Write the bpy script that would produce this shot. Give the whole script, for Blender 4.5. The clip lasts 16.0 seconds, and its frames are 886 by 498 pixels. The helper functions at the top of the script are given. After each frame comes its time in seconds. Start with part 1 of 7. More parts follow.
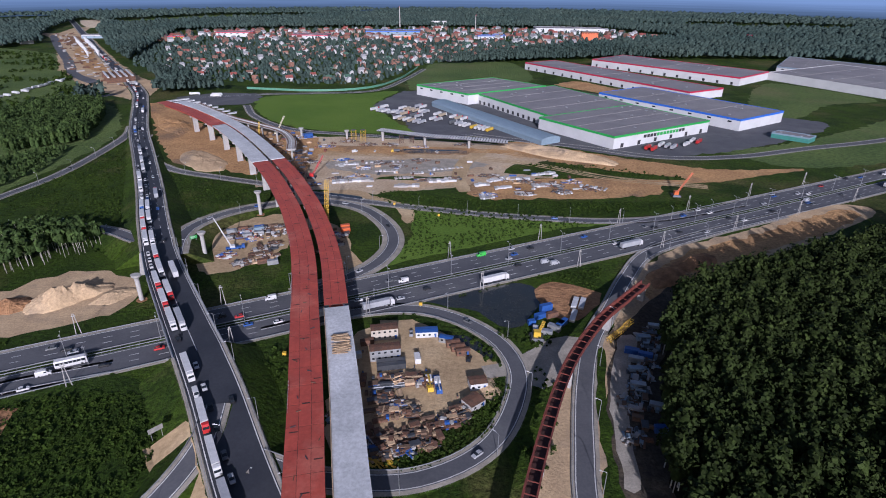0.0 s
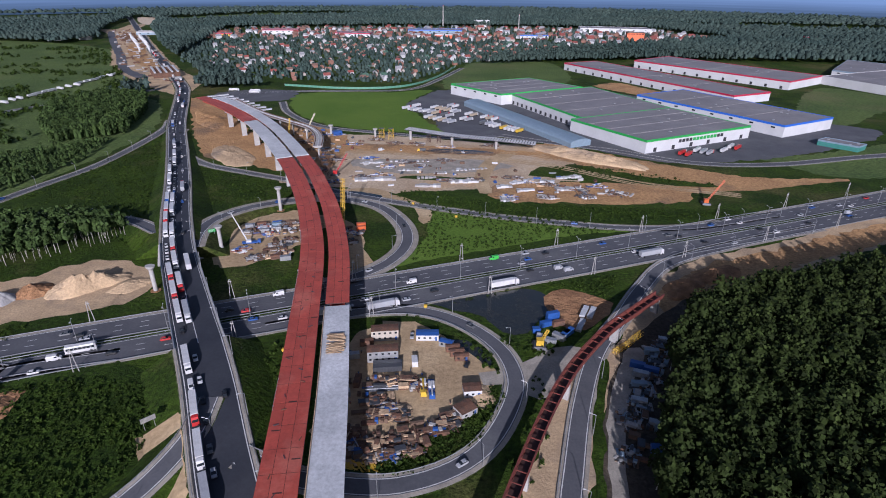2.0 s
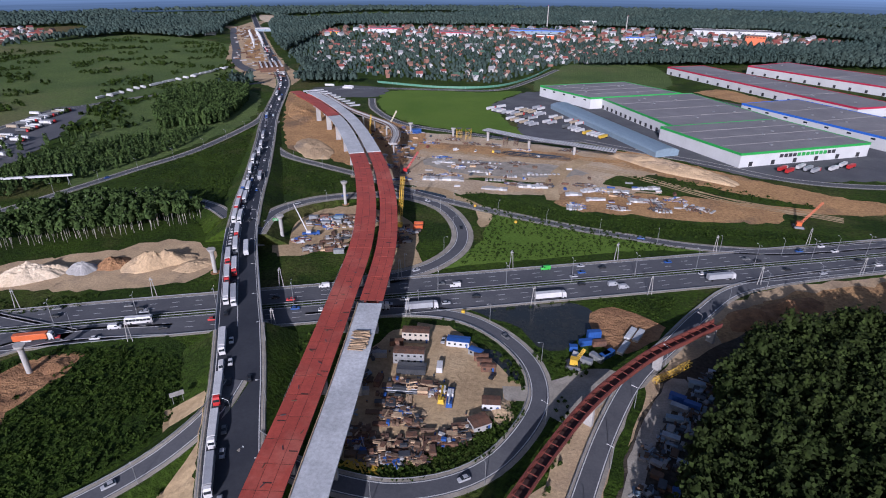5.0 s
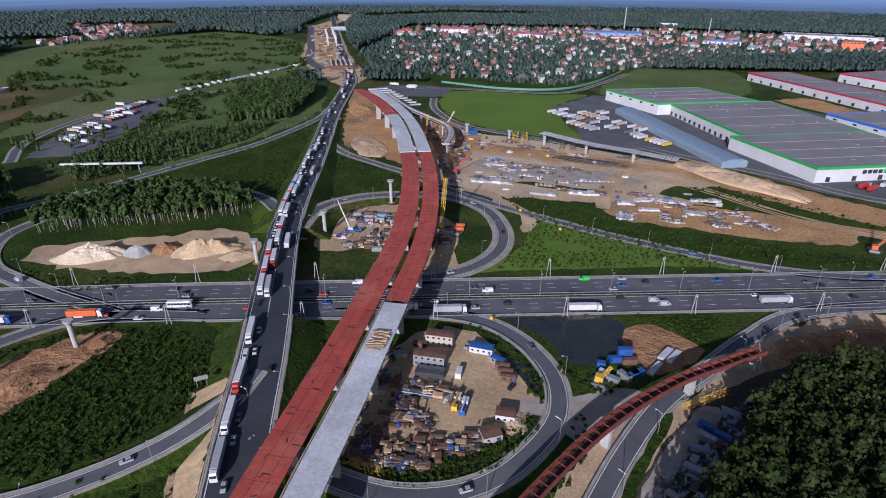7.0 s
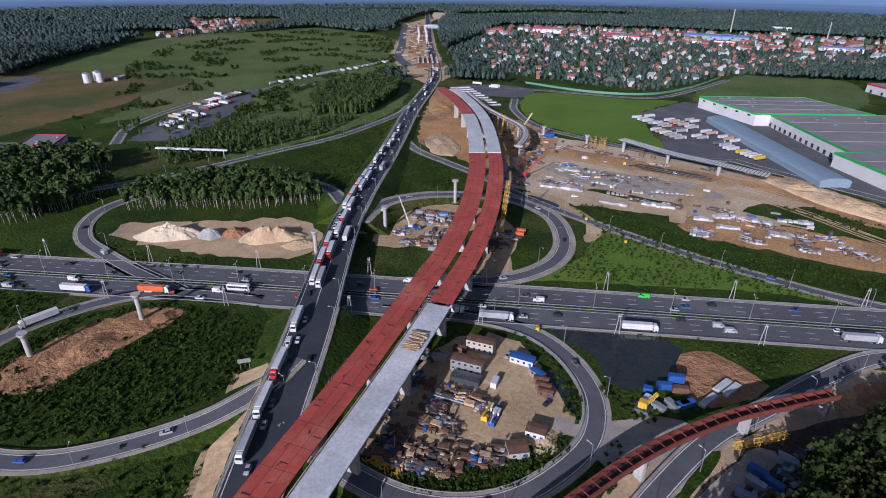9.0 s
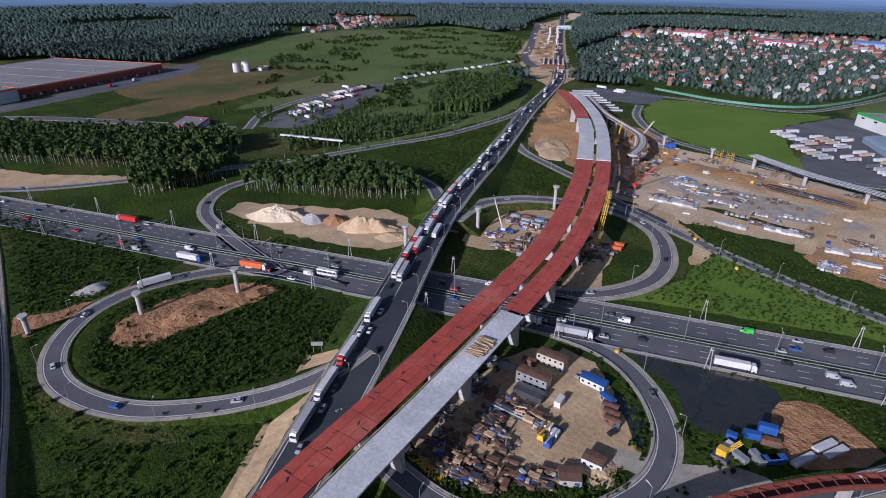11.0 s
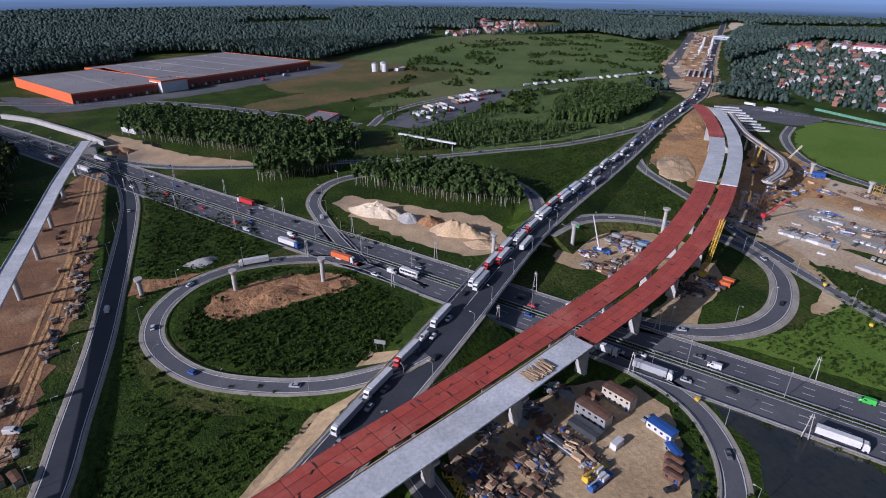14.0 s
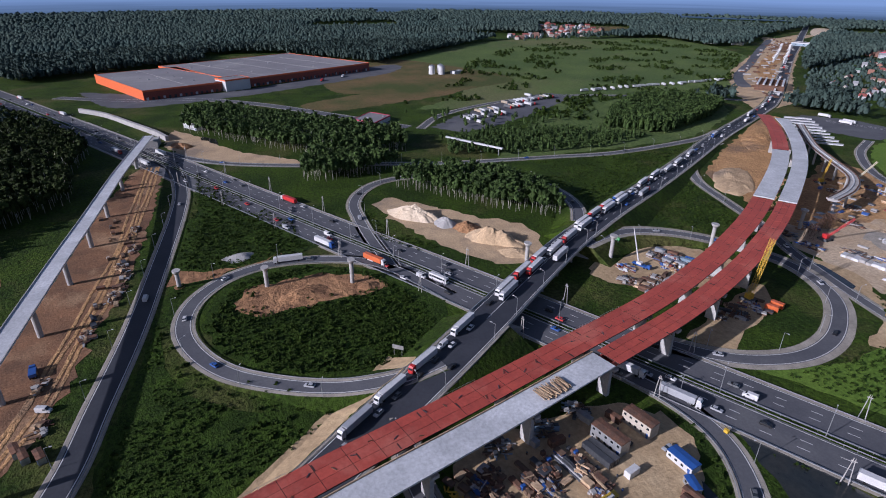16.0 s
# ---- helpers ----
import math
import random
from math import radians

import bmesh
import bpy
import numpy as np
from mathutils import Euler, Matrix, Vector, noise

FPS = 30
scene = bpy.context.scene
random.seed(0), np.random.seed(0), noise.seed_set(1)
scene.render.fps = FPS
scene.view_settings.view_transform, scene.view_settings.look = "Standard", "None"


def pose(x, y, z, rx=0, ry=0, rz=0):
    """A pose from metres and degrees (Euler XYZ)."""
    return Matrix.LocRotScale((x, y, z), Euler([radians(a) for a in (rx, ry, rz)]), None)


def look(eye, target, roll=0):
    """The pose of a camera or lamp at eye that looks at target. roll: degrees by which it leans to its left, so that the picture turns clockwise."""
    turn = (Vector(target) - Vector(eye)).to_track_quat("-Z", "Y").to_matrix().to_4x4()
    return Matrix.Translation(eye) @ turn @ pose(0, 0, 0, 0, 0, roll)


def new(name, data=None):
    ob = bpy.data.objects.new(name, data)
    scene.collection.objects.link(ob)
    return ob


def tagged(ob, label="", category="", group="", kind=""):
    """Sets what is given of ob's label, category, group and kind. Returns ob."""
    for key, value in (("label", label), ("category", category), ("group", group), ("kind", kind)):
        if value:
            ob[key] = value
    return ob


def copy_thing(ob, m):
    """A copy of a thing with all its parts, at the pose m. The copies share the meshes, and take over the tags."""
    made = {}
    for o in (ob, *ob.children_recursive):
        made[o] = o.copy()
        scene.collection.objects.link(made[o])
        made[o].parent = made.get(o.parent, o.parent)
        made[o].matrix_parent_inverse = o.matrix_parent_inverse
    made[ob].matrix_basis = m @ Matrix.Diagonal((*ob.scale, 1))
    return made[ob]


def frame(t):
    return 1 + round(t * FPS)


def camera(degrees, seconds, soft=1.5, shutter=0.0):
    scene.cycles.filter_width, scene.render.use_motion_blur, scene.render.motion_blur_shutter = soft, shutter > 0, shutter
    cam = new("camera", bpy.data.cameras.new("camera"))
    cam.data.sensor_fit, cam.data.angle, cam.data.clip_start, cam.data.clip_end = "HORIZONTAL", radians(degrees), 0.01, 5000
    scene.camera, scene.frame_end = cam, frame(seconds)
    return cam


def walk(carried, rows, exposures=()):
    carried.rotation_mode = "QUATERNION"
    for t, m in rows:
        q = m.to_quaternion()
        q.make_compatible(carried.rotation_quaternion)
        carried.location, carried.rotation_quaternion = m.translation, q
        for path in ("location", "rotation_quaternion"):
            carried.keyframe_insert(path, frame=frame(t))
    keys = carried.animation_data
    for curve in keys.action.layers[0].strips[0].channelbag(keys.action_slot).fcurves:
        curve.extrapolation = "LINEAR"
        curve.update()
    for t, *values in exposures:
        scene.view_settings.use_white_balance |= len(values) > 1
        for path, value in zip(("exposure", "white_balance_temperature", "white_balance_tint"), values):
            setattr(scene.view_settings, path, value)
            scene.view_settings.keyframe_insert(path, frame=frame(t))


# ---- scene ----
cam = camera(76.4, 16.0, 1.0)
PATH = [
    (0, (0.495, 0.518, 148.275), (0.467, 2.314, 147.396), 0.5),
    (0.5, (4.597, 1.716, 148.265), (4.564, 3.512, 147.384), 0.5),
    (1, (8.673, 2.911, 148.256), (8.609, 4.705, 147.375), 0.5),
    (1.5, (12.741, 4.13, 148.25), (12.624, 5.922, 147.37), 0.5),
    (2, (16.773, 5.382, 148.254), (16.601, 7.168, 147.371), 0.5),
    (2.5, (20.765, 6.68, 148.248), (20.541, 8.461, 147.366), 0.5),
    (3, (24.764, 8.099, 148.231), (24.483, 9.872, 147.348), 0.5),
    (3.5, (28.726, 9.7, 148.201), (28.387, 11.462, 147.317), 0.5),
    (4, (32.568, 11.536, 148.157), (32.176, 13.287, 147.272), 0.4),
    (6.5, (50.941, 22.123, 147.725), (50.278, 23.79, 146.84), 0.2),
    (7, (54.225, 24.432, 147.696), (53.507, 26.076, 146.811), 0.2),
    (7.5, (57.186, 26.893, 147.662), (56.408, 28.508, 146.775), 0.2),
    (8, (59.907, 29.472, 147.625), (59.065, 31.055, 146.738), 0.2),
    (8.5, (62.438, 32.219, 147.599), (61.531, 33.764, 146.711), 0.4),
    (9, (64.826, 35.161, 147.581), (63.857, 36.668, 146.692), 0.4),
    (9.2, (65.742, 36.423, 147.567), (64.748, 37.911, 146.674), 0.5),
    (11.5, (75.91, 51.894, 146.86), (74.558, 53.071, 145.972), 0.4),
    (12, (77.779, 55.372, 146.782), (76.373, 56.484, 145.895), 0.5),
    (12.5, (79.331, 58.942, 146.712), (77.882, 59.998, 145.826), 0.4),
    (13, (80.539, 62.581, 146.665), (79.051, 63.584, 145.781), 0.4),
    (13.5, (81.458, 66.227, 146.638), (79.935, 67.177, 145.755), 0.5),
    (14, (82.179, 69.836, 146.623), (80.625, 70.736, 145.742), 0.5),
    (14.5, (82.792, 73.443, 146.614), (81.213, 74.3, 145.734), 0.5),
    (15, (83.36, 77.066, 146.608), (81.755, 77.875, 145.73), 0.5),
    (15.5, (83.945, 80.708, 146.606), (82.315, 81.466, 145.73), 0.4),
    (16, (84.541, 84.358, 146.602), (82.893, 85.08, 145.728), 0.4),
]
walk(cam, [(t, look(eye, target, roll)) for t, eye, target, roll in PATH], [(0.0, 0.24, 5330, 25), (16.0, 0.24, 5330, 25)])

from mathutils.geometry import delaunay_2d_cdt

# ---- world and sun ----
SUN_AZ, SUN_EL = 175.0, 21.5          # compass degrees from +y, clockwise, of the sun itself
world = bpy.data.worlds.new("world")
scene.world = world
world.use_nodes = True
wn = world.node_tree
sky = wn.nodes.new("ShaderNodeTexSky")
sky.sky_type, sky.sun_disc = "NISHITA", False
sky.sun_elevation, sky.sun_rotation = radians(SUN_EL), radians(SUN_AZ)
sky.dust_density = 2.0
wn.links.new(sky.outputs[0], wn.nodes["Background"].inputs[0])
wn.nodes["Background"].inputs[1].default_value = 0.055
sun_data = bpy.data.lights.new("sun", "SUN")
sun_data.energy, sun_data.angle, sun_data.color = 4.6, radians(0.5), (1.0, 0.92, 0.80)
sun = new("sun", sun_data)
sun.matrix_world = look((0, 0, 300), (-300 * math.sin(radians(SUN_AZ)), -300 * math.cos(radians(SUN_AZ)), 300 - 300 * math.tan(radians(SUN_EL))))

# ---- materials ----
def mat(name, a, b=None, scale=0.2, fine=3.0, rough=0.85, metal=0.0, bump=0.3, c=None, vary=0.0, amount=0.35, island=False):
    """Two colours mixed by a broad noise, darkened and lightened by a fine one, with a third in patches; bump from the fine noise."""
    m = bpy.data.materials.new(name)
    m.use_nodes = True
    nt, bs = m.node_tree, m.node_tree.nodes["Principled BSDF"]
    N, L = nt.nodes.new, nt.links.new
    co = N("ShaderNodeTexCoord")
    def noise_tex(sc, detail, ro=0.6):
        n = N("ShaderNodeTexNoise")
        n.inputs["Scale"].default_value, n.inputs["Detail"].default_value, n.inputs["Roughness"].default_value = sc, detail, ro
        L(co.outputs["Object"], n.inputs["Vector"])
        return n
    def ramp(src, lo, hi):
        r = N("ShaderNodeMapRange")
        r.inputs["From Min"].default_value, r.inputs["From Max"].default_value = lo, hi
        L(src, r.inputs["Value"])
        return r.outputs[0]
    def mix(f, x, y, kind="MIX"):
        n = N("ShaderNodeMix")
        n.data_type, n.blend_type = "RGBA", kind
        for k, v in ((0, f), (6, x), (7, y)):
            if hasattr(v, "default_value"):
                L(v, n.inputs[k])
            else:
                n.inputs[k].default_value = (*v, 1) if isinstance(v, tuple) else v
        return n.outputs[2]
    b = b or tuple(v * 0.8 for v in a)
    big, small = noise_tex(scale, 6), noise_tex(fine, 4, 0.7)
    col = mix(ramp(big.outputs[0], 0.38, 0.62), a, b)
    if c:
        third = noise_tex(scale * 0.37, 7, 0.65)
        col = mix(ramp(third.outputs[0], 0.52, 0.64), col, c)
    sh = N("ShaderNodeMapRange")
    sh.inputs["From Min"].default_value, sh.inputs["From Max"].default_value = 0.3, 0.7
    sh.inputs["To Min"].default_value, sh.inputs["To Max"].default_value = 1 - amount, 1 + amount
    L(small.outputs[0], sh.inputs["Value"])
    cm = N("ShaderNodeVectorMath")
    cm.operation = "SCALE"
    L(col, cm.inputs[0])
    L(sh.outputs[0], cm.inputs["Scale"])
    out = cm.outputs[0]
    if vary:
        hs = N("ShaderNodeHueSaturation")
        rnd = N("ShaderNodeNewGeometry").outputs["Random Per Island"] if island else N("ShaderNodeObjectInfo").outputs["Random"]
        vr = N("ShaderNodeMapRange")
        vr.inputs["To Min"].default_value, vr.inputs["To Max"].default_value = 1 - vary, 1 + vary
        L(rnd, vr.inputs["Value"])
        L(vr.outputs[0], hs.inputs["Value"])
        L(out, hs.inputs["Color"])
        out = hs.outputs[0]
    L(out, bs.inputs["Base Color"])
    bs.inputs["Specular IOR Level"].default_value = 0.12 if rough >= 0.8 else 0.5
    bs.inputs["Roughness"].default_value, bs.inputs["Metallic"].default_value = rough, metal
    if bump:
        bp = N("ShaderNodeBump")
        bp.inputs["Strength"].default_value, bp.inputs["Distance"].default_value = bump, 0.6 / fine
        L(small.outputs[0], bp.inputs["Height"])
        L(bp.outputs[0], bs.inputs["Normal"])
    return m


GRASS = mat("grass", (0.039, 0.067, 0.006), (0.019, 0.037, 0.0045), 0.03, 0.5, 0.9, bump=1.0, c=(0.078, 0.078, 0.024), amount=0.65)
LAWN = mat("mown_grass", (0.112, 0.178, 0.026), (0.086, 0.150, 0.020), 0.02, 0.6, 0.9, bump=0.6, amount=0.35)
WEEDS = mat("weeds", (0.018, 0.035, 0.004), (0.034, 0.062, 0.006), 0.07, 0.6, 0.9, bump=1.0, amount=0.65)
# Near black: the shade below the crowns is put into the litter's colour.
SHADE_LITTER = mat("forest_floor", (0.016, 0.015, 0.010), (0.024, 0.024, 0.014), 0.1, 0.6, 0.95, bump=0.8, amount=0.5)
# Trampled earth whose dark tone paints in the wood's cast shadow.
TREE_SHADE_EARTH = mat("tree_shade_earth", (0.070, 0.058, 0.045), (0.048, 0.042, 0.034), 0.1, 0.6, 0.95, bump=0.6, c=(0.120, 0.095, 0.065), amount=0.4)
PALE_SAND = mat("pale_sand", (0.600, 0.500, 0.370), (0.500, 0.400, 0.280), 0.08, 0.9, 0.95, bump=0.5, amount=0.2)
HEATH = mat("dry_field", (0.150, 0.105, 0.048), (0.065, 0.080, 0.024), 0.012, 0.4, 0.95, bump=0.6, amount=0.4)
ASPHALT = mat("asphalt", (0.108, 0.110, 0.120), (0.088, 0.090, 0.100), 0.05, 0.9, 0.8, bump=0.05, c=(0.128, 0.129, 0.134), amount=0.12)
TARMAC = mat("fresh_tarmac", (0.025, 0.028, 0.037), (0.036, 0.039, 0.048), 0.06, 0.8, 0.75, bump=0.05, amount=0.14)
VERGE = mat("gravel_verge", (0.350, 0.318, 0.268), (0.260, 0.236, 0.198), 0.15, 1.2, 0.95, bump=0.3, amount=0.25)
SAND = mat("sand", (0.500, 0.365, 0.220), (0.400, 0.290, 0.175), 0.06, 0.9, 0.95, bump=0.5, c=(0.270, 0.210, 0.150), amount=0.25)
DIRT = mat("orange_dirt", (0.460, 0.275, 0.125), (0.350, 0.205, 0.095), 0.05, 0.5, 0.95, bump=0.8, c=(0.230, 0.150, 0.090), amount=0.4)
CLAY = mat("turned_clay", (0.370, 0.205, 0.100), (0.230, 0.125, 0.065), 0.12, 0.3, 0.95, bump=0.8, amount=0.3)
RUTTED = mat("rutted_earth", (0.240, 0.130, 0.070), (0.140, 0.082, 0.050), 0.06, 0.9, 0.95, bump=0.5, c=(0.310, 0.200, 0.115), amount=0.35)
FIELD = mat("field_grass", (0.105, 0.145, 0.042), (0.070, 0.108, 0.032), 0.01, 0.3, 0.9, bump=0.8, c=(0.130, 0.138, 0.056), amount=0.4)
YARD = mat("yard_ground", (0.430, 0.315, 0.180), (0.340, 0.245, 0.140), 0.05, 0.5, 0.95, bump=0.3, c=(0.500, 0.380, 0.230), amount=0.25)
GRAVEL = mat("grey_site_ground", (0.500, 0.400, 0.280), (0.400, 0.300, 0.195), 0.03, 0.5, 0.95, bump=0.4, c=(0.460, 0.300, 0.150), amount=0.3)
WATER = mat("pond_water", (0.022, 0.026, 0.025), (0.030, 0.031, 0.026), 0.1, 0.4, 0.15, bump=0.02, amount=0.2)
CONCRETE = mat("concrete", (0.380, 0.370, 0.350), (0.310, 0.300, 0.290), 0.15, 1.5, 0.85, bump=0.1, amount=0.15)
DECK = mat("concrete_deck", (0.490, 0.500, 0.510), (0.400, 0.410, 0.420), 0.10, 0.8, 0.7, bump=0.08, c=(0.560, 0.570, 0.580), amount=0.24)
RED = mat("red_primer_steel", (0.380, 0.066, 0.040), (0.310, 0.054, 0.035), 0.12, 0.9, 0.6, bump=0.05, c=(0.400, 0.105, 0.070), vary=0.10, amount=0.16)
RUST_RED = mat("rust_red_steel", (0.190, 0.045, 0.030), (0.130, 0.036, 0.026), 0.3, 1.5, 0.7, bump=0.1, amount=0.25)
SEAM = mat("dark_seam", (0.050, 0.022, 0.018), None, 0.3, 2.0, 0.7, bump=0.1)
PAINT = mat("road_paint", (0.600, 0.600, 0.590), (0.440, 0.440, 0.430), 0.4, 3.0, 0.7, bump=0.0, amount=0.2)
ZINC = mat("galvanised_steel", (0.420, 0.430, 0.440), (0.330, 0.340, 0.350), 0.5, 3.0, 0.45, 0.6, bump=0.05, amount=0.15)
BARK = mat("birch_bark", (0.500, 0.480, 0.430), (0.260, 0.240, 0.200), 0.6, 2.5, 0.9, bump=0.3, amount=0.4)
LEAF = mat("birch_leaves", (0.048, 0.078, 0.020), (0.032, 0.055, 0.016), 0.12, 1.2, 0.8, bump=0.3, vary=0.35, amount=0.4, island=True)
LEAF_DARK = mat("forest_leaves", (0.017, 0.027, 0.006), (0.028, 0.041, 0.009), 0.10, 1.2, 0.8, bump=0.3, vary=0.5, amount=0.4, island=True)
# Bluer than the near leaves: aerial haze is mixed into the canopy colour.
HAZED_WOOD = mat("haze_tinted_canopy", (0.034, 0.055, 0.048), (0.048, 0.070, 0.058), 0.006, 0.12, 0.9, bump=0.3, vary=0.22, amount=0.3, island=True)
BUSH = mat("bush_leaves", (0.031, 0.053, 0.006), (0.016, 0.031, 0.004), 0.15, 1.2, 0.85, bump=0.3, vary=0.3, amount=0.4, island=True)
ROOF = mat("grey_roof_sheet", (0.215, 0.203, 0.208), (0.180, 0.172, 0.176), 0.03, 0.5, 0.75, bump=0.05, c=(0.250, 0.240, 0.236), amount=0.1)
WHITE = mat("white_cladding", (0.520, 0.525, 0.530), (0.460, 0.465, 0.470), 0.05, 0.8, 0.6, bump=0.03, amount=0.06)
def plain(name, col, rough=0.5, metal=0.0):
    return mat(name, col, tuple(v * 0.86 for v in col), 0.4, 2.5, rough, metal, bump=0.04, amount=0.12)
GREEN_P, BLUE_P, RED_P, ORANGE_P = plain("green_trim", (0.030, 0.320, 0.060)), plain("blue_trim", (0.030, 0.130, 0.550)), plain("crimson_trim", (0.420, 0.020, 0.060)), plain("orange_cladding", (0.640, 0.130, 0.035))
GREYBLUE, DARK, BLACK = plain("grey_blue_sheet", (0.200, 0.270, 0.330)), plain("dark_opening", (0.030, 0.030, 0.035), 0.6), plain("rubber", (0.020, 0.020, 0.020), 0.8)
GLASS = plain("tinted_glass", (0.020, 0.025, 0.030), 0.08)
YELLOW, RUST, TIMBER, STEEL = plain("yellow_paint", (0.600, 0.380, 0.030)), mat("rusty_steel", (0.160, 0.085, 0.055), (0.095, 0.062, 0.048), 0.5, 2.0, 0.85, bump=0.2), mat("sawn_timber", (0.480, 0.350, 0.220), (0.340, 0.240, 0.150), 0.5, 2.0, 0.85, bump=0.2, vary=0.3), plain("dark_steel", (0.090, 0.095, 0.105), 0.5, 0.5)

# ---- mesh helpers ----
class Shape:
    """Collects boxes, tubes and sweeps into one mesh."""
    def __init__(self):
        self.v, self.f = [], []

    def add(self, verts, faces):
        n = len(self.v)
        self.v.extend(tuple(p) for p in verts)
        self.f.extend(tuple(i + n for i in q) for q in faces)
        return self

    def box(self, x0, y0, z0, x1, y1, z1, taper=0.0, m=None):
        t = taper
        p = [(x0, y0, z0), (x1, y0, z0), (x1, y1, z0), (x0, y1, z0), (x0 + t, y0 + t, z1), (x1 - t, y0 + t, z1), (x1 - t, y1 - t, z1), (x0 + t, y1 - t, z1)]
        if m:
            p = [m @ Vector(q) for q in p]
        return self.add(p, [(3, 2, 1, 0), (4, 5, 6, 7), (0, 1, 5, 4), (1, 2, 6, 5), (2, 3, 7, 6), (3, 0, 4, 7)])

    def loft(self, rings):
        """Closed rings of equal length, capped at both ends."""
        k = len(rings[0])
        fs = [(r * k + i, r * k + (i + 1) % k, (r + 1) * k + (i + 1) % k, (r + 1) * k + i) for r in range(len(rings) - 1) for i in range(k)]
        fs += [tuple(range(k - 1, -1, -1)), tuple(range((len(rings) - 1) * k, len(rings) * k))]
        return self.add([p for r in rings for p in r], fs)

    def tube(self, a, b, ra, rb=None, k=6):
        a, b, rb = Vector(a), Vector(b), ra if rb is None else rb
        q = (b - a).to_track_quat("Z", "Y")
        ring = lambda c, r: [c + q @ Vector((r * math.cos(2 * math.pi * i / k), r * math.sin(2 * math.pi * i / k), 0)) for i in range(k)]
        return self.loft([ring(a, ra), ring(b, rb)])

    def sweep(self, path, profile):
        """A closed profile of (offset to the right, height) along a path of (point, right) pairs."""
        return self.loft([[p + r * o + Vector((0, 0, h)) for o, h in profile] for p, r in path])

    def mesh(self, name, material):
        me = bpy.data.meshes.new(name)
        me.from_pydata(self.v, [], self.f)
        me.materials.append(material)
        return me


def part(name, shape, material, parent=None, label=""):
    ob = new(name, shape.mesh(name, material))
    if parent:
        ob.parent = parent
    return tagged(ob, label)


def thing(name, label, category, group="", kind=""):
    return tagged(new(name), label, category, group, kind)


def spline(points, step=4.0):
    """A smooth line through the points, as (point, right) pairs at even steps."""
    P = [Vector(p) for p in points]
    P = [P[0] * 2 - P[1]] + P + [P[-1] * 2 - P[-2]]
    dense = []
    for i in range(1, len(P) - 2):
        a, b, c, d = P[i - 1:i + 3]
        n = max(2, int((c - b).length / step))
        for k in range(n):
            t = k / n
            dense.append(0.5 * (2 * b + (c - a) * t + (2 * a - 5 * b + 4 * c - d) * t * t + (3 * b - a - 3 * c + d) * t ** 3))
    dense.append(P[-2])
    out = []
    for i, p in enumerate(dense):
        d = dense[min(i + 1, len(dense) - 1)] - dense[max(i - 1, 0)]
        r = Vector((d.y, -d.x, 0)).normalized()
        out.append((p, r))
    return out


def lengths(path):
    s = [0.0]
    for (a, _), (b, _) in zip(path, path[1:]):
        s.append(s[-1] + (b - a).length)
    return s


def along(path, s, off=0.0):
    """The point, and the heading in radians, at s metres along a path and off to its right."""
    L = lengths(path)
    s = max(0.0, min(s, L[-1] - 0.01))
    i = next(k for k in range(len(L) - 1) if L[k + 1] > s)
    t = (s - L[i]) / (L[i + 1] - L[i])
    (a, ra), (b, rb) = path[i], path[i + 1]
    r = ra.lerp(rb, t).normalized()
    return a.lerp(b, t) + r * off, math.atan2(r.x, -r.y)


def s_of(path, x):
    L = lengths(path)
    return min(zip(L, path), key=lambda q: abs(q[1][0].x - x))[0]


def inside(x, y, poly):
    hit = False
    for (x0, y0), (x1, y1) in zip(poly, poly[1:] + poly[:1]):
        if (y0 > y) != (y1 > y) and x < (x1 - x0) * (y - y0) / (y1 - y0) + x0:
            hit = not hit
    return hit


LAID = []


def patch(name, outline, z, material, label, rough_edge=2.5, category="ground"):
    """A thin sheet of ground with an uneven outline; each lies a little above the one before."""
    LAID.append(name)
    z += 0.001 * len(LAID)
    ring = [p for p, _ in spline([(x, y, z) for x, y in outline + outline[:1]], 5.0)][:-1]
    ring = [p + Vector((noise.noise(p * 0.11) * rough_edge * 2 + noise.noise(p * 0.4) * rough_edge, noise.noise(p * 0.13 + Vector((9, 3, 1))) * rough_edge * 2, 0)) for p in ring]
    v2, _, fs, *_ = delaunay_2d_cdt([p.xy for p in ring], [], [list(range(len(ring)))], 1, 0.01)
    s = Shape().add([(p.x, p.y, z) for p in v2], [tuple(f) for f in fs])
    return tagged(part(name, s, material), label, category, kind="structure")


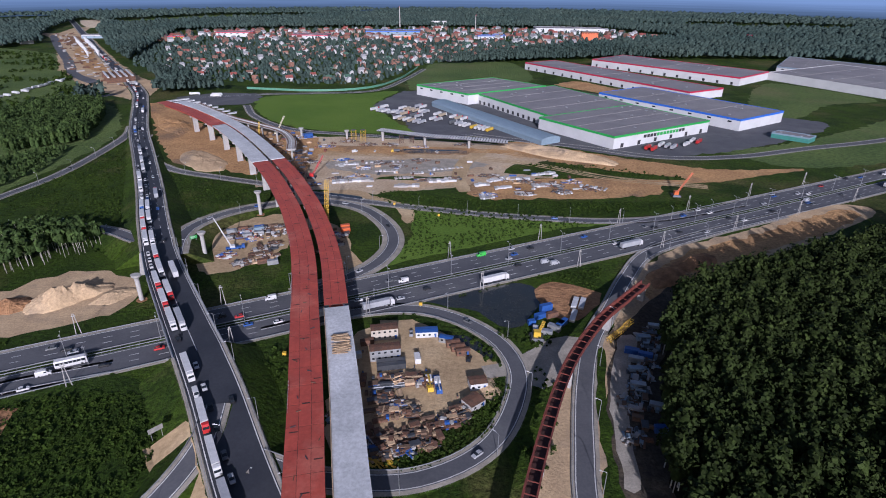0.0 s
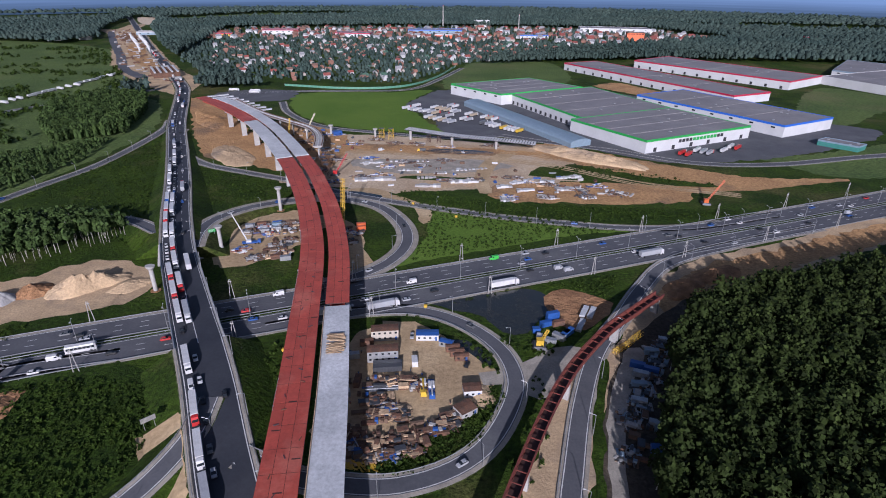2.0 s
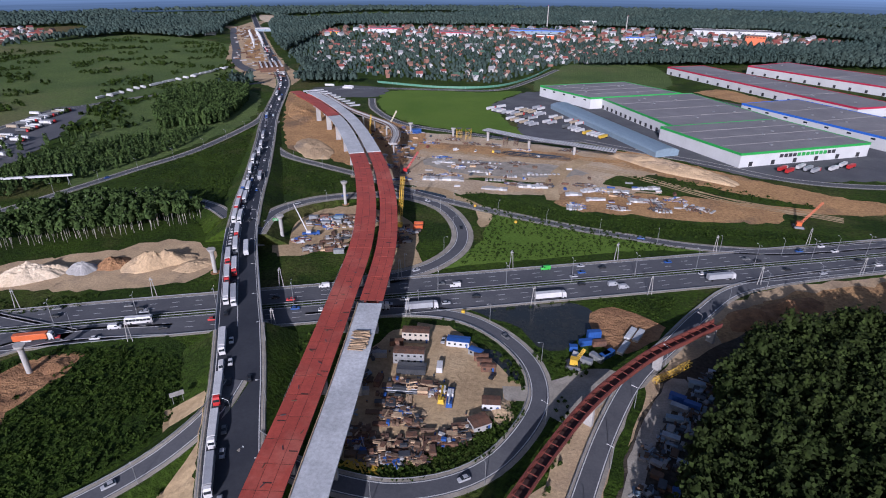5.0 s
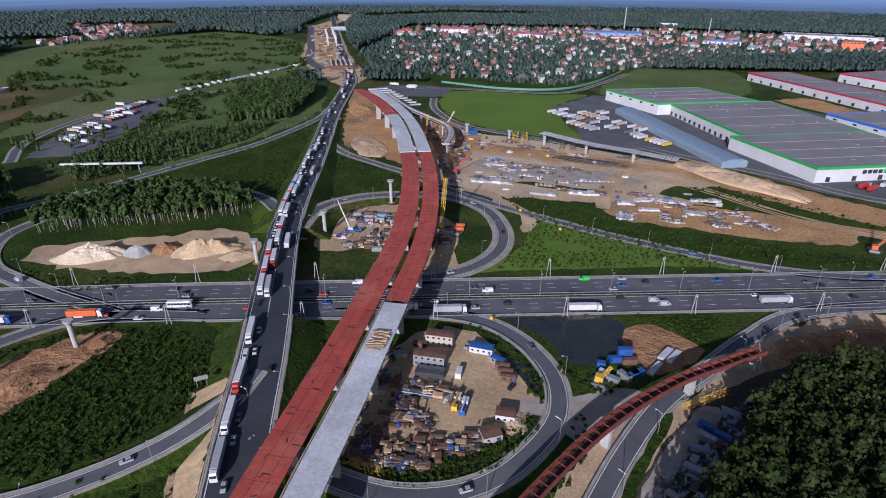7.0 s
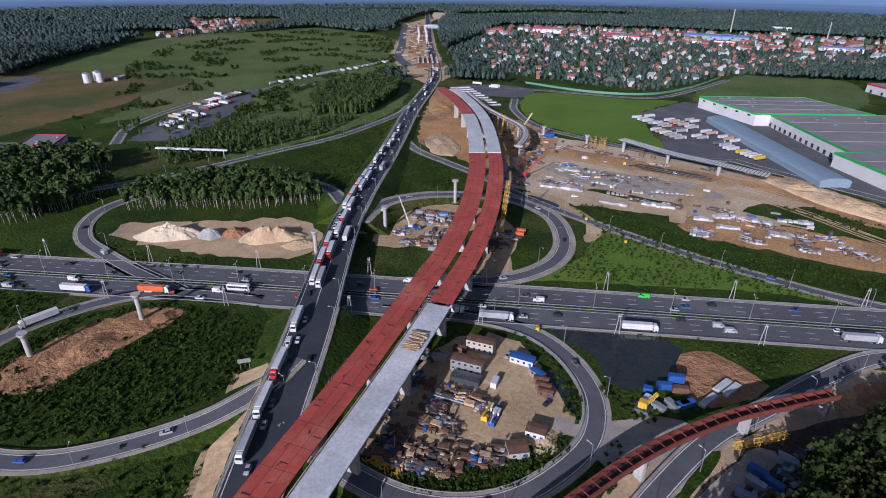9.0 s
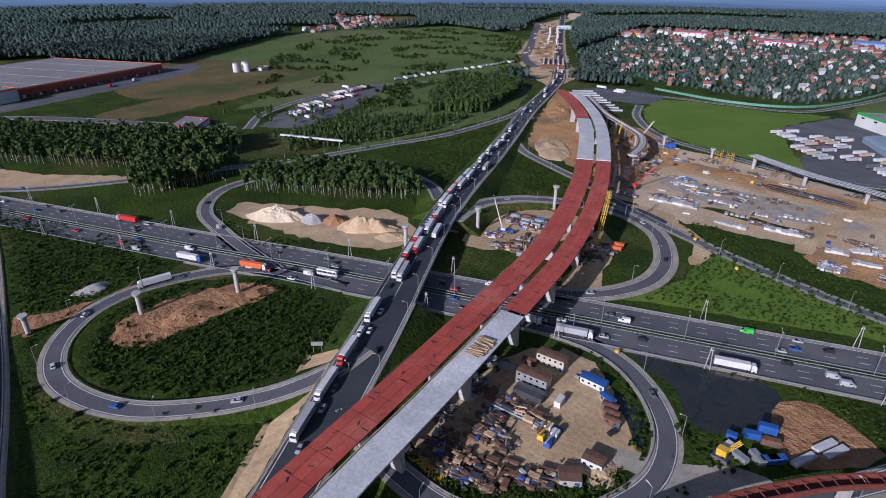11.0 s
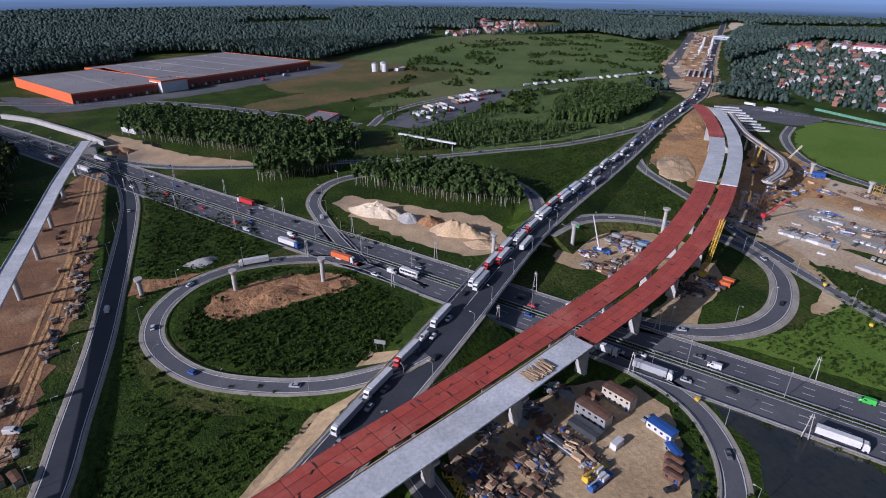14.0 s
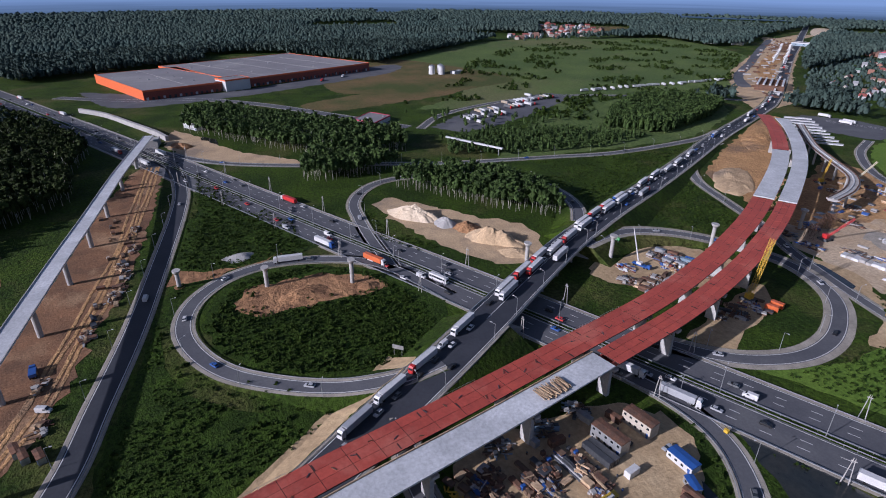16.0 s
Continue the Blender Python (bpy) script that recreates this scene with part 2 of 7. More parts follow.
def mound(name, cx, cy, rx, ry, h, turn, material, label, sharp=1.0, seed=0):
    """A tipped heap with a long crest, gullied flanks and an uneven foot."""
    s, n, k = Shape(), 20, 56
    rings = []
    for j in range(n + 1):
        u = j / n
        ring = []
        for i in range(k):
            a = 2 * math.pi * i / k
            w = 1 + 0.3 * noise.noise(Vector((math.cos(a) * 1.3, math.sin(a) * 1.3, seed))) + 0.1 * noise.noise(Vector((math.cos(a) * 4, math.sin(a) * 4, seed)))
            x, y = rx * u * w * math.cos(a), ry * u * w * math.sin(a)
            crest = min(1.0, (1 - u) * 1.35) ** sharp
            gully = 1 - 0.28 * abs(noise.noise(Vector((x * 0.2, y * 0.2, seed + 5)))) - 0.14 * abs(noise.noise(Vector((x * 0.5, y * 0.5, seed + 9))))
            hump = 0.85 + 0.55 * noise.noise(Vector((x * 0.1, y * 0.1, seed + 2)))
            z = h * crest * gully * hump + 0.3 * (1 - u) * noise.noise(Vector((x * 0.9, y * 0.9, seed)))
            c, d = math.cos(turn), math.sin(turn)
            ring.append((cx + x * c - y * d, cy + x * d + y * c, max(z, 0.06) if j < n else -0.1))
        rings.append(ring)
    s.loft(rings[::-1])
    return tagged(part(name, s, material), label, "heap")


# ---- ground ----
def ground_sheet():
    R = [0, 60, 120, 200, 300, 420, 560, 740, 960, 1250, 1650, 2200, 3000, 4000, 5600]
    s, k = Shape(), 72
    for j, r in enumerate(R[1:]):
        s.v += [(-150 + r * math.cos(2 * math.pi * i / k), 250 + r * math.sin(2 * math.pi * i / k), 0.0) for i in range(k)]
    for j in range(len(R) - 2):
        s.f += [(j * k + i, (j + 1) * k + i, (j + 1) * k + (i + 1) % k, j * k + (i + 1) % k) for i in range(k)]
    s.f.append(tuple(range(k)))
    return tagged(part("ground", s, GRASS), "uneven green grassland with weeds and dry spots", "ground", kind="structure")


ground_sheet()

# ---- roads ----
def road(name, points, width, material, label, lift=0.12, verge=1.2, bank=True, lines=True, dashes=(), rails=(1, -1), w_end=None, fill=GRASS):
    """A carriageway on a low or high bank, with gravel verge, edge lines, dashes and guard rails."""
    path = spline(points, 4.0)
    n = len(path)
    wid = [width + ((w_end or width) - width) * i / (n - 1) for i in range(n)]
    top = Shape().loft([[p + r * o + Vector((0, 0, lift + h)) for o, h in ((-w / 2, 0), (w / 2, 0), (w / 2, -0.3), (-w / 2, -0.3))] for (p, r), w in zip(path, wid)])
    ob = tagged(part(name, top, material), label, "road", kind="structure")
    if bank:
        b = Shape().loft([[p + r * o + Vector((0, 0, h)) for o, h in ((-w / 2 - verge, lift - 0.04), (w / 2 + verge, lift - 0.04), (w / 2 + verge + 0.4, lift - 0.12), (-w / 2 - verge - 0.4, lift - 0.12))] for (p, r), w in zip(path, wid)])
        tagged(part("verge", b, VERGE), "pale gravel verge beside the carriageway", "verge", kind="structure")
        if max(p.z for p, _ in path) > 0.6:
            e = Shape().loft([[Vector((*(p + r * o).xy, h)) for o, h in ((-w / 2 - verge - 0.3, p.z + lift - 0.07), (w / 2 + verge + 0.3, p.z + lift - 0.07), (w / 2 + verge + 1 + 1.7 * p.z, -0.3), (-w / 2 - verge - 1 - 1.7 * p.z, -0.3))] for (p, r), w in zip(path, wid)])
            tagged(part("embankment", e, fill), "sloping embankment under the raised road", "embankment", kind="structure")
    mk = Shape()
    if lines:
        for side in (-1, 1):
            mk.loft([[p + r * (side * (w / 2 - 0.5) + o) + Vector((0, 0, lift + h)) for o, h in ((-0.17, 0.012), (0.17, 0.012), (0.17, -0.02), (-0.17, -0.02))] for (p, r), w in zip(path, wid)])
    for off in dashes:
        for i in range(0, n - 1, 3):
            (p, r), (q, s) = path[i], path[i + 1]
            if -800 < p.x < 450 and p.y < 700:
                mk.loft([[c + d * (off + o) + Vector((0, 0, lift + h)) for o, h in ((-0.14, 0.014), (0.14, 0.014), (0.14, -0.02), (-0.14, -0.02))] for c, d in ((p, r), (q, s))])
    if mk.v:
        part("road_marking", mk, PAINT, ob, "white painted lines")
    for side in rails:
        guard_rail(path, [side * (w / 2 + verge * 0.6) for w in wid], lift)
    return path


def guard_rail(path, offs, lift=0.1):
    keep = [i for i, (p, r) in enumerate(path) if -620 < p.x < 330 and p.y < 620]
    if len(keep) < 3:
        return
    g = thing("guard_rail", "galvanised steel guard rail beside the road", "guard rail", "guard rails", "structure")
    rail, posts = Shape(), Shape()
    rail.loft([[path[i][0] + path[i][1] * (offs[i] + o) + Vector((0, 0, lift + h)) for o, h in ((-0.08, 0.5), (-0.08, 0.85), (0.08, 0.85), (0.08, 0.5))] for i in keep])
    for i in keep:
        p = path[i][0] + path[i][1] * offs[i]
        posts.box(p.x - 0.07, p.y - 0.07, p.z - 0.1, p.x + 0.07, p.y + 0.07, p.z + lift + 0.8)
    part("rail", rail, ZINC, g)
    tagged(part("posts", posts, ZINC, g), kind="stuff")


LANES = (-11.8, -7.4, 7.4, 11.8)
HIGHWAY = road("highway", [(-2600, -1080, 0), (-1500, -500, 0), (-880, -175, 0), (-452, 44, 0), (-237, 152, 0), (-165, 189, 0), (-40, 250, 0), (118, 327, 0), (260, 397, 0), (420, 478, 0), (900, 720, 0), (2000, 1280, 0)],
               34, ASPHALT, "wide grey multi-lane motorway with worn asphalt", 0.10, 1.5, lines=True, dashes=LANES)
def median():
    m = Shape().loft([[p + r * o + Vector((0, 0, h)) for o, h in ((-1.5, 0.16), (1.5, 0.16), (1.5, 0), (-1.5, 0))] for p, r in HIGHWAY])
    tagged(part("median_strip", m, WEEDS), "narrow grassy strip between the carriageways", "median", kind="structure")
    ln = Shape()
    for o0 in (-2.6, 2.6):
        ln.loft([[p + r * (o0 + o) + Vector((0, 0, h)) for o, h in ((-0.15, 0.115), (0.15, 0.115), (0.15, 0.08), (-0.15, 0.08))] for p, r in HIGHWAY])
    tagged(part("median_line", ln, PAINT), "white edge lines along the median", "road marking", kind="structure")
    for o in (-1.2, 1.2):
        guard_rail(HIGHWAY, [o] * len(HIGHWAY), 0.15)


median()

OVER = [(-2300, 3300, 0), (-1500, 2300, 0), (-975, 1560, 0), (-745, 1225, 0), (-542, 940, 0.2), (-434, 785, 0.5), (-394, 713, 0.6), (-323, 570, 1.5), (-265, 466, 3), (-220, 385, 5.2), (-188, 325, 7.2), (-164, 282, 7.8)]
MID = [(-164, 282, 7.8), (-148, 256, 8), (-120, 214, 8), (-103, 189, 7.8)]
SOUTH = [(-103, 189, 7.8), (-86, 163, 7), (-66, 130, 5), (-44, 96, 3), (-15, 50, 1), (40, -40, 0)]
NORTH_ROAD = road("north_road", OVER, 13, TARMAC, "dark asphalt road climbing to the overpass", 0.16, 1.6, dashes=(0.4, -3.2), w_end=16)
SOUTH_ROAD = road("south_road", SOUTH, 18, TARMAC, "dark asphalt road descending from the overpass", 0.16, 1.6, dashes=(), w_end=18)


def spoil_bank():
    s, path = Shape(), SOUTH_ROAD[9:]
    for p, r in path:
        for o, h in ((10.9, p.z + 0.14), (12.6 + 1.8 * p.z, 0.14), (15 + 1.8 * p.z, 0.12)):
            q = p + r * (o + 0.8 * noise.noise(p * 0.2 + Vector((o, 0, 0))))
            s.v.append((q.x, q.y, h + 0.12 * noise.noise(q * 0.3)))
    n = len(path)
    s.f = [(3 * i + k, 3 * i + k + 1, 3 * i + k + 4, 3 * i + k + 3) for i in range(n - 1) for k in range(2)]
    tagged(part("spoil_bank", s, YARD), "bare beige earth bank beside the road", "ground", kind="structure")


spoil_bank()


def overpass():
    t = thing("overpass", "concrete road overpass with dark asphalt and steel railings", "bridge", kind="structure")
    path = spline(MID, 3.0)
    n = len(path)
    w = [8 + 1.0 * i / (n - 1) for i in range(n)]
    part("deck", Shape().loft([[p + r * o + Vector((0, 0, h)) for o, h in ((-k - 1.2, 0.05), (k + 1.2, 0.05), (k + 1.2, -0.5), (k - 0.5, -1.6), (-k + 0.5, -1.6), (-k - 1.2, -0.5))] for (p, r), k in zip(path, w)]), CONCRETE, t)
    part("carriageway", Shape().loft([[p + r * o + Vector((0, 0, h)) for o, h in ((-k, 0.16), (k, 0.16), (k, 0.0), (-k, 0.0))] for (p, r), k in zip(path, w)]), TARMAC, t, "dark asphalt surface")
    for side in (-1, 1):
        part("parapet", Shape().loft([[p + r * (side * (k + 0.9) + o) + Vector((0, 0, h)) for o, h in ((-0.2, 0.0), (-0.2, 1.0), (0.2, 1.0), (0.2, 0.0))] for (p, r), k in zip(path, w)]), ZINC, t, "grey steel parapet")
        part("edge_line", Shape().loft([[p + r * (side * (k - 0.5) + o) + Vector((0, 0, h)) for o, h in ((-0.12, 0.17), (0.12, 0.17), (0.12, 0.1), (-0.12, 0.1))] for (p, r), k in zip(path, w)]), PAINT, t)
    part("centre_line", Shape().loft([[p + r * (0.7 + o) + Vector((0, 0, h)) for o, h in ((-0.15, 0.17), (0.15, 0.17), (0.15, 0.1), (-0.15, 0.1))] for p, r in path]), PAINT, t)
    a, b = path[0], path[-1]
    for s, off in ((22, 0), (42, 0), (62, 0)):
        p, h = along(path, s)
        m = Matrix.Translation((p.x, p.y, 0)) @ Matrix.Rotation(h, 4, "Z")
        for o in (-5.5, -1.8, 1.8, 5.5):
            q = m @ Vector((0, o, 0))
            part("pier", Shape().tube((q.x, q.y, -0.2), (q.x, q.y, 6.2), 0.55, k=10), CONCRETE, t)
        part("pier_cap", Shape().box(-0.8, -7.5, 5.6, 0.8, 7.5, 6.6, m=m), CONCRETE, t)
    for (p, r), sg in ((a, 1), (b, -1)):
        d = Vector((-r.y, r.x, 0)) * sg
        ring = lambda q, k, z0, z1: [q + r * -k + Vector((0, 0, z0 - q.z)), q + r * k + Vector((0, 0, z0 - q.z)), q + r * k + Vector((0, 0, z1 - q.z)), q + r * -k + Vector((0, 0, z1 - q.z))]
        part("abutment", Shape().loft([ring(p - d * 4, 9, -0.3, 7.4), ring(p, 10, -0.3, 7.4), ring(p + d * 13, 12, -0.3, 0.2)]), CONCRETE, t, "sloped concrete abutment")


overpass()

SE_LOOP = road("loop_ramp_southeast", [(-62, 134, 5), (-45, 129, 3.6), (-26, 129, 1.6), (-9, 132, 0.3), (8, 141, 0), (20, 155, 0), (28, 177, 0), (28.5, 194, 0), (21, 212, 0), (4, 228, 0), (-18, 236, 0), (-47, 231, 0), (-85, 213, 0)], 7.2, ASPHALT, "single-lane asphalt loop ramp with white edge lines", 0.14, 1.6, rails=(-1,))
SW_LOOP = road("loop_ramp_southwest", [(-84, 158, 7), (-82, 143, 6), (-84, 129, 5), (-90, 115, 3), (-102, 97, 1.2), (-119, 78, 0.4), (-141, 66, 0), (-163, 62, 0), (-185, 68, 0), (-203, 84, 0), (-211, 106, 0), (-208, 131, 0), (-197, 155, 0), (-178, 171, 0), (-140, 187, 0)], 7.2, ASPHALT, "single-lane asphalt loop ramp with white edge lines", 0.14, 1.6, rails=(1,))
NW_LOOP = road("loop_ramp_northwest", [(-180, 170, 0), (-224, 170, 0), (-255, 172, 0), (-284, 176, 0), (-308, 190, 0), (-323, 213, 0), (-323, 250, 0), (-308, 290, 0.4), (-277, 316, 1.5), (-244, 321, 3), (-210, 313, 4.6), (-183, 296, 6.6)], 7.2, ASPHALT, "single-lane asphalt loop ramp with white edge lines", 0.14, 1.6, rails=(1,))
NE_LOOP = road("loop_ramp_northeast", [(-152, 276, 7.2), (-160, 300, 5.8), (-161, 322, 4.6), (-150, 346, 3.2), (-129, 366, 1.5), (-97, 379, 0.3), (-64, 368, 0), (-43, 341, 0), (-35, 314, 0), (-39, 290, 0), (-52, 270, 0), (-80, 248, 0)], 7.4, ASPHALT, "single-lane asphalt loop ramp with a broad gravel verge", 0.14, 3.0, rails=())
NW_OUT = road("outer_ramp_northwest", [(-338, 585, 1.3), (-322, 537, 1), (-316, 437, 0.4), (-328, 374, 0), (-337, 325, 0), (-348, 274, 0), (-363, 233, 0), (-391, 153, 0), (-425, 92, 0), (-480, 45, 0)], 7.4, ASPHALT, "grey asphalt slip road with pale verges", 0.14, 1.4, rails=(-1,))
NE_OUT = road("outer_ramp_northeast", [(-303, 548, 1.6), (-288, 505, 1.4), (-266, 474, 1), (-228, 443, 0.5), (-184, 427, 0), (-140, 412, 0), (-106, 395, 0), (-57, 378, 0), (-15, 367, 0), (21, 359, 0), (62, 353, 0), (105, 350, 0), (150, 358, 0), (210, 385, 0)], 6.5, ASPHALT, "grey asphalt slip road with pale verges", 0.14, 1.6, rails=())
SE_OUT = road("outer_ramp_southeast", [(230, 365, 0), (165, 332, 0), (119, 303, 0), (97, 272, 0), (80, 240, 0), (65, 212, 0), (55, 180, 0), (48, 146, 0), (44, 120, 0), (40, 60, 0), (36, -60, 0)], 7.2, ASPHALT, "grey asphalt slip road beside the woods", 0.14, 1.2, rails=(1,))
SW_OUT = road("outer_ramp_southwest", [(-560, -6, 0), (-470, 38, 0), (-418, 59, 0), (-360, 64, 0), (-311, 61, 0), (-234, 51, 0), (-170, 42, 0), (-117, 32, 0), (-78, 24, 0), (-30, 4, 0), (30, -50, 0)], 9.0, TARMAC, "dark asphalt slip road with a solid edge line", 0.14, 1.4, rails=(-1,))
road("warehouse_road", [(20, 572, 0), (66, 552, 0), (128, 529, 0), (190, 500, 0), (260, 505, 0), (340, 535, 0), (480, 590, 0), (800, 760, 0)], 9, ASPHALT, "grey service road past the warehouse", 0.13, 1.0, rails=())
road("west_service_road", [(-470, 300, 0), (-520, 345, 0), (-556, 420, 0), (-572, 500, 0), (-560, 580, 0), (-500, 690, 0), (-450, 760, 0)], 8, ASPHALT, "narrow grey service road through the fields", 0.13, 1.0, rails=())
road("orange_store_road", [(-480, 290, 0), (-560, 235, 0), (-660, 160, 0), (-720, 90, 0), (-745, 10, 0), (-800, -80, 0)], 14, ASPHALT, "broad grey access road to the orange store", 0.11, 1.0, rails=())
road("fence_road", [(-330, 742, 0), (-258, 770, 0), (-190, 782, 0), (-110, 806, 0), (-75, 900, 0), (-50, 1010, 0)], 7, ASPHALT, "grey road along the village fence", 0.12, 1.0, rails=())
road("lawn_road", [(-255, 700, 0), (-225, 640, 0), (-170, 585, 0), (-100, 566, 0), (-30, 556, 0), (20, 570, 0)], 7, ASPHALT, "grey road round the lawn", 0.12, 1.0, rails=())

# ---- areas of ground ----
patch("field", [(-560, 330), (-490, 600), (-490, 750), (-600, 900), (-800, 1160), (-1150, 1240), (-1240, 820), (-980, 440), (-760, 480), (-640, 430)], 0.02, FIELD, "wide green field with rough grass")
patch("field", [(-340, 320), (-330, 440), (-340, 560), (-420, 690), (-500, 700), (-540, 560), (-440, 420)], 0.02, FIELD, "rough green field beside the slip road")
patch("sand_yard", [(-276, 186), (-285, 205), (-246, 233), (-204, 268), (-172, 262), (-158, 236), (-180, 216), (-225, 198)], 0.05, SAND, "pale sandy ground of a storage yard")
patch("excavated_ground", [(-186, 92), (-190, 122), (-180, 152), (-163, 160), (-158, 126), (-160, 96), (-172, 84)], 0.13, CLAY, "turned orange clay round the bridge piers")
patch("excavated_ground", [(-222, 58), (-214, 84), (-222, 118), (-204, 60)], 0.13, CLAY, "turned orange clay round a bridge pier")
patch("storage_yard", [(-46, 206), (-36, 222), (-20, 226), (-6, 218), (8, 206), (22, 196), (24, 188), (14, 178), (8, 162), (-12, 148), (-28, 138), (-44, 150)], 0.05, YARD, "beige trampled ground of a construction yard")
patch("ramp_crossing", [(14, 192), (16, 184), (26, 186), (38, 178), (52, 192), (60, 214), (46, 212), (36, 204), (26, 196)], 0.075, VERGE, "pale dusty paving between the ramps", 0.6)
patch("inner_site", [(-146, 282), (-150, 318), (-132, 346), (-108, 352), (-92, 340), (-96, 308), (-112, 280), (-130, 268)], 0.05, YARD, "beige trampled site ground inside the loop")
patch("inner_site", [(-66, 272), (-48, 272), (-58, 300), (-70, 330), (-88, 340)], 0.05, YARD, "beige trampled ground below the viaduct", 1.5)
patch("construction_site", [(-150, 408), (-132, 470), (-150, 540), (-120, 556), (-69, 553), (40, 536), (100, 508), (60, 462), (90, 442), (30, 425), (-12, 408), (-62, 396), (-105, 404)], 0.05, GRAVEL, "grey and beige construction ground with tracks")
patch("earthworks", [(43, 541), (70, 545), (125, 512), (200, 474), (236, 464), (300, 470), (232, 440), (165, 420), (158, 404), (110, 392), (26, 390), (16, 420), (90, 436), (150, 446), (110, 470), (66, 500)], 0.06, DIRT, "orange and beige graded earthworks")
patch("earthworks", [(-400, 700), (-352, 704), (-300, 640), (-240, 560), (-160, 440), (-200, 452), (-244, 470), (-300, 560), (-340, 630)], 0.05, DIRT, "orange graded earthworks below the viaduct")
patch("earthworks", [(-235, 600), (-180, 590), (-130, 540), (-120, 470), (-140, 430), (-175, 470), (-200, 540)], 0.055, DIRT, "orange graded earthworks below the viaduct")
patch("road_works", [(-392, 712), (-425, 832), (-486, 894), (-597, 1040), (-745, 1248), (-880, 1440), (-990, 1590), (-1050, 1720), (-1085, 1700), (-1040, 1560), (-1075, 1545), (-950, 1400), (-800, 1180), (-645, 945), (-540, 830), (-455, 755)], 0.05, SAND, "pale sandy strip of the motorway under construction")
patch("pond", [(-14, 243), (12, 254), (38, 264), (48, 252), (42, 236), (34, 222), (24, 222), (14, 234), (0, 238)], 0.03, WATER, "dark still pond", 1.0, "water")
patch("pond", [(-2, 214), (8, 214), (18, 204), (19, 196), (12, 202), (4, 210)], 0.06, WATER, "narrow dark ditch of water", 0.5, "water")
patch("pond", [(-97, 386), (-70, 382), (-66, 388), (-90, 396)], 0.09, WATER, "small pool beside the slip road", 0.5, "water")
patch("pond", [(-520, 74), (-494, 84), (-480, 96), (-500, 98), (-520, 86)], 0.05, WATER, "small pond by the motorway", 0.8, "water")
patch("bark_ground", [(44, 256), (54, 266), (66, 262), (78, 254), (72, 238), (62, 228), (52, 230), (46, 242)], 0.07, CLAY, "red-brown bark mulch on the ground", 1.0)
patch("bare_track", [(60, 206), (46, 182), (37, 155), (30, 136), (22, 110), (4, 40), (46, 40), (48, 110), (54, 142), (62, 172), (78, 208), (102, 238), (135, 264), (172, 290), (235, 328), (300, 374), (270, 384), (190, 336), (140, 312), (112, 286), (98, 266), (84, 238), (72, 214)], 0.045, SAND, "pale churned earth beside the slip road", 1.5)
patch("bare_track", [(100, 258), (122, 288), (190, 330), (280, 378), (268, 352), (190, 306), (136, 266), (108, 240)], 0.06, DIRT, "orange churned earth at the edge of the woods")
# Strip beside the wood, coloured as if the trees shaded it.
patch("wood_edge_yard", [(48, 60), (55, 110), (58, 150), (68, 192), (82, 222), (98, 244), (124, 268), (138, 266), (112, 238), (97, 210), (84, 172), (75, 142), (70, 96)], 0.06, TREE_SHADE_EARTH, "trampled earth along the trees with their shade in its colour", 1.5)
patch("flyover_site", [(-470, 46), (-420, 50), (-320, 46), (-250, 40), (-170, 26), (-100, 10), (-60, -20), (-150, -12), (-230, 0), (-300, 6), (-390, 22)], 0.05, RUTTED, "rutted orange earth below the flyover")
patch("flyover_site", [(-310, -40), (-200, -20), (-120, -30), (-200, -60)], 0.05, RUTTED, "bare orange earth beside the woods")
patch("new_track", [(-560, 60), (-530, 78), (-456, 112), (-398, 166), (-386, 160), (-410, 118), (-446, 72), (-500, 52)], 0.05, SAND, "pale graded sand track")
patch("field", [(-62, 815), (-20, 812), (110, 880), (124, 1010), (90, 1110), (-30, 1080), (-52, 1000), (-70, 900)], 0.02, FIELD, "green meadow between the village and the warehouses")
patch("field", [(250, 520), (330, 552), (430, 610), (560, 690), (800, 740), (900, 700), (640, 560), (420, 500), (300, 474)], 0.02, FIELD, "green meadow beside the service road")
patch("field", [(340, 640), (400, 660), (480, 740), (570, 780), (500, 900), (440, 850), (400, 780), (372, 720)], 0.02, FIELD, "green meadow between the warehouses")
patch("bare_lot", [(150, 870), (190, 900), (230, 850), (270, 800), (230, 790), (180, 830)], 0.07, DIRT, "bare orange lot between the warehouses")
patch("lawn", [(-252, 716), (-244, 758), (-190, 772), (-131, 780), (-76, 802), (-96, 720), (-70, 640), (-36, 566), (-100, 574), (-170, 594), (-222, 650)], 0.05, LAWN, "smooth bright green lawn")
patch("lorry_park", [(-362, 742), (-340, 700), (-272, 700), (-252, 720), (-262, 770), (-320, 772)], 0.06, ASPHALT, "grey asphalt lorry park")
patch("warehouse_apron", [(-72, 800), (-96, 700), (-60, 640), (-30, 570), (60, 560), (160, 500), (230, 510), (330, 560), (420, 640), (320, 700), (100, 860)], 0.055, ASPHALT, "grey asphalt yard round the warehouse")
patch("west_lorry_park", [(-470, 312), (-532, 396), (-590, 515), (-578, 552), (-560, 556), (-500, 472), (-440, 352)], 0.06, ASPHALT, "grey asphalt lorry park among fields")
patch("dry_field", [(-600, 300), (-640, 420), (-700, 430), (-690, 330), (-640, 210), (-590, 230)], 0.04, HEATH, "dry brownish meadow")
patch("dry_field", [(-650, 430), (-740, 560), (-1050, 420), (-880, 300), (-700, 270)], 0.035, HEATH, "dry brownish meadow")
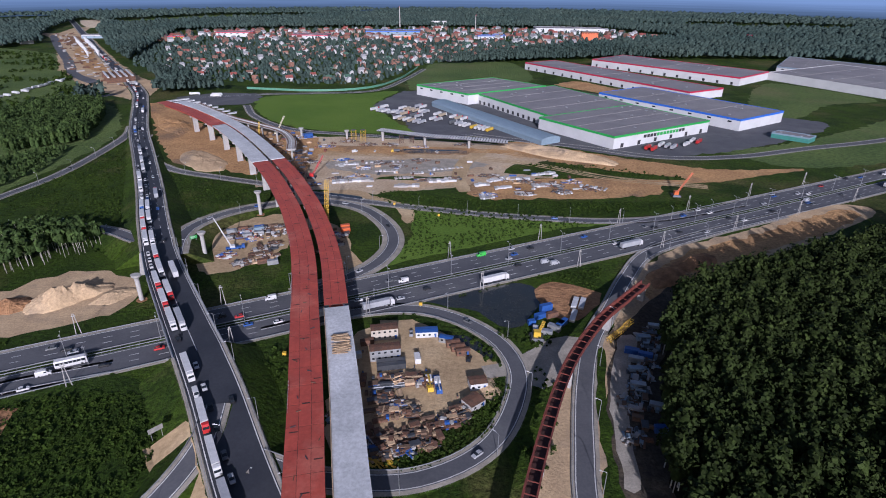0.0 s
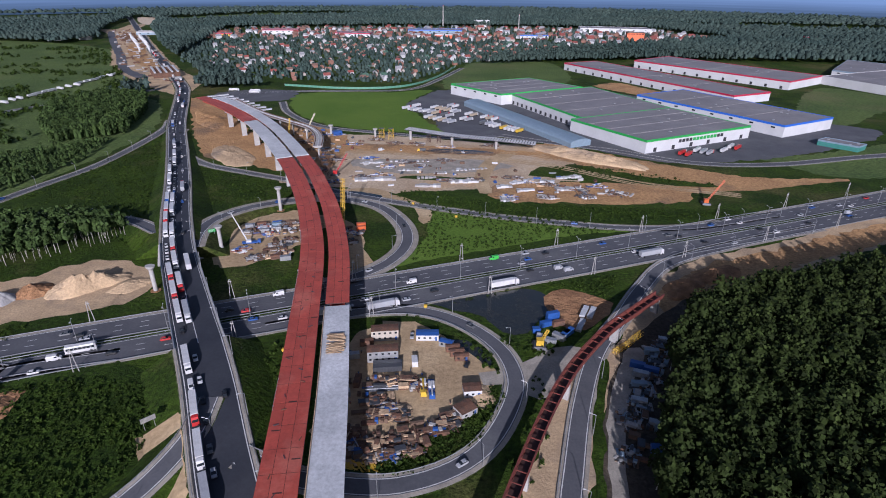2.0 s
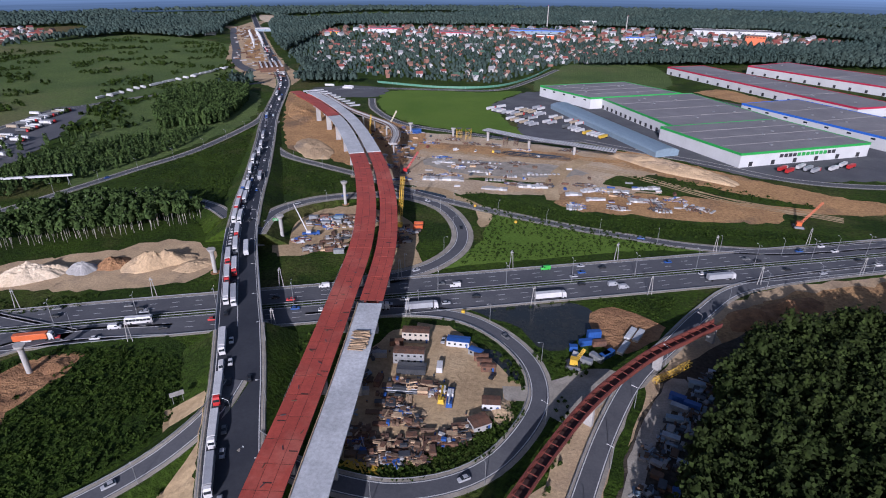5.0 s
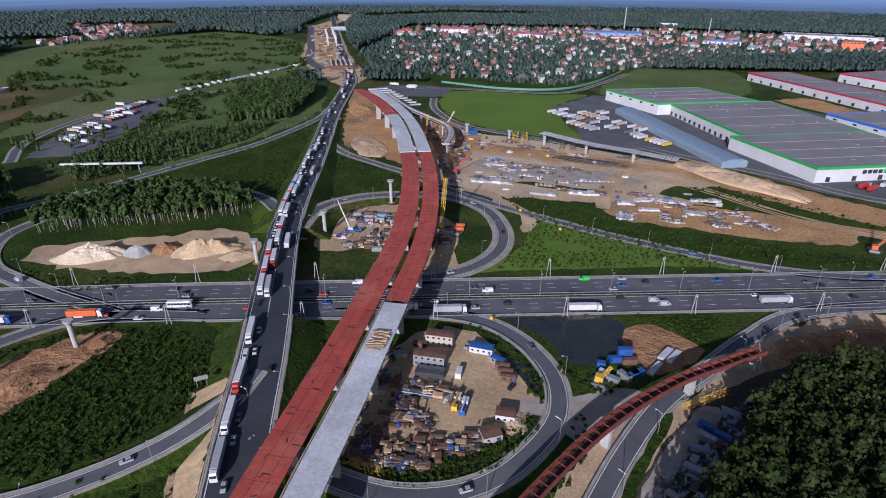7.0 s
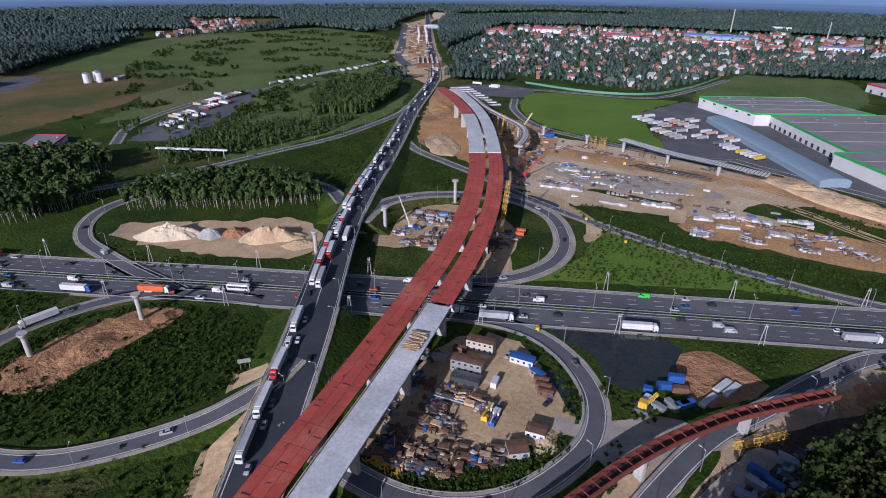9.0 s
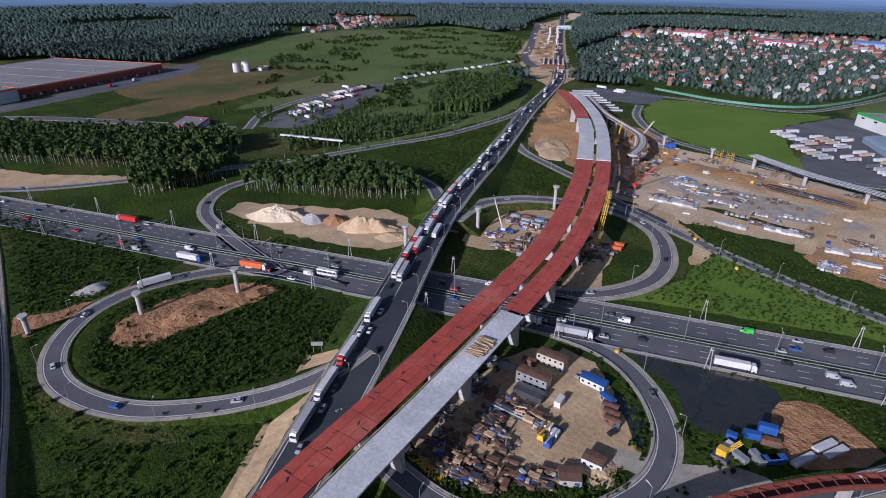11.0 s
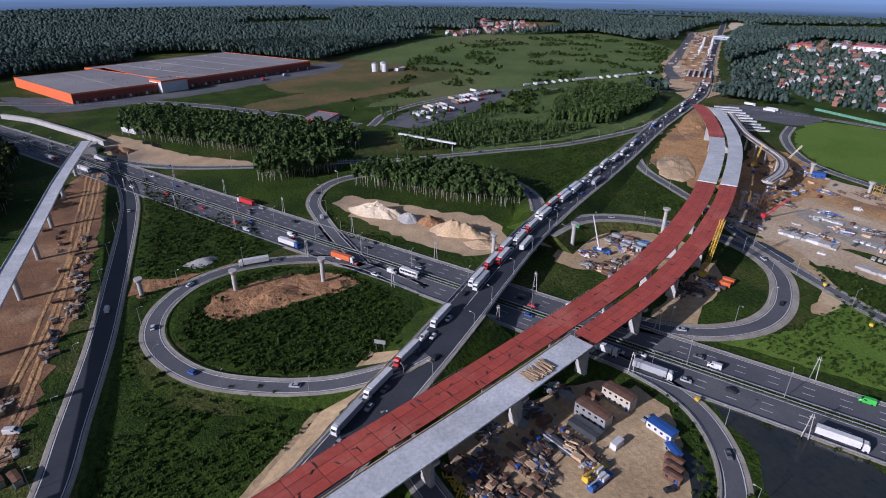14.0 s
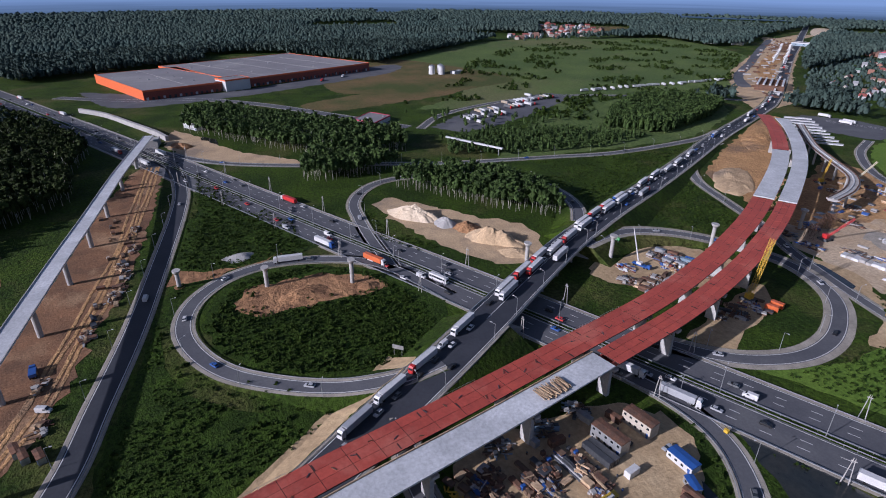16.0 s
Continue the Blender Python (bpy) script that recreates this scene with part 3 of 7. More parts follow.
patch("store_apron", [(-830, -60), (-700, 0), (-720, 130), (-760, 230), (-850, 400), (-930, 410), (-760, 120)], 0.05, ASPHALT, "grey asphalt apron of the orange store")
patch("meadow", [(-42, 278), (20, 310), (70, 335), (104, 345), (60, 349), (20, 354), (-26, 362), (-24, 325), (-30, 300)], 0.01, LAWN, "bright green meadow beside the motorway", 1.0)

patch("weed_meadow", [(-160, 70), (-196, 84), (-204, 108), (-200, 132), (-186, 156), (-160, 176), (-128, 180), (-102, 160), (-98, 132), (-108, 104), (-130, 80)], 0.04, WEEDS, "rank dark green weeds inside the loop", 1.5)
patch("weed_meadow", [(-70, 118), (-58, 72), (-40, 42), (-80, 34), (-120, 42), (-175, 52), (-240, 62), (-300, 72), (-260, 120), (-226, 138), (-217, 104), (-206, 76), (-184, 56), (-150, 53), (-113, 62), (-90, 88), (-80, 116)], 0.036, WEEDS, "rank dark green weeds beside the slip road", 1.2)
patch("weed_meadow", [(-250, 66), (-330, 74), (-410, 74), (-340, 100), (-250, 140), (-226, 146), (-234, 100)], 0.045, WEEDS, "rank dark green weeds along the motorway", 1.5)
patch("weed_meadow", [(-50, 398), (-14, 374), (60, 358), (140, 362), (200, 390), (120, 386), (20, 386), (-30, 402)], 0.045, WEEDS, "rank dark green weeds beside the slip road", 1.5)

patch("weed_strip", [(54, 100), (54, 137), (56, 161), (60, 182), (66, 205), (69, 204), (64, 182), (60, 161), (57, 137), (57, 100)], 0.10, WEEDS, "strip of green weeds along the slip road", 0.6)
patch("dusty_path", [(58, 130), (61, 161), (66, 182), (74, 205), (80, 216), (86, 214), (78, 196), (72, 178), (67, 158), (63, 130)], 0.085, VERGE, "dusty path beside the wood edge yard", 0.8)
patch("junction_ground", [(-112, 392), (-92, 384), (-66, 380), (-44, 374), (-36, 360), (-29, 340), (-24, 352), (-32, 374), (-58, 392), (-66, 400), (-84, 403)], 0.02, YARD, "pale dusty ground where the slip roads meet", 1.0)
patch("forest_floor", [(66, 30), (68, 110), (74, 142), (84, 172), (97, 210), (112, 238), (140, 264), (175, 288), (240, 324), (420, 412), (700, 520), (700, 20)], 0.03, SHADE_LITTER, "leaf litter darkened for the shade under the trees", 1.5)
patch("gravel_lot", [(-104, 456), (-60, 440), (0, 452), (30, 470), (0, 486), (-60, 480), (-106, 474)], 0.085, VERGE, "grey gravel lot on the construction site")
patch("earth_strip", [(-124, 500), (-60, 496), (20, 500), (60, 512), (0, 522), (-80, 524), (-126, 520)], 0.09, DIRT, "orange graded earth strip on the site")
patch("pond", [(-52, 506), (-20, 502), (14, 506), (4, 514), (-44, 515)], 0.11, WATER, "shallow grey puddle along the site track", 0.6, "water")
patch("weed_meadow", [(-62, 428), (-20, 428), (12, 440), (-10, 436), (-50, 436)], 0.1, WEEDS, "rank green weeds on the site", 1.0)
patch("weed_meadow", [(42, 448), (60, 474), (120, 462), (190, 440), (150, 436), (90, 440)], 0.1, GRASS, "green grass strip below the embankment", 1.0)
patch("site_track", [(6, 402), (14, 404), (12, 440), (20, 480), (36, 510), (22, 512), (6, 480), (0, 440)], 0.12, YARD, "beige site track", 0.8)

# ---- viaduct ----
def viaduct():
    t = thing("viaduct", "curved twin-deck steel and concrete viaduct under construction", "bridge")
    centre = spline([(-9, 20, 17), (-22.5, 70, 17), (-32.5, 108, 17), (-42.5, 152, 17), (-55.5, 205, 17), (-69, 258, 17.2), (-83.5, 300, 17.6), (-101, 341, 18.3), (-133, 402, 19.5), (-196, 500, 20), (-262, 578, 19.5), (-330, 642, 18.5)], 2.5)
    L = lengths(centre)
    n = len(centre)
    start = next(i for i in range(n) if centre[i][0].y > 210)
    joint = next(i for i in range(n) if centre[i][0].y > 411)
    rust = next(i for i in range(n) if centre[i][0].y > 520)
    def run(name, a, b, o0, o1, h0, h1, material, label=""):
        if a < b:
            part(name, Shape().sweep(centre[a:b + 1], [(o0, h1), (o1, h1), (o1, h0), (o0, h0)]), material, t, label)
    def plates(a, b, o0, o1, cols=3, every=4):
        for i in range(a, b, every):
            seg = centre[i:min(i + every, b) + 1]
            if len(seg) < 2:
                continue
            q = [(seg[0][0] * (1 - 0.02) + seg[1][0] * 0.02, seg[0][1])] + seg[1:-1] + [(seg[-1][0] * 0.93 + seg[-2][0] * 0.07, seg[-1][1])]
            for c in range(cols):
                w = (o1 - o0) / cols
                part("deck_plate", Shape().sweep(q, [(o0 + c * w + 0.07, 0.06), (o0 + (c + 1) * w - 0.07, 0.06), (o0 + (c + 1) * w - 0.07, 0.0), (o0 + c * w + 0.07, 0.0)]), RED, t)
    for side, o0, o1 in (("left", -12.4, -0.2), ("right", 2.0, 12.6)):
        first = 0 if side == "left" else start
        run("steel_deck", first, joint, o0, o1, -0.35, 0.0, SEAM, "red-primed steel deck")
        plates(first, joint, o0, o1)
        for k, i in enumerate(range(first + 2, joint - 2, 5)):
            q = (o0 + 1.2 + 3.9 * (k % 3), o0 + 3.9 + 3.9 * (k % 3))
            part("splice_plate", Shape().sweep([(centre[i][0], centre[i][1]), (centre[i][0].lerp(centre[i + 1][0], 0.2), centre[i + 1][1])], [(q[0], 0.085), (q[1], 0.085), (q[1], 0.03), (q[0], 0.03)]), SEAM, t, "dark unpainted splice plate")
        if side == "right":
            run("concrete_deck", 0, start - 1, o0, o1, -0.4, 0.25, DECK, "pale grey concrete deck slab")
            run("concrete_deck", joint + 1, n - 14, o0, o1, -0.4, 0.25, DECK, "pale grey concrete deck slab")
            run("formwork_edge", 0, start - 1, o0 - 0.3, o0, -0.3, 0.75, TIMBER, "timber edge formwork")
        else:
            run("concrete_deck", joint + 1, rust, o0, o1, -0.4, 0.25, DECK, "pale grey concrete deck slab")
            run("steel_deck", rust + 1, n - 8, o0, o1, -0.35, 0.0, SEAM, "red-primed steel deck")
            plates(rust + 1, n - 8, o0, o1)
        for g in (o0 + 2.2, o1 - 2.8):
            run("girder", 0, n - 14, g, g + 0.6, -2.8, -0.35, RED, "deep red steel girder")
        run("bottom_flange", 0, n - 14, o0 + 2.2, o1 - 2.2, -2.95, -2.75, RED)
        for s in np.arange(28, L[-1] - 60, 42):
            p, h = along(centre, s, (o0 + o1) / 2)
            m = Matrix.Translation((p.x, p.y, 0)) @ Matrix.Rotation(h, 4, "Z")
            pier = part("pier", Shape().box(-0.9, -2.4, -0.3, 0.9, 2.4, p.z - 4.2, 0.15, m), CONCRETE, t, "grey concrete pier")
            part("pier_head", Shape().box(-1.3, -4.4, p.z - 4.2, 1.3, 4.4, p.z - 2.95, m=m), CONCRETE, pier)
    return centre


VIADUCT = viaduct()


def timber_stack():
    t = thing("timber_pile", "pile of long sawn timber planks lying on the concrete deck", "timber pile")
    rnd = random.Random(4)
    for k in range(46):
        s = 165 + rnd.uniform(-6, 6)
        p, h = along(VIADUCT, s, 7.6 + rnd.uniform(-0.9, 0.9))
        m = Matrix.Translation((p.x, p.y, 17.3 + rnd.choice((0, 0.3, 0.6)))) @ Matrix.Rotation(h + 1.57 + rnd.uniform(-0.2, 0.2), 4, "Z")
        part("plank", Shape().box(-3, -0.16, 0, 3, 0.16, 0.28, m=m), TIMBER, t)


timber_stack()


def lone_pier(x, y, h):
    t = thing("bridge_pier", "round grey concrete bridge pier with a flared head", "pier", "unfinished ramp piers")
    t.location = (x, y, 0)
    part("column", Shape().tube((0, 0, -0.3), (0, 0, h - 2.2), 1.1, k=16), CONCRETE, t)
    k = 16
    ring = lambda r, z, f: [(r * f * math.cos(2 * math.pi * i / k), r * math.sin(2 * math.pi * i / k), z) for i in range(k)]
    part("pier_head", Shape().loft([ring(1.1, h - 2.2, 1), ring(1.9, h - 0.9, 1.2), ring(2.0, h, 1.25)]), CONCRETE, t)
    part("footing", Shape().tube((0, 0, -0.3), (0, 0, 0.25), 2.6, k=16), CLAY, t, "muddy footing")


for x, y, h in ((-154, 240, 14.5), (-141, 288, 16), (-129, 352, 17), (-150, 552, 10), (-186, 103, 11.7), (-173, 145, 14), (-203, 61, 10), (-130, 431, 13.5), (-104, 548, 9)):
    lone_pier(x, y, h)


def flyover():
    t = thing("flyover", "unfinished grey concrete flyover on slender piers", "bridge")
    path = spline([(-60, -12, 18), (-120, -3, 17.6), (-179, 3.6, 17.2), (-228, 8.8, 16.6), (-275, 13.9, 15.6), (-323, 18.6, 14.6), (-377, 24, 13.4), (-440, 32, 12), (-500, 40, 10.4)], 4)
    part("deck", Shape().sweep(path, [(-4.4, 0.1), (4.4, 0.1), (4.4, -0.35), (2.2, -2.0), (-2.2, -2.0), (-4.4, -0.35)]), DECK, t, "pale concrete deck")
    for side in (-1, 1):
        part("kerb", Shape().sweep(path, [(side * 4.2 - 0.2, 0.5), (side * 4.2 + 0.2, 0.5), (side * 4.2 + 0.2, 0.1), (side * 4.2 - 0.2, 0.1)]), CONCRETE, t)
    L = lengths(path)[-1]
    for x in (-82, -131, -179, -228, -275, -323, -377, -430):
        p, h = along(path, s_of(path, x))
        part("pier", Shape().tube((p.x, p.y, -0.3), (p.x, p.y, p.z - 1.9), 1.3, k=14), CONCRETE, t)
    p, h = along(path, L - 2)
    part("abutment", Shape().box(-3, -7, -0.2, 14, 7, 6.4, m=Matrix.Translation((p.x, p.y, 0)) @ Matrix.Rotation(h, 4, "Z")), CONCRETE, t)


flyover()


def red_ramp():
    t = thing("steel_ramp", "curved rust-red steel trough girder of an unfinished ramp", "bridge")
    path = spline([(6, 20, 10), (16, 80, 10), (25, 118, 9.6), (45, 174, 9), (66, 211, 8.4), (84, 233, 8), (99, 250, 7.6)], 3)
    part("bottom_plate", Shape().sweep(path, [(-1.9, 0.2), (1.9, 0.2), (1.9, 0), (-1.9, 0)]), SEAM, t, "dark bottom plate")
    for side in (-1, 1):
        part("web", Shape().sweep(path, [(side * 2.1 - 0.12, 2.2), (side * 2.1 + 0.12, 2.2), (side * 1.9 + 0.12, 0), (side * 1.9 - 0.12, 0)]), RUST_RED, t)
        part("top_flange", Shape().sweep(path, [(side * 2.1 - 0.3, 2.35), (side * 2.1 + 0.3, 2.35), (side * 2.1 + 0.3, 2.2), (side * 2.1 - 0.3, 2.2)]), RUST_RED, t, "red primed flange")
    L = lengths(path)[-1]
    for s in np.arange(4, L - 2, 5):
        p, h = along(path, s)
        part("cross_brace", Shape().box(-0.14, -2.2, 2.0, 0.14, 2.2, 2.25, m=Matrix.Translation(p) @ Matrix.Rotation(h, 4, "Z")), RUST_RED, t)
    for s in (70, 118, 166, 214, L - 3):
        p, h = along(path, s)
        m = Matrix.Translation((p.x, p.y, 0)) @ Matrix.Rotation(h, 4, "Z")
        part("pier", Shape().box(-0.8, -1.7, -0.3, 0.8, 1.7, p.z, 0.1, m), CONCRETE, t, "grey concrete pier")


red_ramp()

# ---- woods ----
rng = np.random.default_rng(7)


def leafy(r, h0, h1, n, size, seed):
    """Crown of many small leaf clumps round an uneven egg, as quads."""
    g = np.random.default_rng(seed)
    d = g.normal(size=(n, 3))
    d /= np.linalg.norm(d, axis=1)[:, None]
    lob = 1 + 0.28 * np.sin(3 * np.arctan2(d[:, 1], d[:, 0]) + seed) * (1 - np.abs(d[:, 2])) + 0.2 * np.sin(5 * d[:, 2] + seed * 1.7)
    rad = g.uniform(0.62, 1.0, n) * lob
    c = d * rad[:, None] * np.array([r, r, (h1 - h0) / 2])
    c[:, 2] += (h0 + h1) / 2
    c[:, :2] *= (1 - 0.35 * np.clip((c[:, 2] - (h0 + h1) / 2) / (h1 - h0), 0, 1))[:, None]
    a = g.normal(size=(n, 3)) + d * 1.1 + np.array([0, 0, 0.5])
    a /= np.linalg.norm(a, axis=1)[:, None]
    u = np.cross(a, g.normal(size=(n, 3)))
    u /= np.linalg.norm(u, axis=1)[:, None]
    w = np.cross(a, u)
    s = (size * g.uniform(0.6, 1.3, n))[:, None]
    v = np.stack([c - u * s - w * s * 0.6, c + u * s * 0.8 - w * s, c + u * s + w * s * 0.7, c - u * s * 0.7 + w * s], 1).reshape(-1, 3)
    return v, np.arange(n * 4).reshape(-1, 4)


def dome(r, h0, h1, seed, k=5):
    """A small lumpy crown of a far tree."""
    g = np.random.default_rng(seed)
    v = []
    for f, z in ((0.85, 0.0), (0.9, 0.55)):
        for i in range(k):
            a = 2 * math.pi * (i + f) / k
            q = r * f * g.uniform(0.7, 1.25)
            v.append((q * math.cos(a), q * math.sin(a), h0 + (h1 - h0) * (z + g.uniform(-0.1, 0.1))))
    v.append((0, 0, h1))
    f = [(i, (i + 1) % k, k + (i + 1) % k, k + i) for i in range(k)] + [(k + i, k + (i + 1) % k, 2 * k, 2 * k) for i in range(k)]
    return np.array(v), np.array(f)


def stem(h, r, lean=0.4, seed=0):
    g = random.Random(seed)
    s = Shape()
    top = (g.uniform(-lean, lean), g.uniform(-lean, lean), h)
    s.tube((0, 0, -0.3), top, r, r * 0.35, 5)
    for k in range(4):
        z = h * g.uniform(0.55, 0.9)
        a = g.uniform(0, 6.28)
        b = (top[0] * z / h, top[1] * z / h, z)
        s.tube(b, (b[0] + 1.6 * math.cos(a), b[1] + 1.6 * math.sin(a), z + 1.4), r * 0.3, r * 0.12, 4)
    return s


def quads(name, v, f, material):
    """A mesh from arrays; a quad whose last two corners agree is a triangle."""
    me = bpy.data.meshes.new(name)
    tri = f[:, 2] == f[:, 3]
    size = np.where(tri, 3, 4)
    me.vertices.add(len(v))
    me.vertices.foreach_set("co", np.ascontiguousarray(v, dtype=np.float32).ravel())
    keep = np.ones(f.shape, bool)
    keep[tri, 3] = False
    loops = f[keep]
    me.loops.add(len(loops))
    me.loops.foreach_set("vertex_index", loops.astype(np.int32))
    me.polygons.add(len(f))
    me.polygons.foreach_set("loop_start", np.concatenate([[0], np.cumsum(size)[:-1]]).astype(np.int32))
    me.update(calc_edges=True)
    me.validate()
    me.materials.append(material)
    return me


def scatter(name, templates, spots, material, label, category="trees", lo=0.8, hi=1.2):
    """Many trees or bushes joined into one thing."""
    V, F, n = [], [], 0
    for i, (x, y, z) in enumerate(spots):
        v, f = templates[int(rng.integers(len(templates)))]
        a, s = rng.uniform(0, 6.283), rng.uniform(lo, hi)
        c, d = math.cos(a) * s, math.sin(a) * s
        V.append(np.stack([v[:, 0] * c - v[:, 1] * d + x, v[:, 0] * d + v[:, 1] * c + y, v[:, 2] * s + z], 1))
        F.append(f + n)
        n += len(v)
    if V:
        return tagged(new(name, quads(name, np.concatenate(V), np.concatenate(F), material)), label, category, kind="stuff")


def spots_in(poly, gap, jitter=0.45, z=0.0):
    xs, ys = [p[0] for p in poly], [p[1] for p in poly]
    out = []
    for x in np.arange(min(xs), max(xs), gap):
        for y in np.arange(min(ys), max(ys), gap):
            px, py = x + rng.uniform(-jitter, jitter) * gap, y + rng.uniform(-jitter, jitter) * gap
            if inside(px, py, poly):
                out.append((px, py, z))
    return out


def with_core(r, h0, h1, n, size, seed):
    v, f = leafy(r, h0, h1, n, size, seed)
    w, g = dome(r * 0.72, h0 + 0.6, h1 - 1.2, seed, 6)
    return np.concatenate([v, w]), np.concatenate([f, g + len(v)])


NEAR = [with_core(3.2 + 0.3 * (k % 3), 6.0, 16.5 + 1.3 * (k % 4), 145, 0.52, 20 + k) for k in range(6)]
MIDDLE = [with_core(2.9, 7.5, 16 + k % 3, 44, 0.97, 40 + k) for k in range(5)]
BUSHES = [leafy(1.5, -0.4, 2.2 + 0.4 * (k % 3), 20, 0.62, 60 + k) for k in range(4)]
FAR = [dome(3.9, 8.0, 13.5 + 1.2 * (k % 4), 80 + k, 6) for k in range(8)]
TUFTED = [with_core(3.7, 6.0, 14.5 + 1.2 * (k % 4), 22, 1.25, 180 + k) for k in range(6)]
LOW = [with_core(3.0, 1.5, 13.5 + k % 3, 56, 0.9, 200 + k) for k in range(5)]
STEMS = []
for k in range(4):
    s = stem(14, 0.17, 0.5, k)
    STEMS.append((np.array([tuple(p) for p in s.v]), np.array([tuple(q) + (q[-1],) * (4 - len(q)) if len(q) < 5 else q[:4] for q in s.f])))


def single_trees(spots):
    crowns = [quads("crown", v, f, LEAF_DARK) for v, f in NEAR]
    trunks = [stem(11, 0.2, 0.4, k).mesh("trunk", BARK) for k in range(3)]
    for i, (x, y, z) in enumerate(spots):
        t = tagged(new("tree"), "tall leafy forest tree with a dark green crown", "tree", "trees of the wood")
        s = rng.uniform(1.0, 1.35)
        t.matrix_world = Matrix.Translation((x, y, 0)) @ Matrix.Rotation(rng.uniform(0, 6.28), 4, "Z") @ Matrix.Scale(s, 4)
        for nm, me in (("trunk", trunks[i % 3]), ("crown", crowns[int(rng.integers(6))])):
            new(nm, me).parent = t


SE_WOOD = [(66, 60), (68, 110), (73, 140), (82, 168), (94, 205), (110, 236), (138, 256), (180, 272), (240, 300), (310, 328), (430, 380), (640, 450), (640, 60)]
se = spots_in(SE_WOOD, 5.2)
edge = [p for p in se if p[1] > 100 and p[0] < 70 + 0.55 * p[1] - 20]
edge = edge[:170]
chosen = set(edge)
single_trees(edge)
scatter("wood_southeast", NEAR, [p for p in se if p not in chosen and p[1] > 90 and p[0] < 380], LEAF_DARK, "dense dark green deciduous wood", "trees", 1.0, 1.35)
scatter("wood_southeast_edge", MIDDLE, [p for p in se if p[0] >= 380], LEAF_DARK, "dense dark green deciduous wood")


def birch_wood(name, poly, gap, label, leaf=LEAF):
    sp = spots_in(poly, gap)
    scatter(name, MIDDLE, sp, leaf, label)
    scatter(name + "_trunks", STEMS, sp, BARK, "slender white birch trunks", "tree trunks")


birch_wood("birch_wood_in_loop", [(-306, 214), (-276, 236), (-246, 258), (-214, 286), (-206, 300), (-222, 306), (-254, 308), (-284, 298), (-304, 268), (-314, 236)], 4.6, "dense birch wood with white trunks")
birch_wood("birch_wood_beside_loop", [(-392, 170), (-350, 150), (-338, 168), (-340, 205), (-350, 240), (-362, 222)], 4.8, "dense birch wood with white trunks")
birch_wood("birch_wood_west", [(-556, 66), (-615, 74), (-612, 112), (-524, 186), (-436, 266), (-390, 258), (-402, 184), (-488, 112)], 5.2, "dense birch wood with white trunks")
birch_wood("wood_southwest", [(-735, -150), (-618, -70), (-500, -10), (-420, -12), (-360, -8), (-306, -52), (-250, -90), (-300, -190), (-620, -330), (-880, -300)], 5.6, "dense dark deciduous wood", LEAF_DARK)
scatter("wood_northwest", LOW, spots_in([(-354, 525), (-386, 620), (-428, 690), (-478, 690), (-498, 610), (-446, 530), (-400, 486)], 5.0), LEAF, "dense deciduous wood beside the road")
scatter("thicket_northwest", [with_core(2.2, 1.0, 7 + k, 34, 0.7, 90 + k) for k in range(3)], spots_in([(-352, 505), (-336, 440), (-346, 360), (-368, 290), (-420, 300), (-430, 380), (-400, 450)], 6.5) + spots_in([(-420, 370), (-470, 330), (-560, 300), (-480, 420), (-440, 520)], 17), LEAF, "young trees and scrub in a field")


def bushy(poly, gap, lo=0.5, hi=1.3):
    return spots_in(poly, gap, 0.6)


bush = []
for poly, gap in (([(-158, 70), (-196, 90), (-200, 130), (-150, 172), (-104, 156), (-98, 130), (-112, 96), (-136, 76)], 3.4),
                  ([(-96, 112), (-78, 112), (-66, 86), (-130, 50), (-180, 52), (-140, 58), (-112, 80)], 6.5),
                  ([(-230, 60), (-310, 70), (-400, 74), (-330, 92), (-246, 126), (-214, 130), (-222, 90)], 4.8),
                  ([(-20, 354), (60, 349), (110, 362), (140, 384), (60, 384), (-4, 384), (-44, 398), (-58, 390)], 4.0),
                  ([(26, 146), (34, 168), (36, 196), (44, 188), (40, 150), (30, 128)], 4.0),
                  ([(-30, 226), (-4, 226), (18, 206), (24, 190), (16, 196), (2, 218), (-20, 232)], 3.0),
                  ([(-36, 132), (-10, 136), (14, 152), (24, 176), (14, 172), (6, 158), (-14, 144)], 3.2),
                  ([(-80, 200), (-52, 212), (-52, 186), (-60, 150), (-70, 160)], 3.6),
                  ([(-200, 340), (-236, 400), (-300, 520), (-318, 520), (-300, 420), (-240, 350)], 8.0),
                  ([(-120, 362), (-150, 400), (-196, 440), (-170, 380), (-150, 360)], 11.0),
                  ([(-200, 288), (-190, 300), (-240, 318), (-262, 314)], 3.5),
                  ([(60, 470), (100, 452), (190, 440), (150, 460), (104, 478)], 4.0),
                  ([(20, 216), (30, 214), (50, 216), (44, 206), (34, 206)], 2.4)):
    bush += bushy(poly, gap)
scatter("field_scrub", BUSHES, [s for s in spots_in([(-600, 320), (-500, 760), (-600, 900), (-800, 1150), (-1100, 1200), (-1150, 800), (-900, 560), (-700, 440)], 9, 0.9) + spots_in([(-430, 500), (-480, 420), (-560, 560), (-480, 700), (-400, 690)], 7, 0.9) if noise.noise(Vector((s[0] * 0.018, s[1] * 0.018, 5))) > 0.12], BUSH, "scattered green scrub in the field", "bushes", 0.7, 2.0)
scatter("bushes", BUSHES, [q for q in bush if not (-192 < q[0] < -157 and 84 < q[1] < 160 and noise.noise(Vector((q[0] * 0.1, q[1] * 0.1, 4))) < 0.35)], BUSH, "low green bushes and tall weeds", "bushes", 0.25, 0.75)

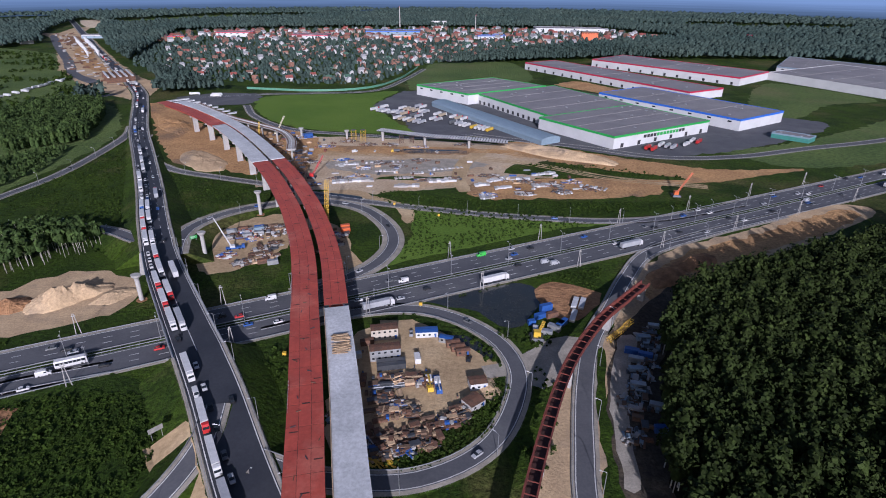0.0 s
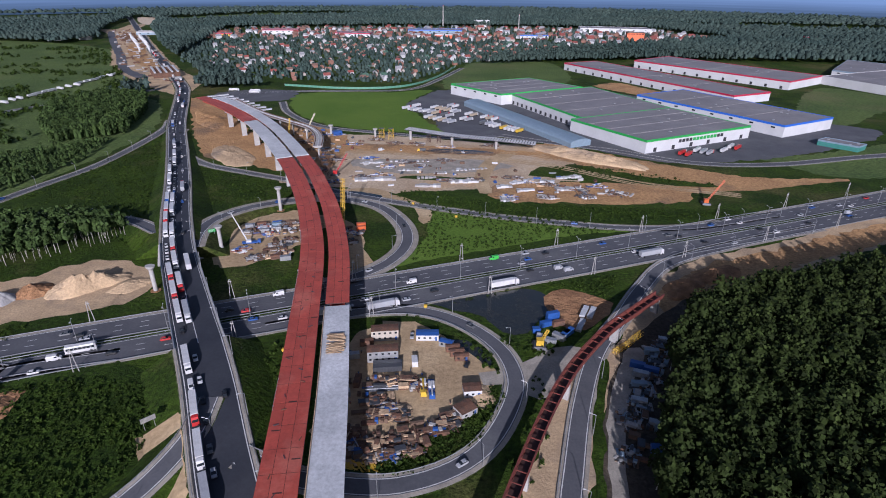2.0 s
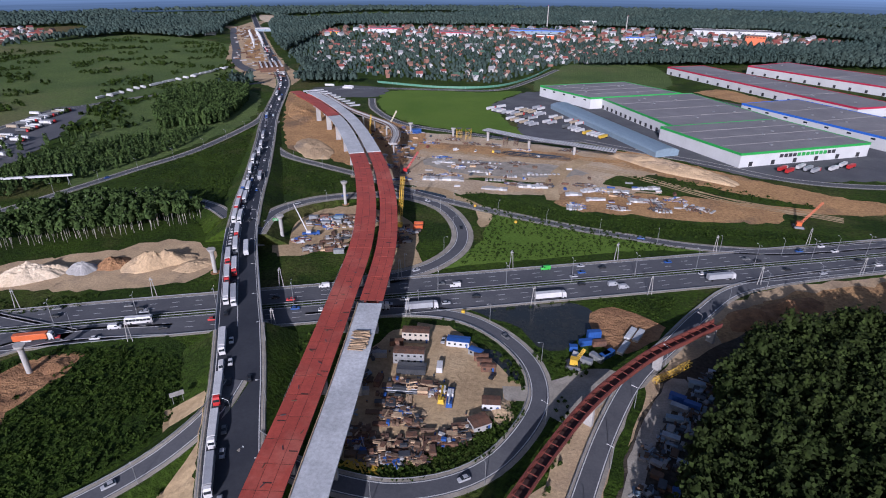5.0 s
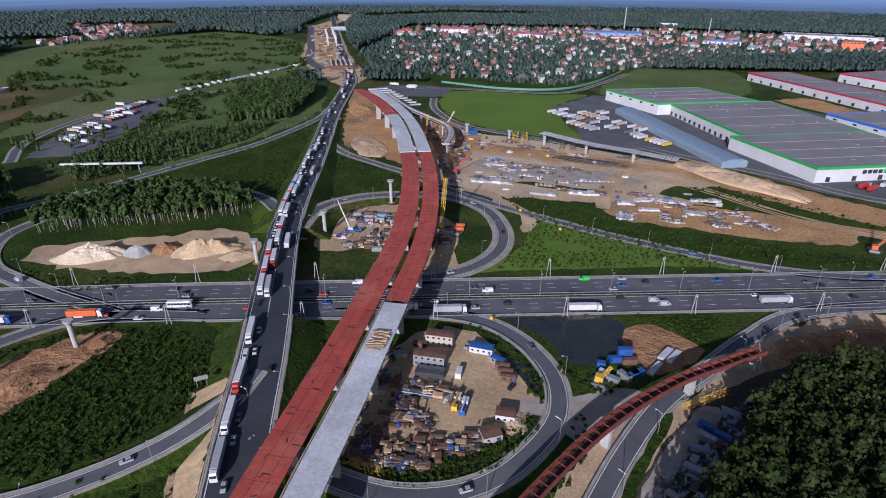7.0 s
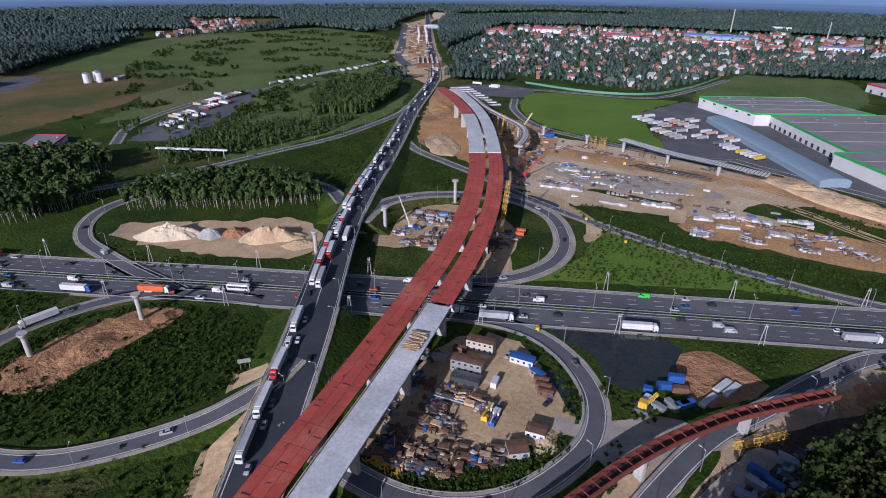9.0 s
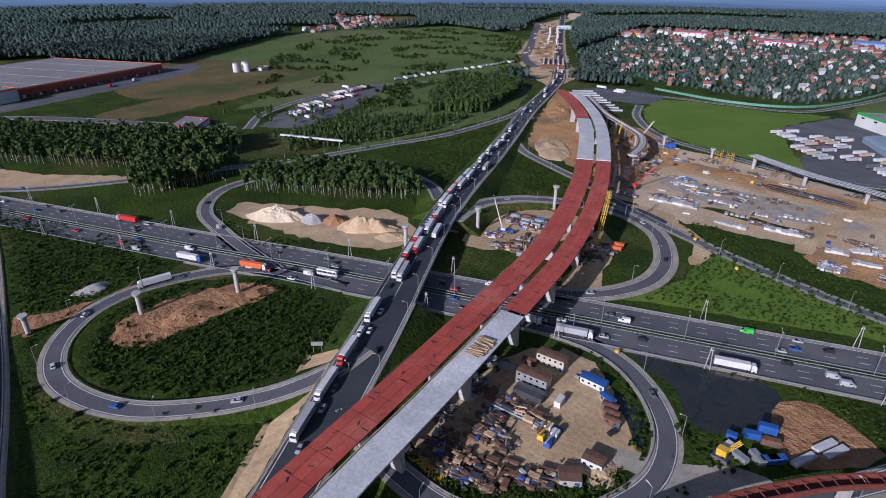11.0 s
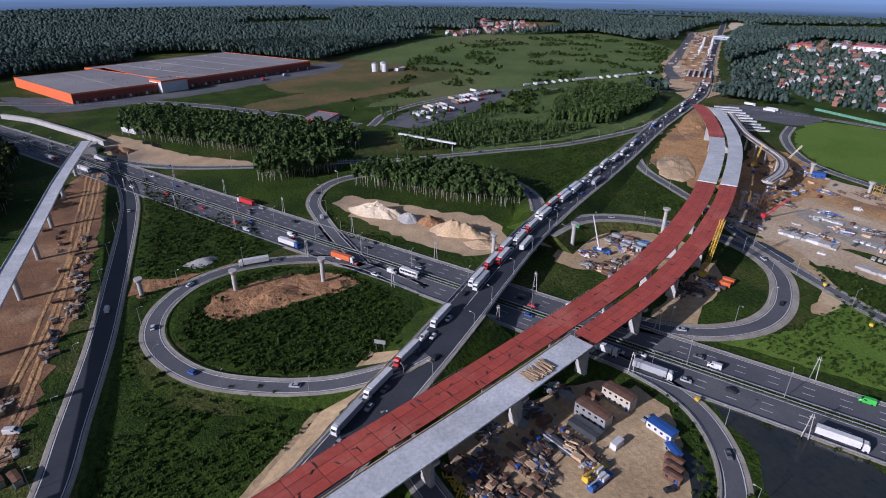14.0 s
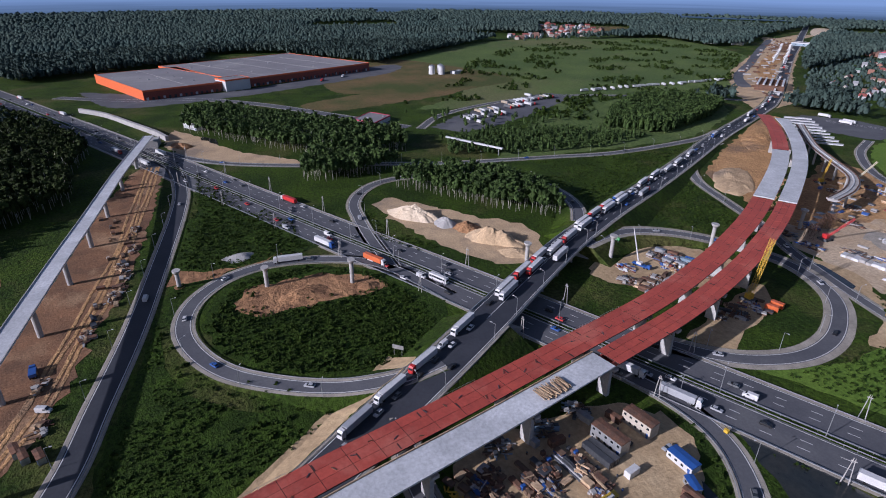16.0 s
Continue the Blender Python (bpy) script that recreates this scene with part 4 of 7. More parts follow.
BARE = [[(-186, 92), (-190, 122), (-180, 152), (-163, 160), (-158, 126), (-160, 96), (-172, 84)], [(-222, 58), (-214, 84), (-222, 118), (-204, 60)]]
TUFTS = [leafy(0.9, -0.3, 0.75 + 0.25 * (k % 3), 8, 0.42, 160 + k) for k in range(5)]
tufts = []
for poly, gap in (([(-160, 72), (-194, 88), (-202, 110), (-198, 134), (-178, 160), (-128, 176), (-102, 158), (-98, 132), (-108, 104), (-132, 82)], 1.9),
                  ([(-72, 104), (-58, 72), (-40, 42), (-80, 36), (-120, 44), (-175, 54), (-240, 66), (-300, 74), (-262, 118), (-228, 134), (-218, 104), (-206, 72), (-184, 54), (-150, 51), (-113, 60), (-90, 86)], 2.1),
                  ([(-300, 74), (-400, 76), (-340, 100), (-262, 132), (-240, 130)], 2.8),
                  ([(-28, 288), (20, 312), (100, 346), (60, 348), (0, 358), (-26, 360)], 2.6),
                  ([(-56, 398), (-14, 376), (60, 360), (140, 366), (190, 388), (110, 386), (20, 386), (-40, 404)], 2.2),
                  ([(-176, 300), (-200, 350), (-262, 450), (-300, 520), (-312, 430), (-322, 350), (-262, 326), (-212, 318)], 3.0),
                  ([(-160, 350), (-190, 360), (-262, 462), (-226, 436), (-150, 404), (-122, 384)], 2.8),
                  ([(-282, 180), (-240, 184), (-190, 206), (-182, 200), (-220, 176)], 2.2),
                  ([(-10, 240), (50, 272), (88, 284), (76, 258), (62, 266), (40, 268), (0, 246)], 1.8),
                  ([(-34, 131), (-8, 136), (16, 154), (25, 180), (19, 184), (8, 160), (-14, 144)], 1.5)):
    tufts += spots_in(poly, gap, 0.6)
scatter("tall_grass", TUFTS, [q for q in tufts if not any(inside(q[0], q[1], b) for b in BARE) and noise.noise(Vector((q[0] * 0.05, q[1] * 0.05, 8))) > -0.35], BUSH, "tufts of tall green grass and weeds", "grass", 0.5, 1.2)

CLEAR = [[(-430, 880), (-300, 776), (-100, 796), (-40, 1000), (10, 1110), (-60, 1100), (-290, 900)],
         [(-570, 330), (-470, 760), (-560, 900), (-800, 1180), (-1150, 1250), (-1250, 800), (-980, 440), (-700, 180), (-560, 240)],
         [(-380, 700), (-410, 820), (-470, 900), (-590, 1050), (-740, 1262), (-960, 1600), (-1120, 1960), (-900, 2290), (-520, 2360), (-500, 2160), (-760, 2040), (-980, 1760), (-1250, 2010), (-1110, 1640), (-980, 1390), (-790, 1160), (-610, 930), (-480, 750)],
         [(-560, 960), (-300, 840), (-110, 830), (-60, 1040), (300, 1340), (620, 1560), (440, 1850), (-320, 1800), (-760, 1640)],
         [(-360, 560), (-180, 830), (-60, 1040), (300, 1160), (760, 1160), (900, 700), (420, 430), (60, 360), (-160, 330), (-320, 480)],
         [(-1100, 300), (-880, 440), (-560, 250), (-540, 20), (-900, -200), (-1020, 0), (-1120, 200)],
         [(-1500, 1700), (-1250, 1900), (-1400, 2100), (-1800, 1900)], [(-1660, 1190), (-1560, 1310), (-1480, 1410), (-1300, 1300), (-1220, 1130), (-1210, 870), (-1310, 850), (-1350, 1010), (-1480, 1080)], [(700, 1900), (1200, 1800), (1300, 2000), (800, 2100)], [(-1900, 500), (-1700, 400), (-1650, 700), (-1900, 760)], [(1000, 1250), (1500, 1150), (1500, 1230), (1000, 1330)]]


def wooded(x, y):
    if math.hypot(x + 150, y - 250) < 560:
        return False
    d = abs((y + 175) * 0.886 - (x + 880) * 0.464)
    return d > 45 and not any(inside(x, y, p) for p in CLEAR)


far = []
for r0, r1, gap in ((560, 1100, 6.8), (1100, 1700, 8.2), (1700, 2140, 11.5), (2140, 2540, 15.0)):
    for x in np.arange(-150 - r1, 150 + r1, gap):
        for y in np.arange(-500, 250 + r1, gap):
            d = math.hypot(x + 150, y - 250)
            if r0 <= d < r1 and math.atan2(x - 60, y - 40) < 0.78 and math.atan2(x - 60, y - 40) > -1.95 and wooded(x, y) and noise.noise(Vector((x * 0.004, y * 0.004, 3))) > -0.45:
                far.append((x + rng.uniform(-0.45, 0.45) * gap, y + rng.uniform(-0.45, 0.45) * gap, gap))
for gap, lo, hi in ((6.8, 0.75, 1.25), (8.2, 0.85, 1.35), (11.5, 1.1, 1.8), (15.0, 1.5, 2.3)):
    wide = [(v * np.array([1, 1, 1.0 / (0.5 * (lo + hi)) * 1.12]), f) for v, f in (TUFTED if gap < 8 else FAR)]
    scatter("far_wood", wide, [(x, y, -0.5) for x, y, g in far if g == gap], HAZED_WOOD, "distant dark green woodland with haze tinted in", "woodland", lo, hi)


def distance():
    """A plain glowing band of distance with painted haze all round, far behind the last woods."""
    m = bpy.data.materials.new("painted_haze")
    m.use_nodes = True
    nt = m.node_tree
    nt.nodes.remove(nt.nodes["Principled BSDF"])
    N, L = nt.nodes.new, nt.links.new
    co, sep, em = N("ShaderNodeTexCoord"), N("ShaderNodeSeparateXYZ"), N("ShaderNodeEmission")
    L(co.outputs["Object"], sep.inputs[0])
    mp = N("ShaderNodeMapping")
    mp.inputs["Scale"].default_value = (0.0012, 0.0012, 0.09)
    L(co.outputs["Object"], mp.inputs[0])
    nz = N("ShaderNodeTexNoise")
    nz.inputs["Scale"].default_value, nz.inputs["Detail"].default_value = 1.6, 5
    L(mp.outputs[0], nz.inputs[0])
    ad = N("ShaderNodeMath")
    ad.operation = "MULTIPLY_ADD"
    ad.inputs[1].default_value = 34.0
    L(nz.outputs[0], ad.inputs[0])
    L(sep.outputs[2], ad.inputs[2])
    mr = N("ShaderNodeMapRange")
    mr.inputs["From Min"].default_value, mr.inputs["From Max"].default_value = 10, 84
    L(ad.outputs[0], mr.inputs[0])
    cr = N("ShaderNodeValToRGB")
    # Ramp from dark woodland to pale blue paints the haze; the band emits it.
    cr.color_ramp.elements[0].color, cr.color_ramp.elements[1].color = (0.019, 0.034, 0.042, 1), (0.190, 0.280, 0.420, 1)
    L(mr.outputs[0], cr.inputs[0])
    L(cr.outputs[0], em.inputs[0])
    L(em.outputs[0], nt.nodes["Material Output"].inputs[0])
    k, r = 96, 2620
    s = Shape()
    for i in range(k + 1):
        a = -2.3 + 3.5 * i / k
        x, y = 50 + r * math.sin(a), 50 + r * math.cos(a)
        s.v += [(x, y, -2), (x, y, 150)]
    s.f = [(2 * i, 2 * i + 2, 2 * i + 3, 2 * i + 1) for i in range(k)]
    tagged(part("backdrop", s, m), "glowing backdrop with blue haze painted on it beyond the last woods", "backdrop", kind="structure")


distance()

# ---- buildings ----
def block(x, y, u, v, h):
    """A frame whose x runs along u and y along v, from the corner (x, y)."""
    U, V = Vector((*u, 0)), Vector((*v, 0))
    m = Matrix((( U.x / U.length, V.x / V.length, 0, x), (U.y / U.length, V.y / V.length, 0, y), (0, 0, 1, 0), (0, 0, 0, 1)))
    return m, U.length, V.length


def warehouse(name, label, x, y, u, v, h, trim, wall=WHITE, docks=(), windows=0, category="warehouse", roof_lines=3, band=1.4):
    m, a, b = block(x, y, u, v, h)
    t = thing(name, label, category)
    part("wall", Shape().box(0, 0, -0.2, a, b, h, m=m), wall, t)
    part("roof", Shape().box(0.5, 0.5, h, a - 0.5, b - 0.5, h + 0.25, m=m), ROOF, t, "grey sheet roof")
    for x0, y0, x1, y1 in ((-0.15, -0.15, a + 0.15, 0.35), (-0.15, b - 0.35, a + 0.15, b + 0.15), (-0.15, 0.35, 0.35, b - 0.35), (a - 0.35, 0.35, a + 0.15, b - 0.35)):
        part("parapet", Shape().box(x0, y0, h - band, x1, y1, h + 0.7, m=m), trim, t, "coloured parapet band")
    for k in range(roof_lines):
        q = a * (k + 1) / (roof_lines + 1)
        part("roof_seam", Shape().box(q - 0.2, 1, h + 0.2, q + 0.2, b - 1, h + 0.4, m=m), CONCRETE, t)
    for k in range(9 if a * b > 6000 else 3):
        q = (random.Random(k + int(x)).uniform(0.06, 0.94) * a, random.Random(k * 7 + int(y)).uniform(0.06, 0.94) * b)
        part("roof_vent", Shape().box(q[0] - 1, q[1] - 1, h + 0.2, q[0] + 1, q[1] + 1, h + 1.0, m=m), ZINC, t)
    for side, n in docks:
        for k in range(n):
            q = (k + 0.5) / n
            if side == "u":
                part("dock_door", Shape().box(q * a - 1.8, -0.3, 0.6, q * a + 1.8, -0.05, 4.6, m=m), DARK, t)
            else:
                part("dock_door", Shape().box(-0.3, q * b - 1.8, 0.6, -0.05, q * b + 1.8, 4.6, m=m), DARK, t)
    for k in range(windows):
        q = (k + 0.5) / windows
        part("window", Shape().box(q * a - 2.2, -0.2, h - 4.2, q * a + 2.2, -0.06, h - 2.6, m=m), GLASS, t)
    return t, m, a, b


gu, gv = (-60, 77), (117, 71)
t, m, a, b = warehouse("green_trim_warehouse", "huge white warehouse with grey roof and green parapet", 152, 523, gu, gv, 12, GREEN_P, docks=(("v", 6),))
for k in range(13):
    part("sign_bar", Shape().box(-0.4, 40 + k * 4.6, 6.2, -0.1, 43.4 + k * 4.6, 9.2, m=m), DARK if k < 4 or k > 10 else GREEN_P, t, "large facade lettering drawn as bars")
warehouse("green_trim_warehouse", "huge white warehouse with grey roof and loading docks", 104, 607, (-72, 120), (106, 64), 12, GREEN_P, docks=(("u", 14),))
warehouse("green_trim_warehouse", "huge white warehouse with grey roof and green parapet", 19, 718, (-68, 62), (106, 64), 13, GREEN_P, windows=5)
warehouse("blue_trim_warehouse", "long white warehouse with grey roof and blue parapet", 304, 599, (-116, 144), (68, 45), 12, BLUE_P, windows=8)
warehouse("crimson_trim_warehouse", "long white warehouse with grey roof and crimson parapet", 311, 760, (-187, 259), (57, 32), 11, RED_P, docks=(("u", 16),))
warehouse("crimson_trim_warehouse", "long white warehouse with grey roof and crimson parapet", 428, 875, (-179, 189), (73, 62), 12, RED_P, docks=(("u", 12),))
warehouse("white_warehouse", "very long white warehouse with a grey roof", 588, 782, (-87, 155), (170, 96), 11.4, WHITE)
warehouse("green_grey_warehouse", "distant white and pale green warehouse", 656, 893, (-103, 120), (92, 134), 10, GREYBLUE, windows=8)


def shed():
    t = thing("long_shed", "long grey-blue corrugated shed with a low curved roof", "shed")
    path = spline([(-16, 713, 0), (36, 632, 0), (96, 540, 0)], 6)
    part("wall", Shape().sweep(path, [(-12, -0.2), (-12, 4.2), (12, 4.2), (12, -0.2)][::-1]), GREYBLUE, t)
    part("roof", Shape().sweep(path, [(-12.5, 4.2)] + [(12.5 * math.sin(q), 4.2 + 3.2 * math.cos(q)) for q in np.linspace(-1.4, 1.4, 9)] + [(12.5, 4.2)]), GREYBLUE, t, "curved sheet roof")


shed()
warehouse("orange_store", "huge orange store with a grey roof", -737, 26, (-40, 112), (-170, -70), 12, ORANGE_P, ORANGE_P, roof_lines=1, category="store")
warehouse("orange_store", "huge orange store with a grey roof and white roof seams", -784, 146, (-98, 222), (-180, -105), 12, ORANGE_P, ORANGE_P, docks=(("u", 12),), roof_lines=4, category="store")
# Thin panels that make the stores' front walls darker red than the others.
MAROON = plain("maroon_panel", (0.230, 0.045, 0.030))
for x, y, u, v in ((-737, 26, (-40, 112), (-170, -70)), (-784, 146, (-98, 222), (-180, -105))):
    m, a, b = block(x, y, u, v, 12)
    t = thing("cladding_panel", "dark red panel along the front of the orange store", "cladding", kind="structure")
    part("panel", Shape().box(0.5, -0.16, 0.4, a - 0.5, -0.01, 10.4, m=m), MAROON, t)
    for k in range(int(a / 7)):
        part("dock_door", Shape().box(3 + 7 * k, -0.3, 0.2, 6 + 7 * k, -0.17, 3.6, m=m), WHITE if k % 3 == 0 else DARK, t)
warehouse("entrance_block", "orange and white entrance block of the store", -764, 128, (-16, 34), (-24, -12), 15, ORANGE_P, WHITE, roof_lines=0, category="store")
warehouse("teal_station", "low station building with a teal roof beside the road", 352, 553, (-26, 22), (12, 10), 5, GREYBLUE, plain("teal_sheet", (0.05, 0.20, 0.17)), roof_lines=0, category="building", band=0.8)
warehouse("farm_building", "low white farm building at the edge of the field", -1010, 1262, (28, 16), (-6, 10), 6, WHITE, roof_lines=0, category="building")
warehouse("farm_building", "low white farm building at the edge of the field", -960, 1300, (22, 14), (-6, 10), 6, WHITE, roof_lines=0, category="building")
warehouse("filling_station", "low flat canopy building with a red box on top", -516, 240, (-28, 27), (25, 16), 5, RED_P, WHITE, roof_lines=0, category="building", band=0.8)


def silo(x, y):
    t = thing("silo", "white cylindrical storage silo in a field", "silo", "silos")
    t.location = (x, y, 0)
    part("tank", Shape().tube((0, 0, -0.2), (0, 0, 13), 5, k=16), WHITE, t)
    part("cap", Shape().tube((0, 0, 13), (0, 0, 15), 5, 0.6, k=16), ZINC, t)


for x, y in ((-806, 452), (-798, 466), (-812, 470)):
    silo(x, y)
warehouse("farm_hut", "small white hut beside the silos", -790, 486, (-8, 18), (-8, -4), 4, WHITE, roof_lines=0, category="hut")

ROOFS = [plain("roof_red", (0.240, 0.070, 0.055), 0.7), plain("roof_brown", (0.170, 0.095, 0.070), 0.7), plain("roof_green", (0.060, 0.120, 0.085), 0.7), plain("roof_grey", (0.270, 0.270, 0.280), 0.7), plain("roof_terracotta", (0.260, 0.130, 0.090), 0.7)]
WALLS = [plain("wall_cream", (0.360, 0.330, 0.290), 0.8), plain("wall_brick", (0.250, 0.135, 0.100), 0.8), plain("wall_pale", (0.420, 0.420, 0.420), 0.8)]
VILLAGE = [(-500, 985), (-390, 895), (-290, 850), (-120, 850), (-60, 1050), (60, 1160), (280, 1340), (60, 1400), (-362, 1400), (-640, 1300)]


def houses():
    kinds = []
    for k in range(10):
        w, d, h = 8 + k % 3, 10 + (k * 3) % 4, 5.0 + (k % 3) * 1.0
        wall = Shape().loft([[(x, -w / 2, -0.2), (x, w / 2, -0.2), (x, w / 2, h), (x, 0, h + w * 0.42), (x, -w / 2, h)] for x in (-d / 2, d / 2)]).mesh("wall", WALLS[k % 3])
        roof = Shape()
        for sgn in (-1, 1):
            roof.loft([[(x, sgn * (w / 2 + 0.5), h - 0.25), (x, 0, h + w * 0.42 + 0.15), (x, 0, h + w * 0.42 + 0.45), (x, sgn * (w / 2 + 0.5), h + 0.1)] for x in (-d / 2 - 0.5, d / 2 + 0.5)])
        kinds.append((wall, roof.mesh("roof", ROOFS[k % 5]), Shape().box(-0.4, w * 0.15, h, 0.4, w * 0.15 + 0.8, h + w * 0.42 + 0.9).mesh("chimney", WALLS[1])))
    spots = spots_in(VILLAGE, 21, 0.45)
    rng.shuffle(spots)
    for i, (x, y, z) in enumerate(spots[:290]):
        wall, roof, chimney = kinds[i % 10]
        t = tagged(new("house"), "small village house with a pitched coloured roof", "house", "village houses")
        t.matrix_world = Matrix.Translation((x, y, 0)) @ Matrix.Rotation(rng.choice((0.5, 2.07)) + rng.uniform(-0.15, 0.15), 4, "Z") @ Matrix.Scale(rng.uniform(0.55, 0.85), 4)
        new("wall", wall).parent = t
        r = new("roof", roof)
        r.parent = t
    return spots


houses()


def far_town():
    """The small houses of the town beyond the village, too far to tell apart."""
    for k, (wall, roof) in enumerate(((WALLS[0], ROOFS[0]), (WHITE, ROOFS[3]), (WALLS[1], ROOFS[1]))):
        w, r = Shape(), Shape()
        for x, y, _ in spots_in([(-720, 1330), (-360, 1410), (60, 1410), (300, 1350), (560, 1560), (420, 1800), (-300, 1750), (-700, 1620)], 60, 0.5) + spots_in([(-1640, 1180), (-1500, 1290), (-1320, 1215), (-1240, 1120), (-1230, 880), (-1300, 860), (-1340, 1010), (-1480, 1090)], 52, 0.6):
            m = Matrix.Translation((x, y, 0)) @ Matrix.Rotation(rng.uniform(0, 3), 4, "Z")
            a, b, h = rng.uniform(5, 9), rng.uniform(4, 6), rng.uniform(4, 8)
            w.box(-a, -b, -0.2, a, b, h, m=m)
            r.loft([[m @ Vector((q, -b - 0.4, h)), m @ Vector((q, b + 0.4, h)), m @ Vector((q, 0, h + b * 0.8))] for q in (-a - 0.4, a + 0.4)])
        tagged(part("town_houses", w, wall), "pale walls of small town houses", "houses", kind="stuff")
        tagged(part("town_roofs", r, roof), "coloured roofs of small town houses", "roofs", kind="stuff")


far_town()
scatter("town_trees", [dome(4.0, -0.3, 8.0 + 1.5 * (k % 4), 240 + k, 6) for k in range(6)], spots_in([(-760, 1340), (-360, 1420), (60, 1420), (320, 1350), (600, 1560), (420, 1830), (-300, 1780), (-740, 1640)], 24, 0.6), HAZED_WOOD, "trees among the houses of the town", "trees", 0.6, 1.2)
scatter("hamlet_trees", [dome(4.0, -0.3, 9.0 + 1.5 * (k % 4), 250 + k, 6) for k in range(6)], spots_in([(-1640, 1180), (-1500, 1290), (-1320, 1215), (-1220, 1120), (-1210, 870), (-1310, 850), (-1360, 1010), (-1500, 1090)], 26, 0.6), HAZED_WOOD, "trees among the houses of the hamlet", "trees", 0.6, 1.0)
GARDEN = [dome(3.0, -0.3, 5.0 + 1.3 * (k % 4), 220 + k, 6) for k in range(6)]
scatter("garden_trees", GARDEN, spots_in([(-560, 1010), *VILLAGE[1:7], (100, 1450), (-400, 1450), (-700, 1340)], 10.5, 0.6), HAZED_WOOD, "garden trees among village houses", "trees", 0.6, 1.25)
for x, y, u, v, h, wl, tr, lab in ((-705, 1400, (60, 20), (-10, 28), 9, YELLOW, RED_P, "long yellow and red roadside store"), (-600, 1500, (90, 14), (-8, 40), 11, WHITE, RED_P, "white hall with a red band"), (-400, 1470, (90, -6), (0, 45), 10, WHITE, RED_P, "white hall with a red band"),
                                   (-900, 1430, (110, 30), (-10, 30), 7, GREYBLUE, WHITE, "low grey hall"), (-230, 1560, (140, 10), (0, 50), 12, GREYBLUE, BLUE_P, "blue industrial hall"), (-150, 1480, (60, 8), (0, 30), 9, ORANGE_P, WHITE, "orange workshop hall"), (60, 1500, (70, 8), (0, 30), 9, WHITE, BLUE_P, "white industrial hall"),
                                   (230, 1700, (190, -10), (0, 60), 12, WHITE, WHITE, "long white industrial hall"), (318, 1500, (40, -4), (0, 20), 20, ORANGE_P, RUST, "orange brick apartment block"), (735, 1505, (28, -3), (0, 18), 16, ORANGE_P, RED_P, "red and orange apartment block"), (-70, 1830, (46, 0), (0, 16), 18, WHITE, WHITE, "white apartment block")):
    warehouse("town_building", lab + " at the edge of town", x, y, u, v, h, tr, wl, windows=6, category="building", roof_lines=1)


def mast(x, y, h, r, label, material):
    t = thing("chimney_stack", label, "chimney")
    t.location = (x, y, 0)
    part("shaft", Shape().tube((0, 0, -0.3), (0, 0, h), r, r * 0.6, 10), material, t)
    part("rim", Shape().tube((0, 0, h - 1), (0, 0, h), r * 0.75, k=10), RED_P, t)


mast(-162, 1800, 60, 2, "tall pale chimney above the town", CONCRETE)
mast(60, 1700, 45, 1.6, "tall pale chimney above the town", CONCRETE)

# ---- vehicles ----
PAINTS = {k: plain("paint_" + k, c, 0.35) for k, c in dict(white=(0.56, 0.56, 0.56), silver=(0.35, 0.36, 0.38), black=(0.018, 0.018, 0.020), blue=(0.030, 0.090, 0.300), red=(0.450, 0.030, 0.028), green=(0.060, 0.420, 0.060), orange=(0.560, 0.130, 0.040), grey=(0.120, 0.125, 0.130), teal=(0.030, 0.220, 0.200), yellow=(0.600, 0.400, 0.040), cream=(0.620, 0.580, 0.420), beige=(0.400, 0.330, 0.240)).items()}
MADE = {}


def wheels(t, xs, half, r=0.34, w=0.24):
    for x in xs:
        for s in (-1, 1):
            part("wheel", Shape().tube((x, s * half, r), (x, s * (half - w), r), r, k=12), BLACK, t)


def car(colour):
    t = thing("car", colour + " passenger car on the road", "car", "cars")
    w = 0.9
    ring = lambda x, z0, z1, k: [(x, -k, z0), (x, k, z0), (x, k + 0.02, (z0 + z1) / 2), (x, k - 0.08, z1), (x, -k + 0.08, z1), (x, -k - 0.02, (z0 + z1) / 2)]
    shell = Shape().loft([ring(-2.2, 0.4, 0.85, w - 0.12), ring(-2.05, 0.28, 0.98, w), ring(-0.6, 0.25, 1.0, w), ring(0.9, 0.25, 0.97, w), ring(1.95, 0.28, 0.8, w), ring(2.2, 0.4, 0.68, w - 0.14)])
    glass = lambda x, z, k: [(x, -k, 0.95), (x, k, 0.95), (x, k - 0.12, z), (x, -k + 0.12, z)]
    part("glasshouse", Shape().loft([glass(-1.95, 1.0, 0.78), glass(-1.35, 1.42, 0.8), glass(0.15, 1.46, 0.8), glass(1.05, 1.0, 0.8)]), GLASS, t)
    shell.loft([[(x, -k, z), (x, k, z), (x, k - 0.05, z + 0.05), (x, -k + 0.05, z + 0.05)] for x, z, k in ((-1.4, 1.41, 0.7), (-0.6, 1.46, 0.71), (0.2, 1.45, 0.7))])
    part("body", shell, PAINTS[colour], t)
    wheels(t, (-1.35, 1.35), 0.9)
    return t


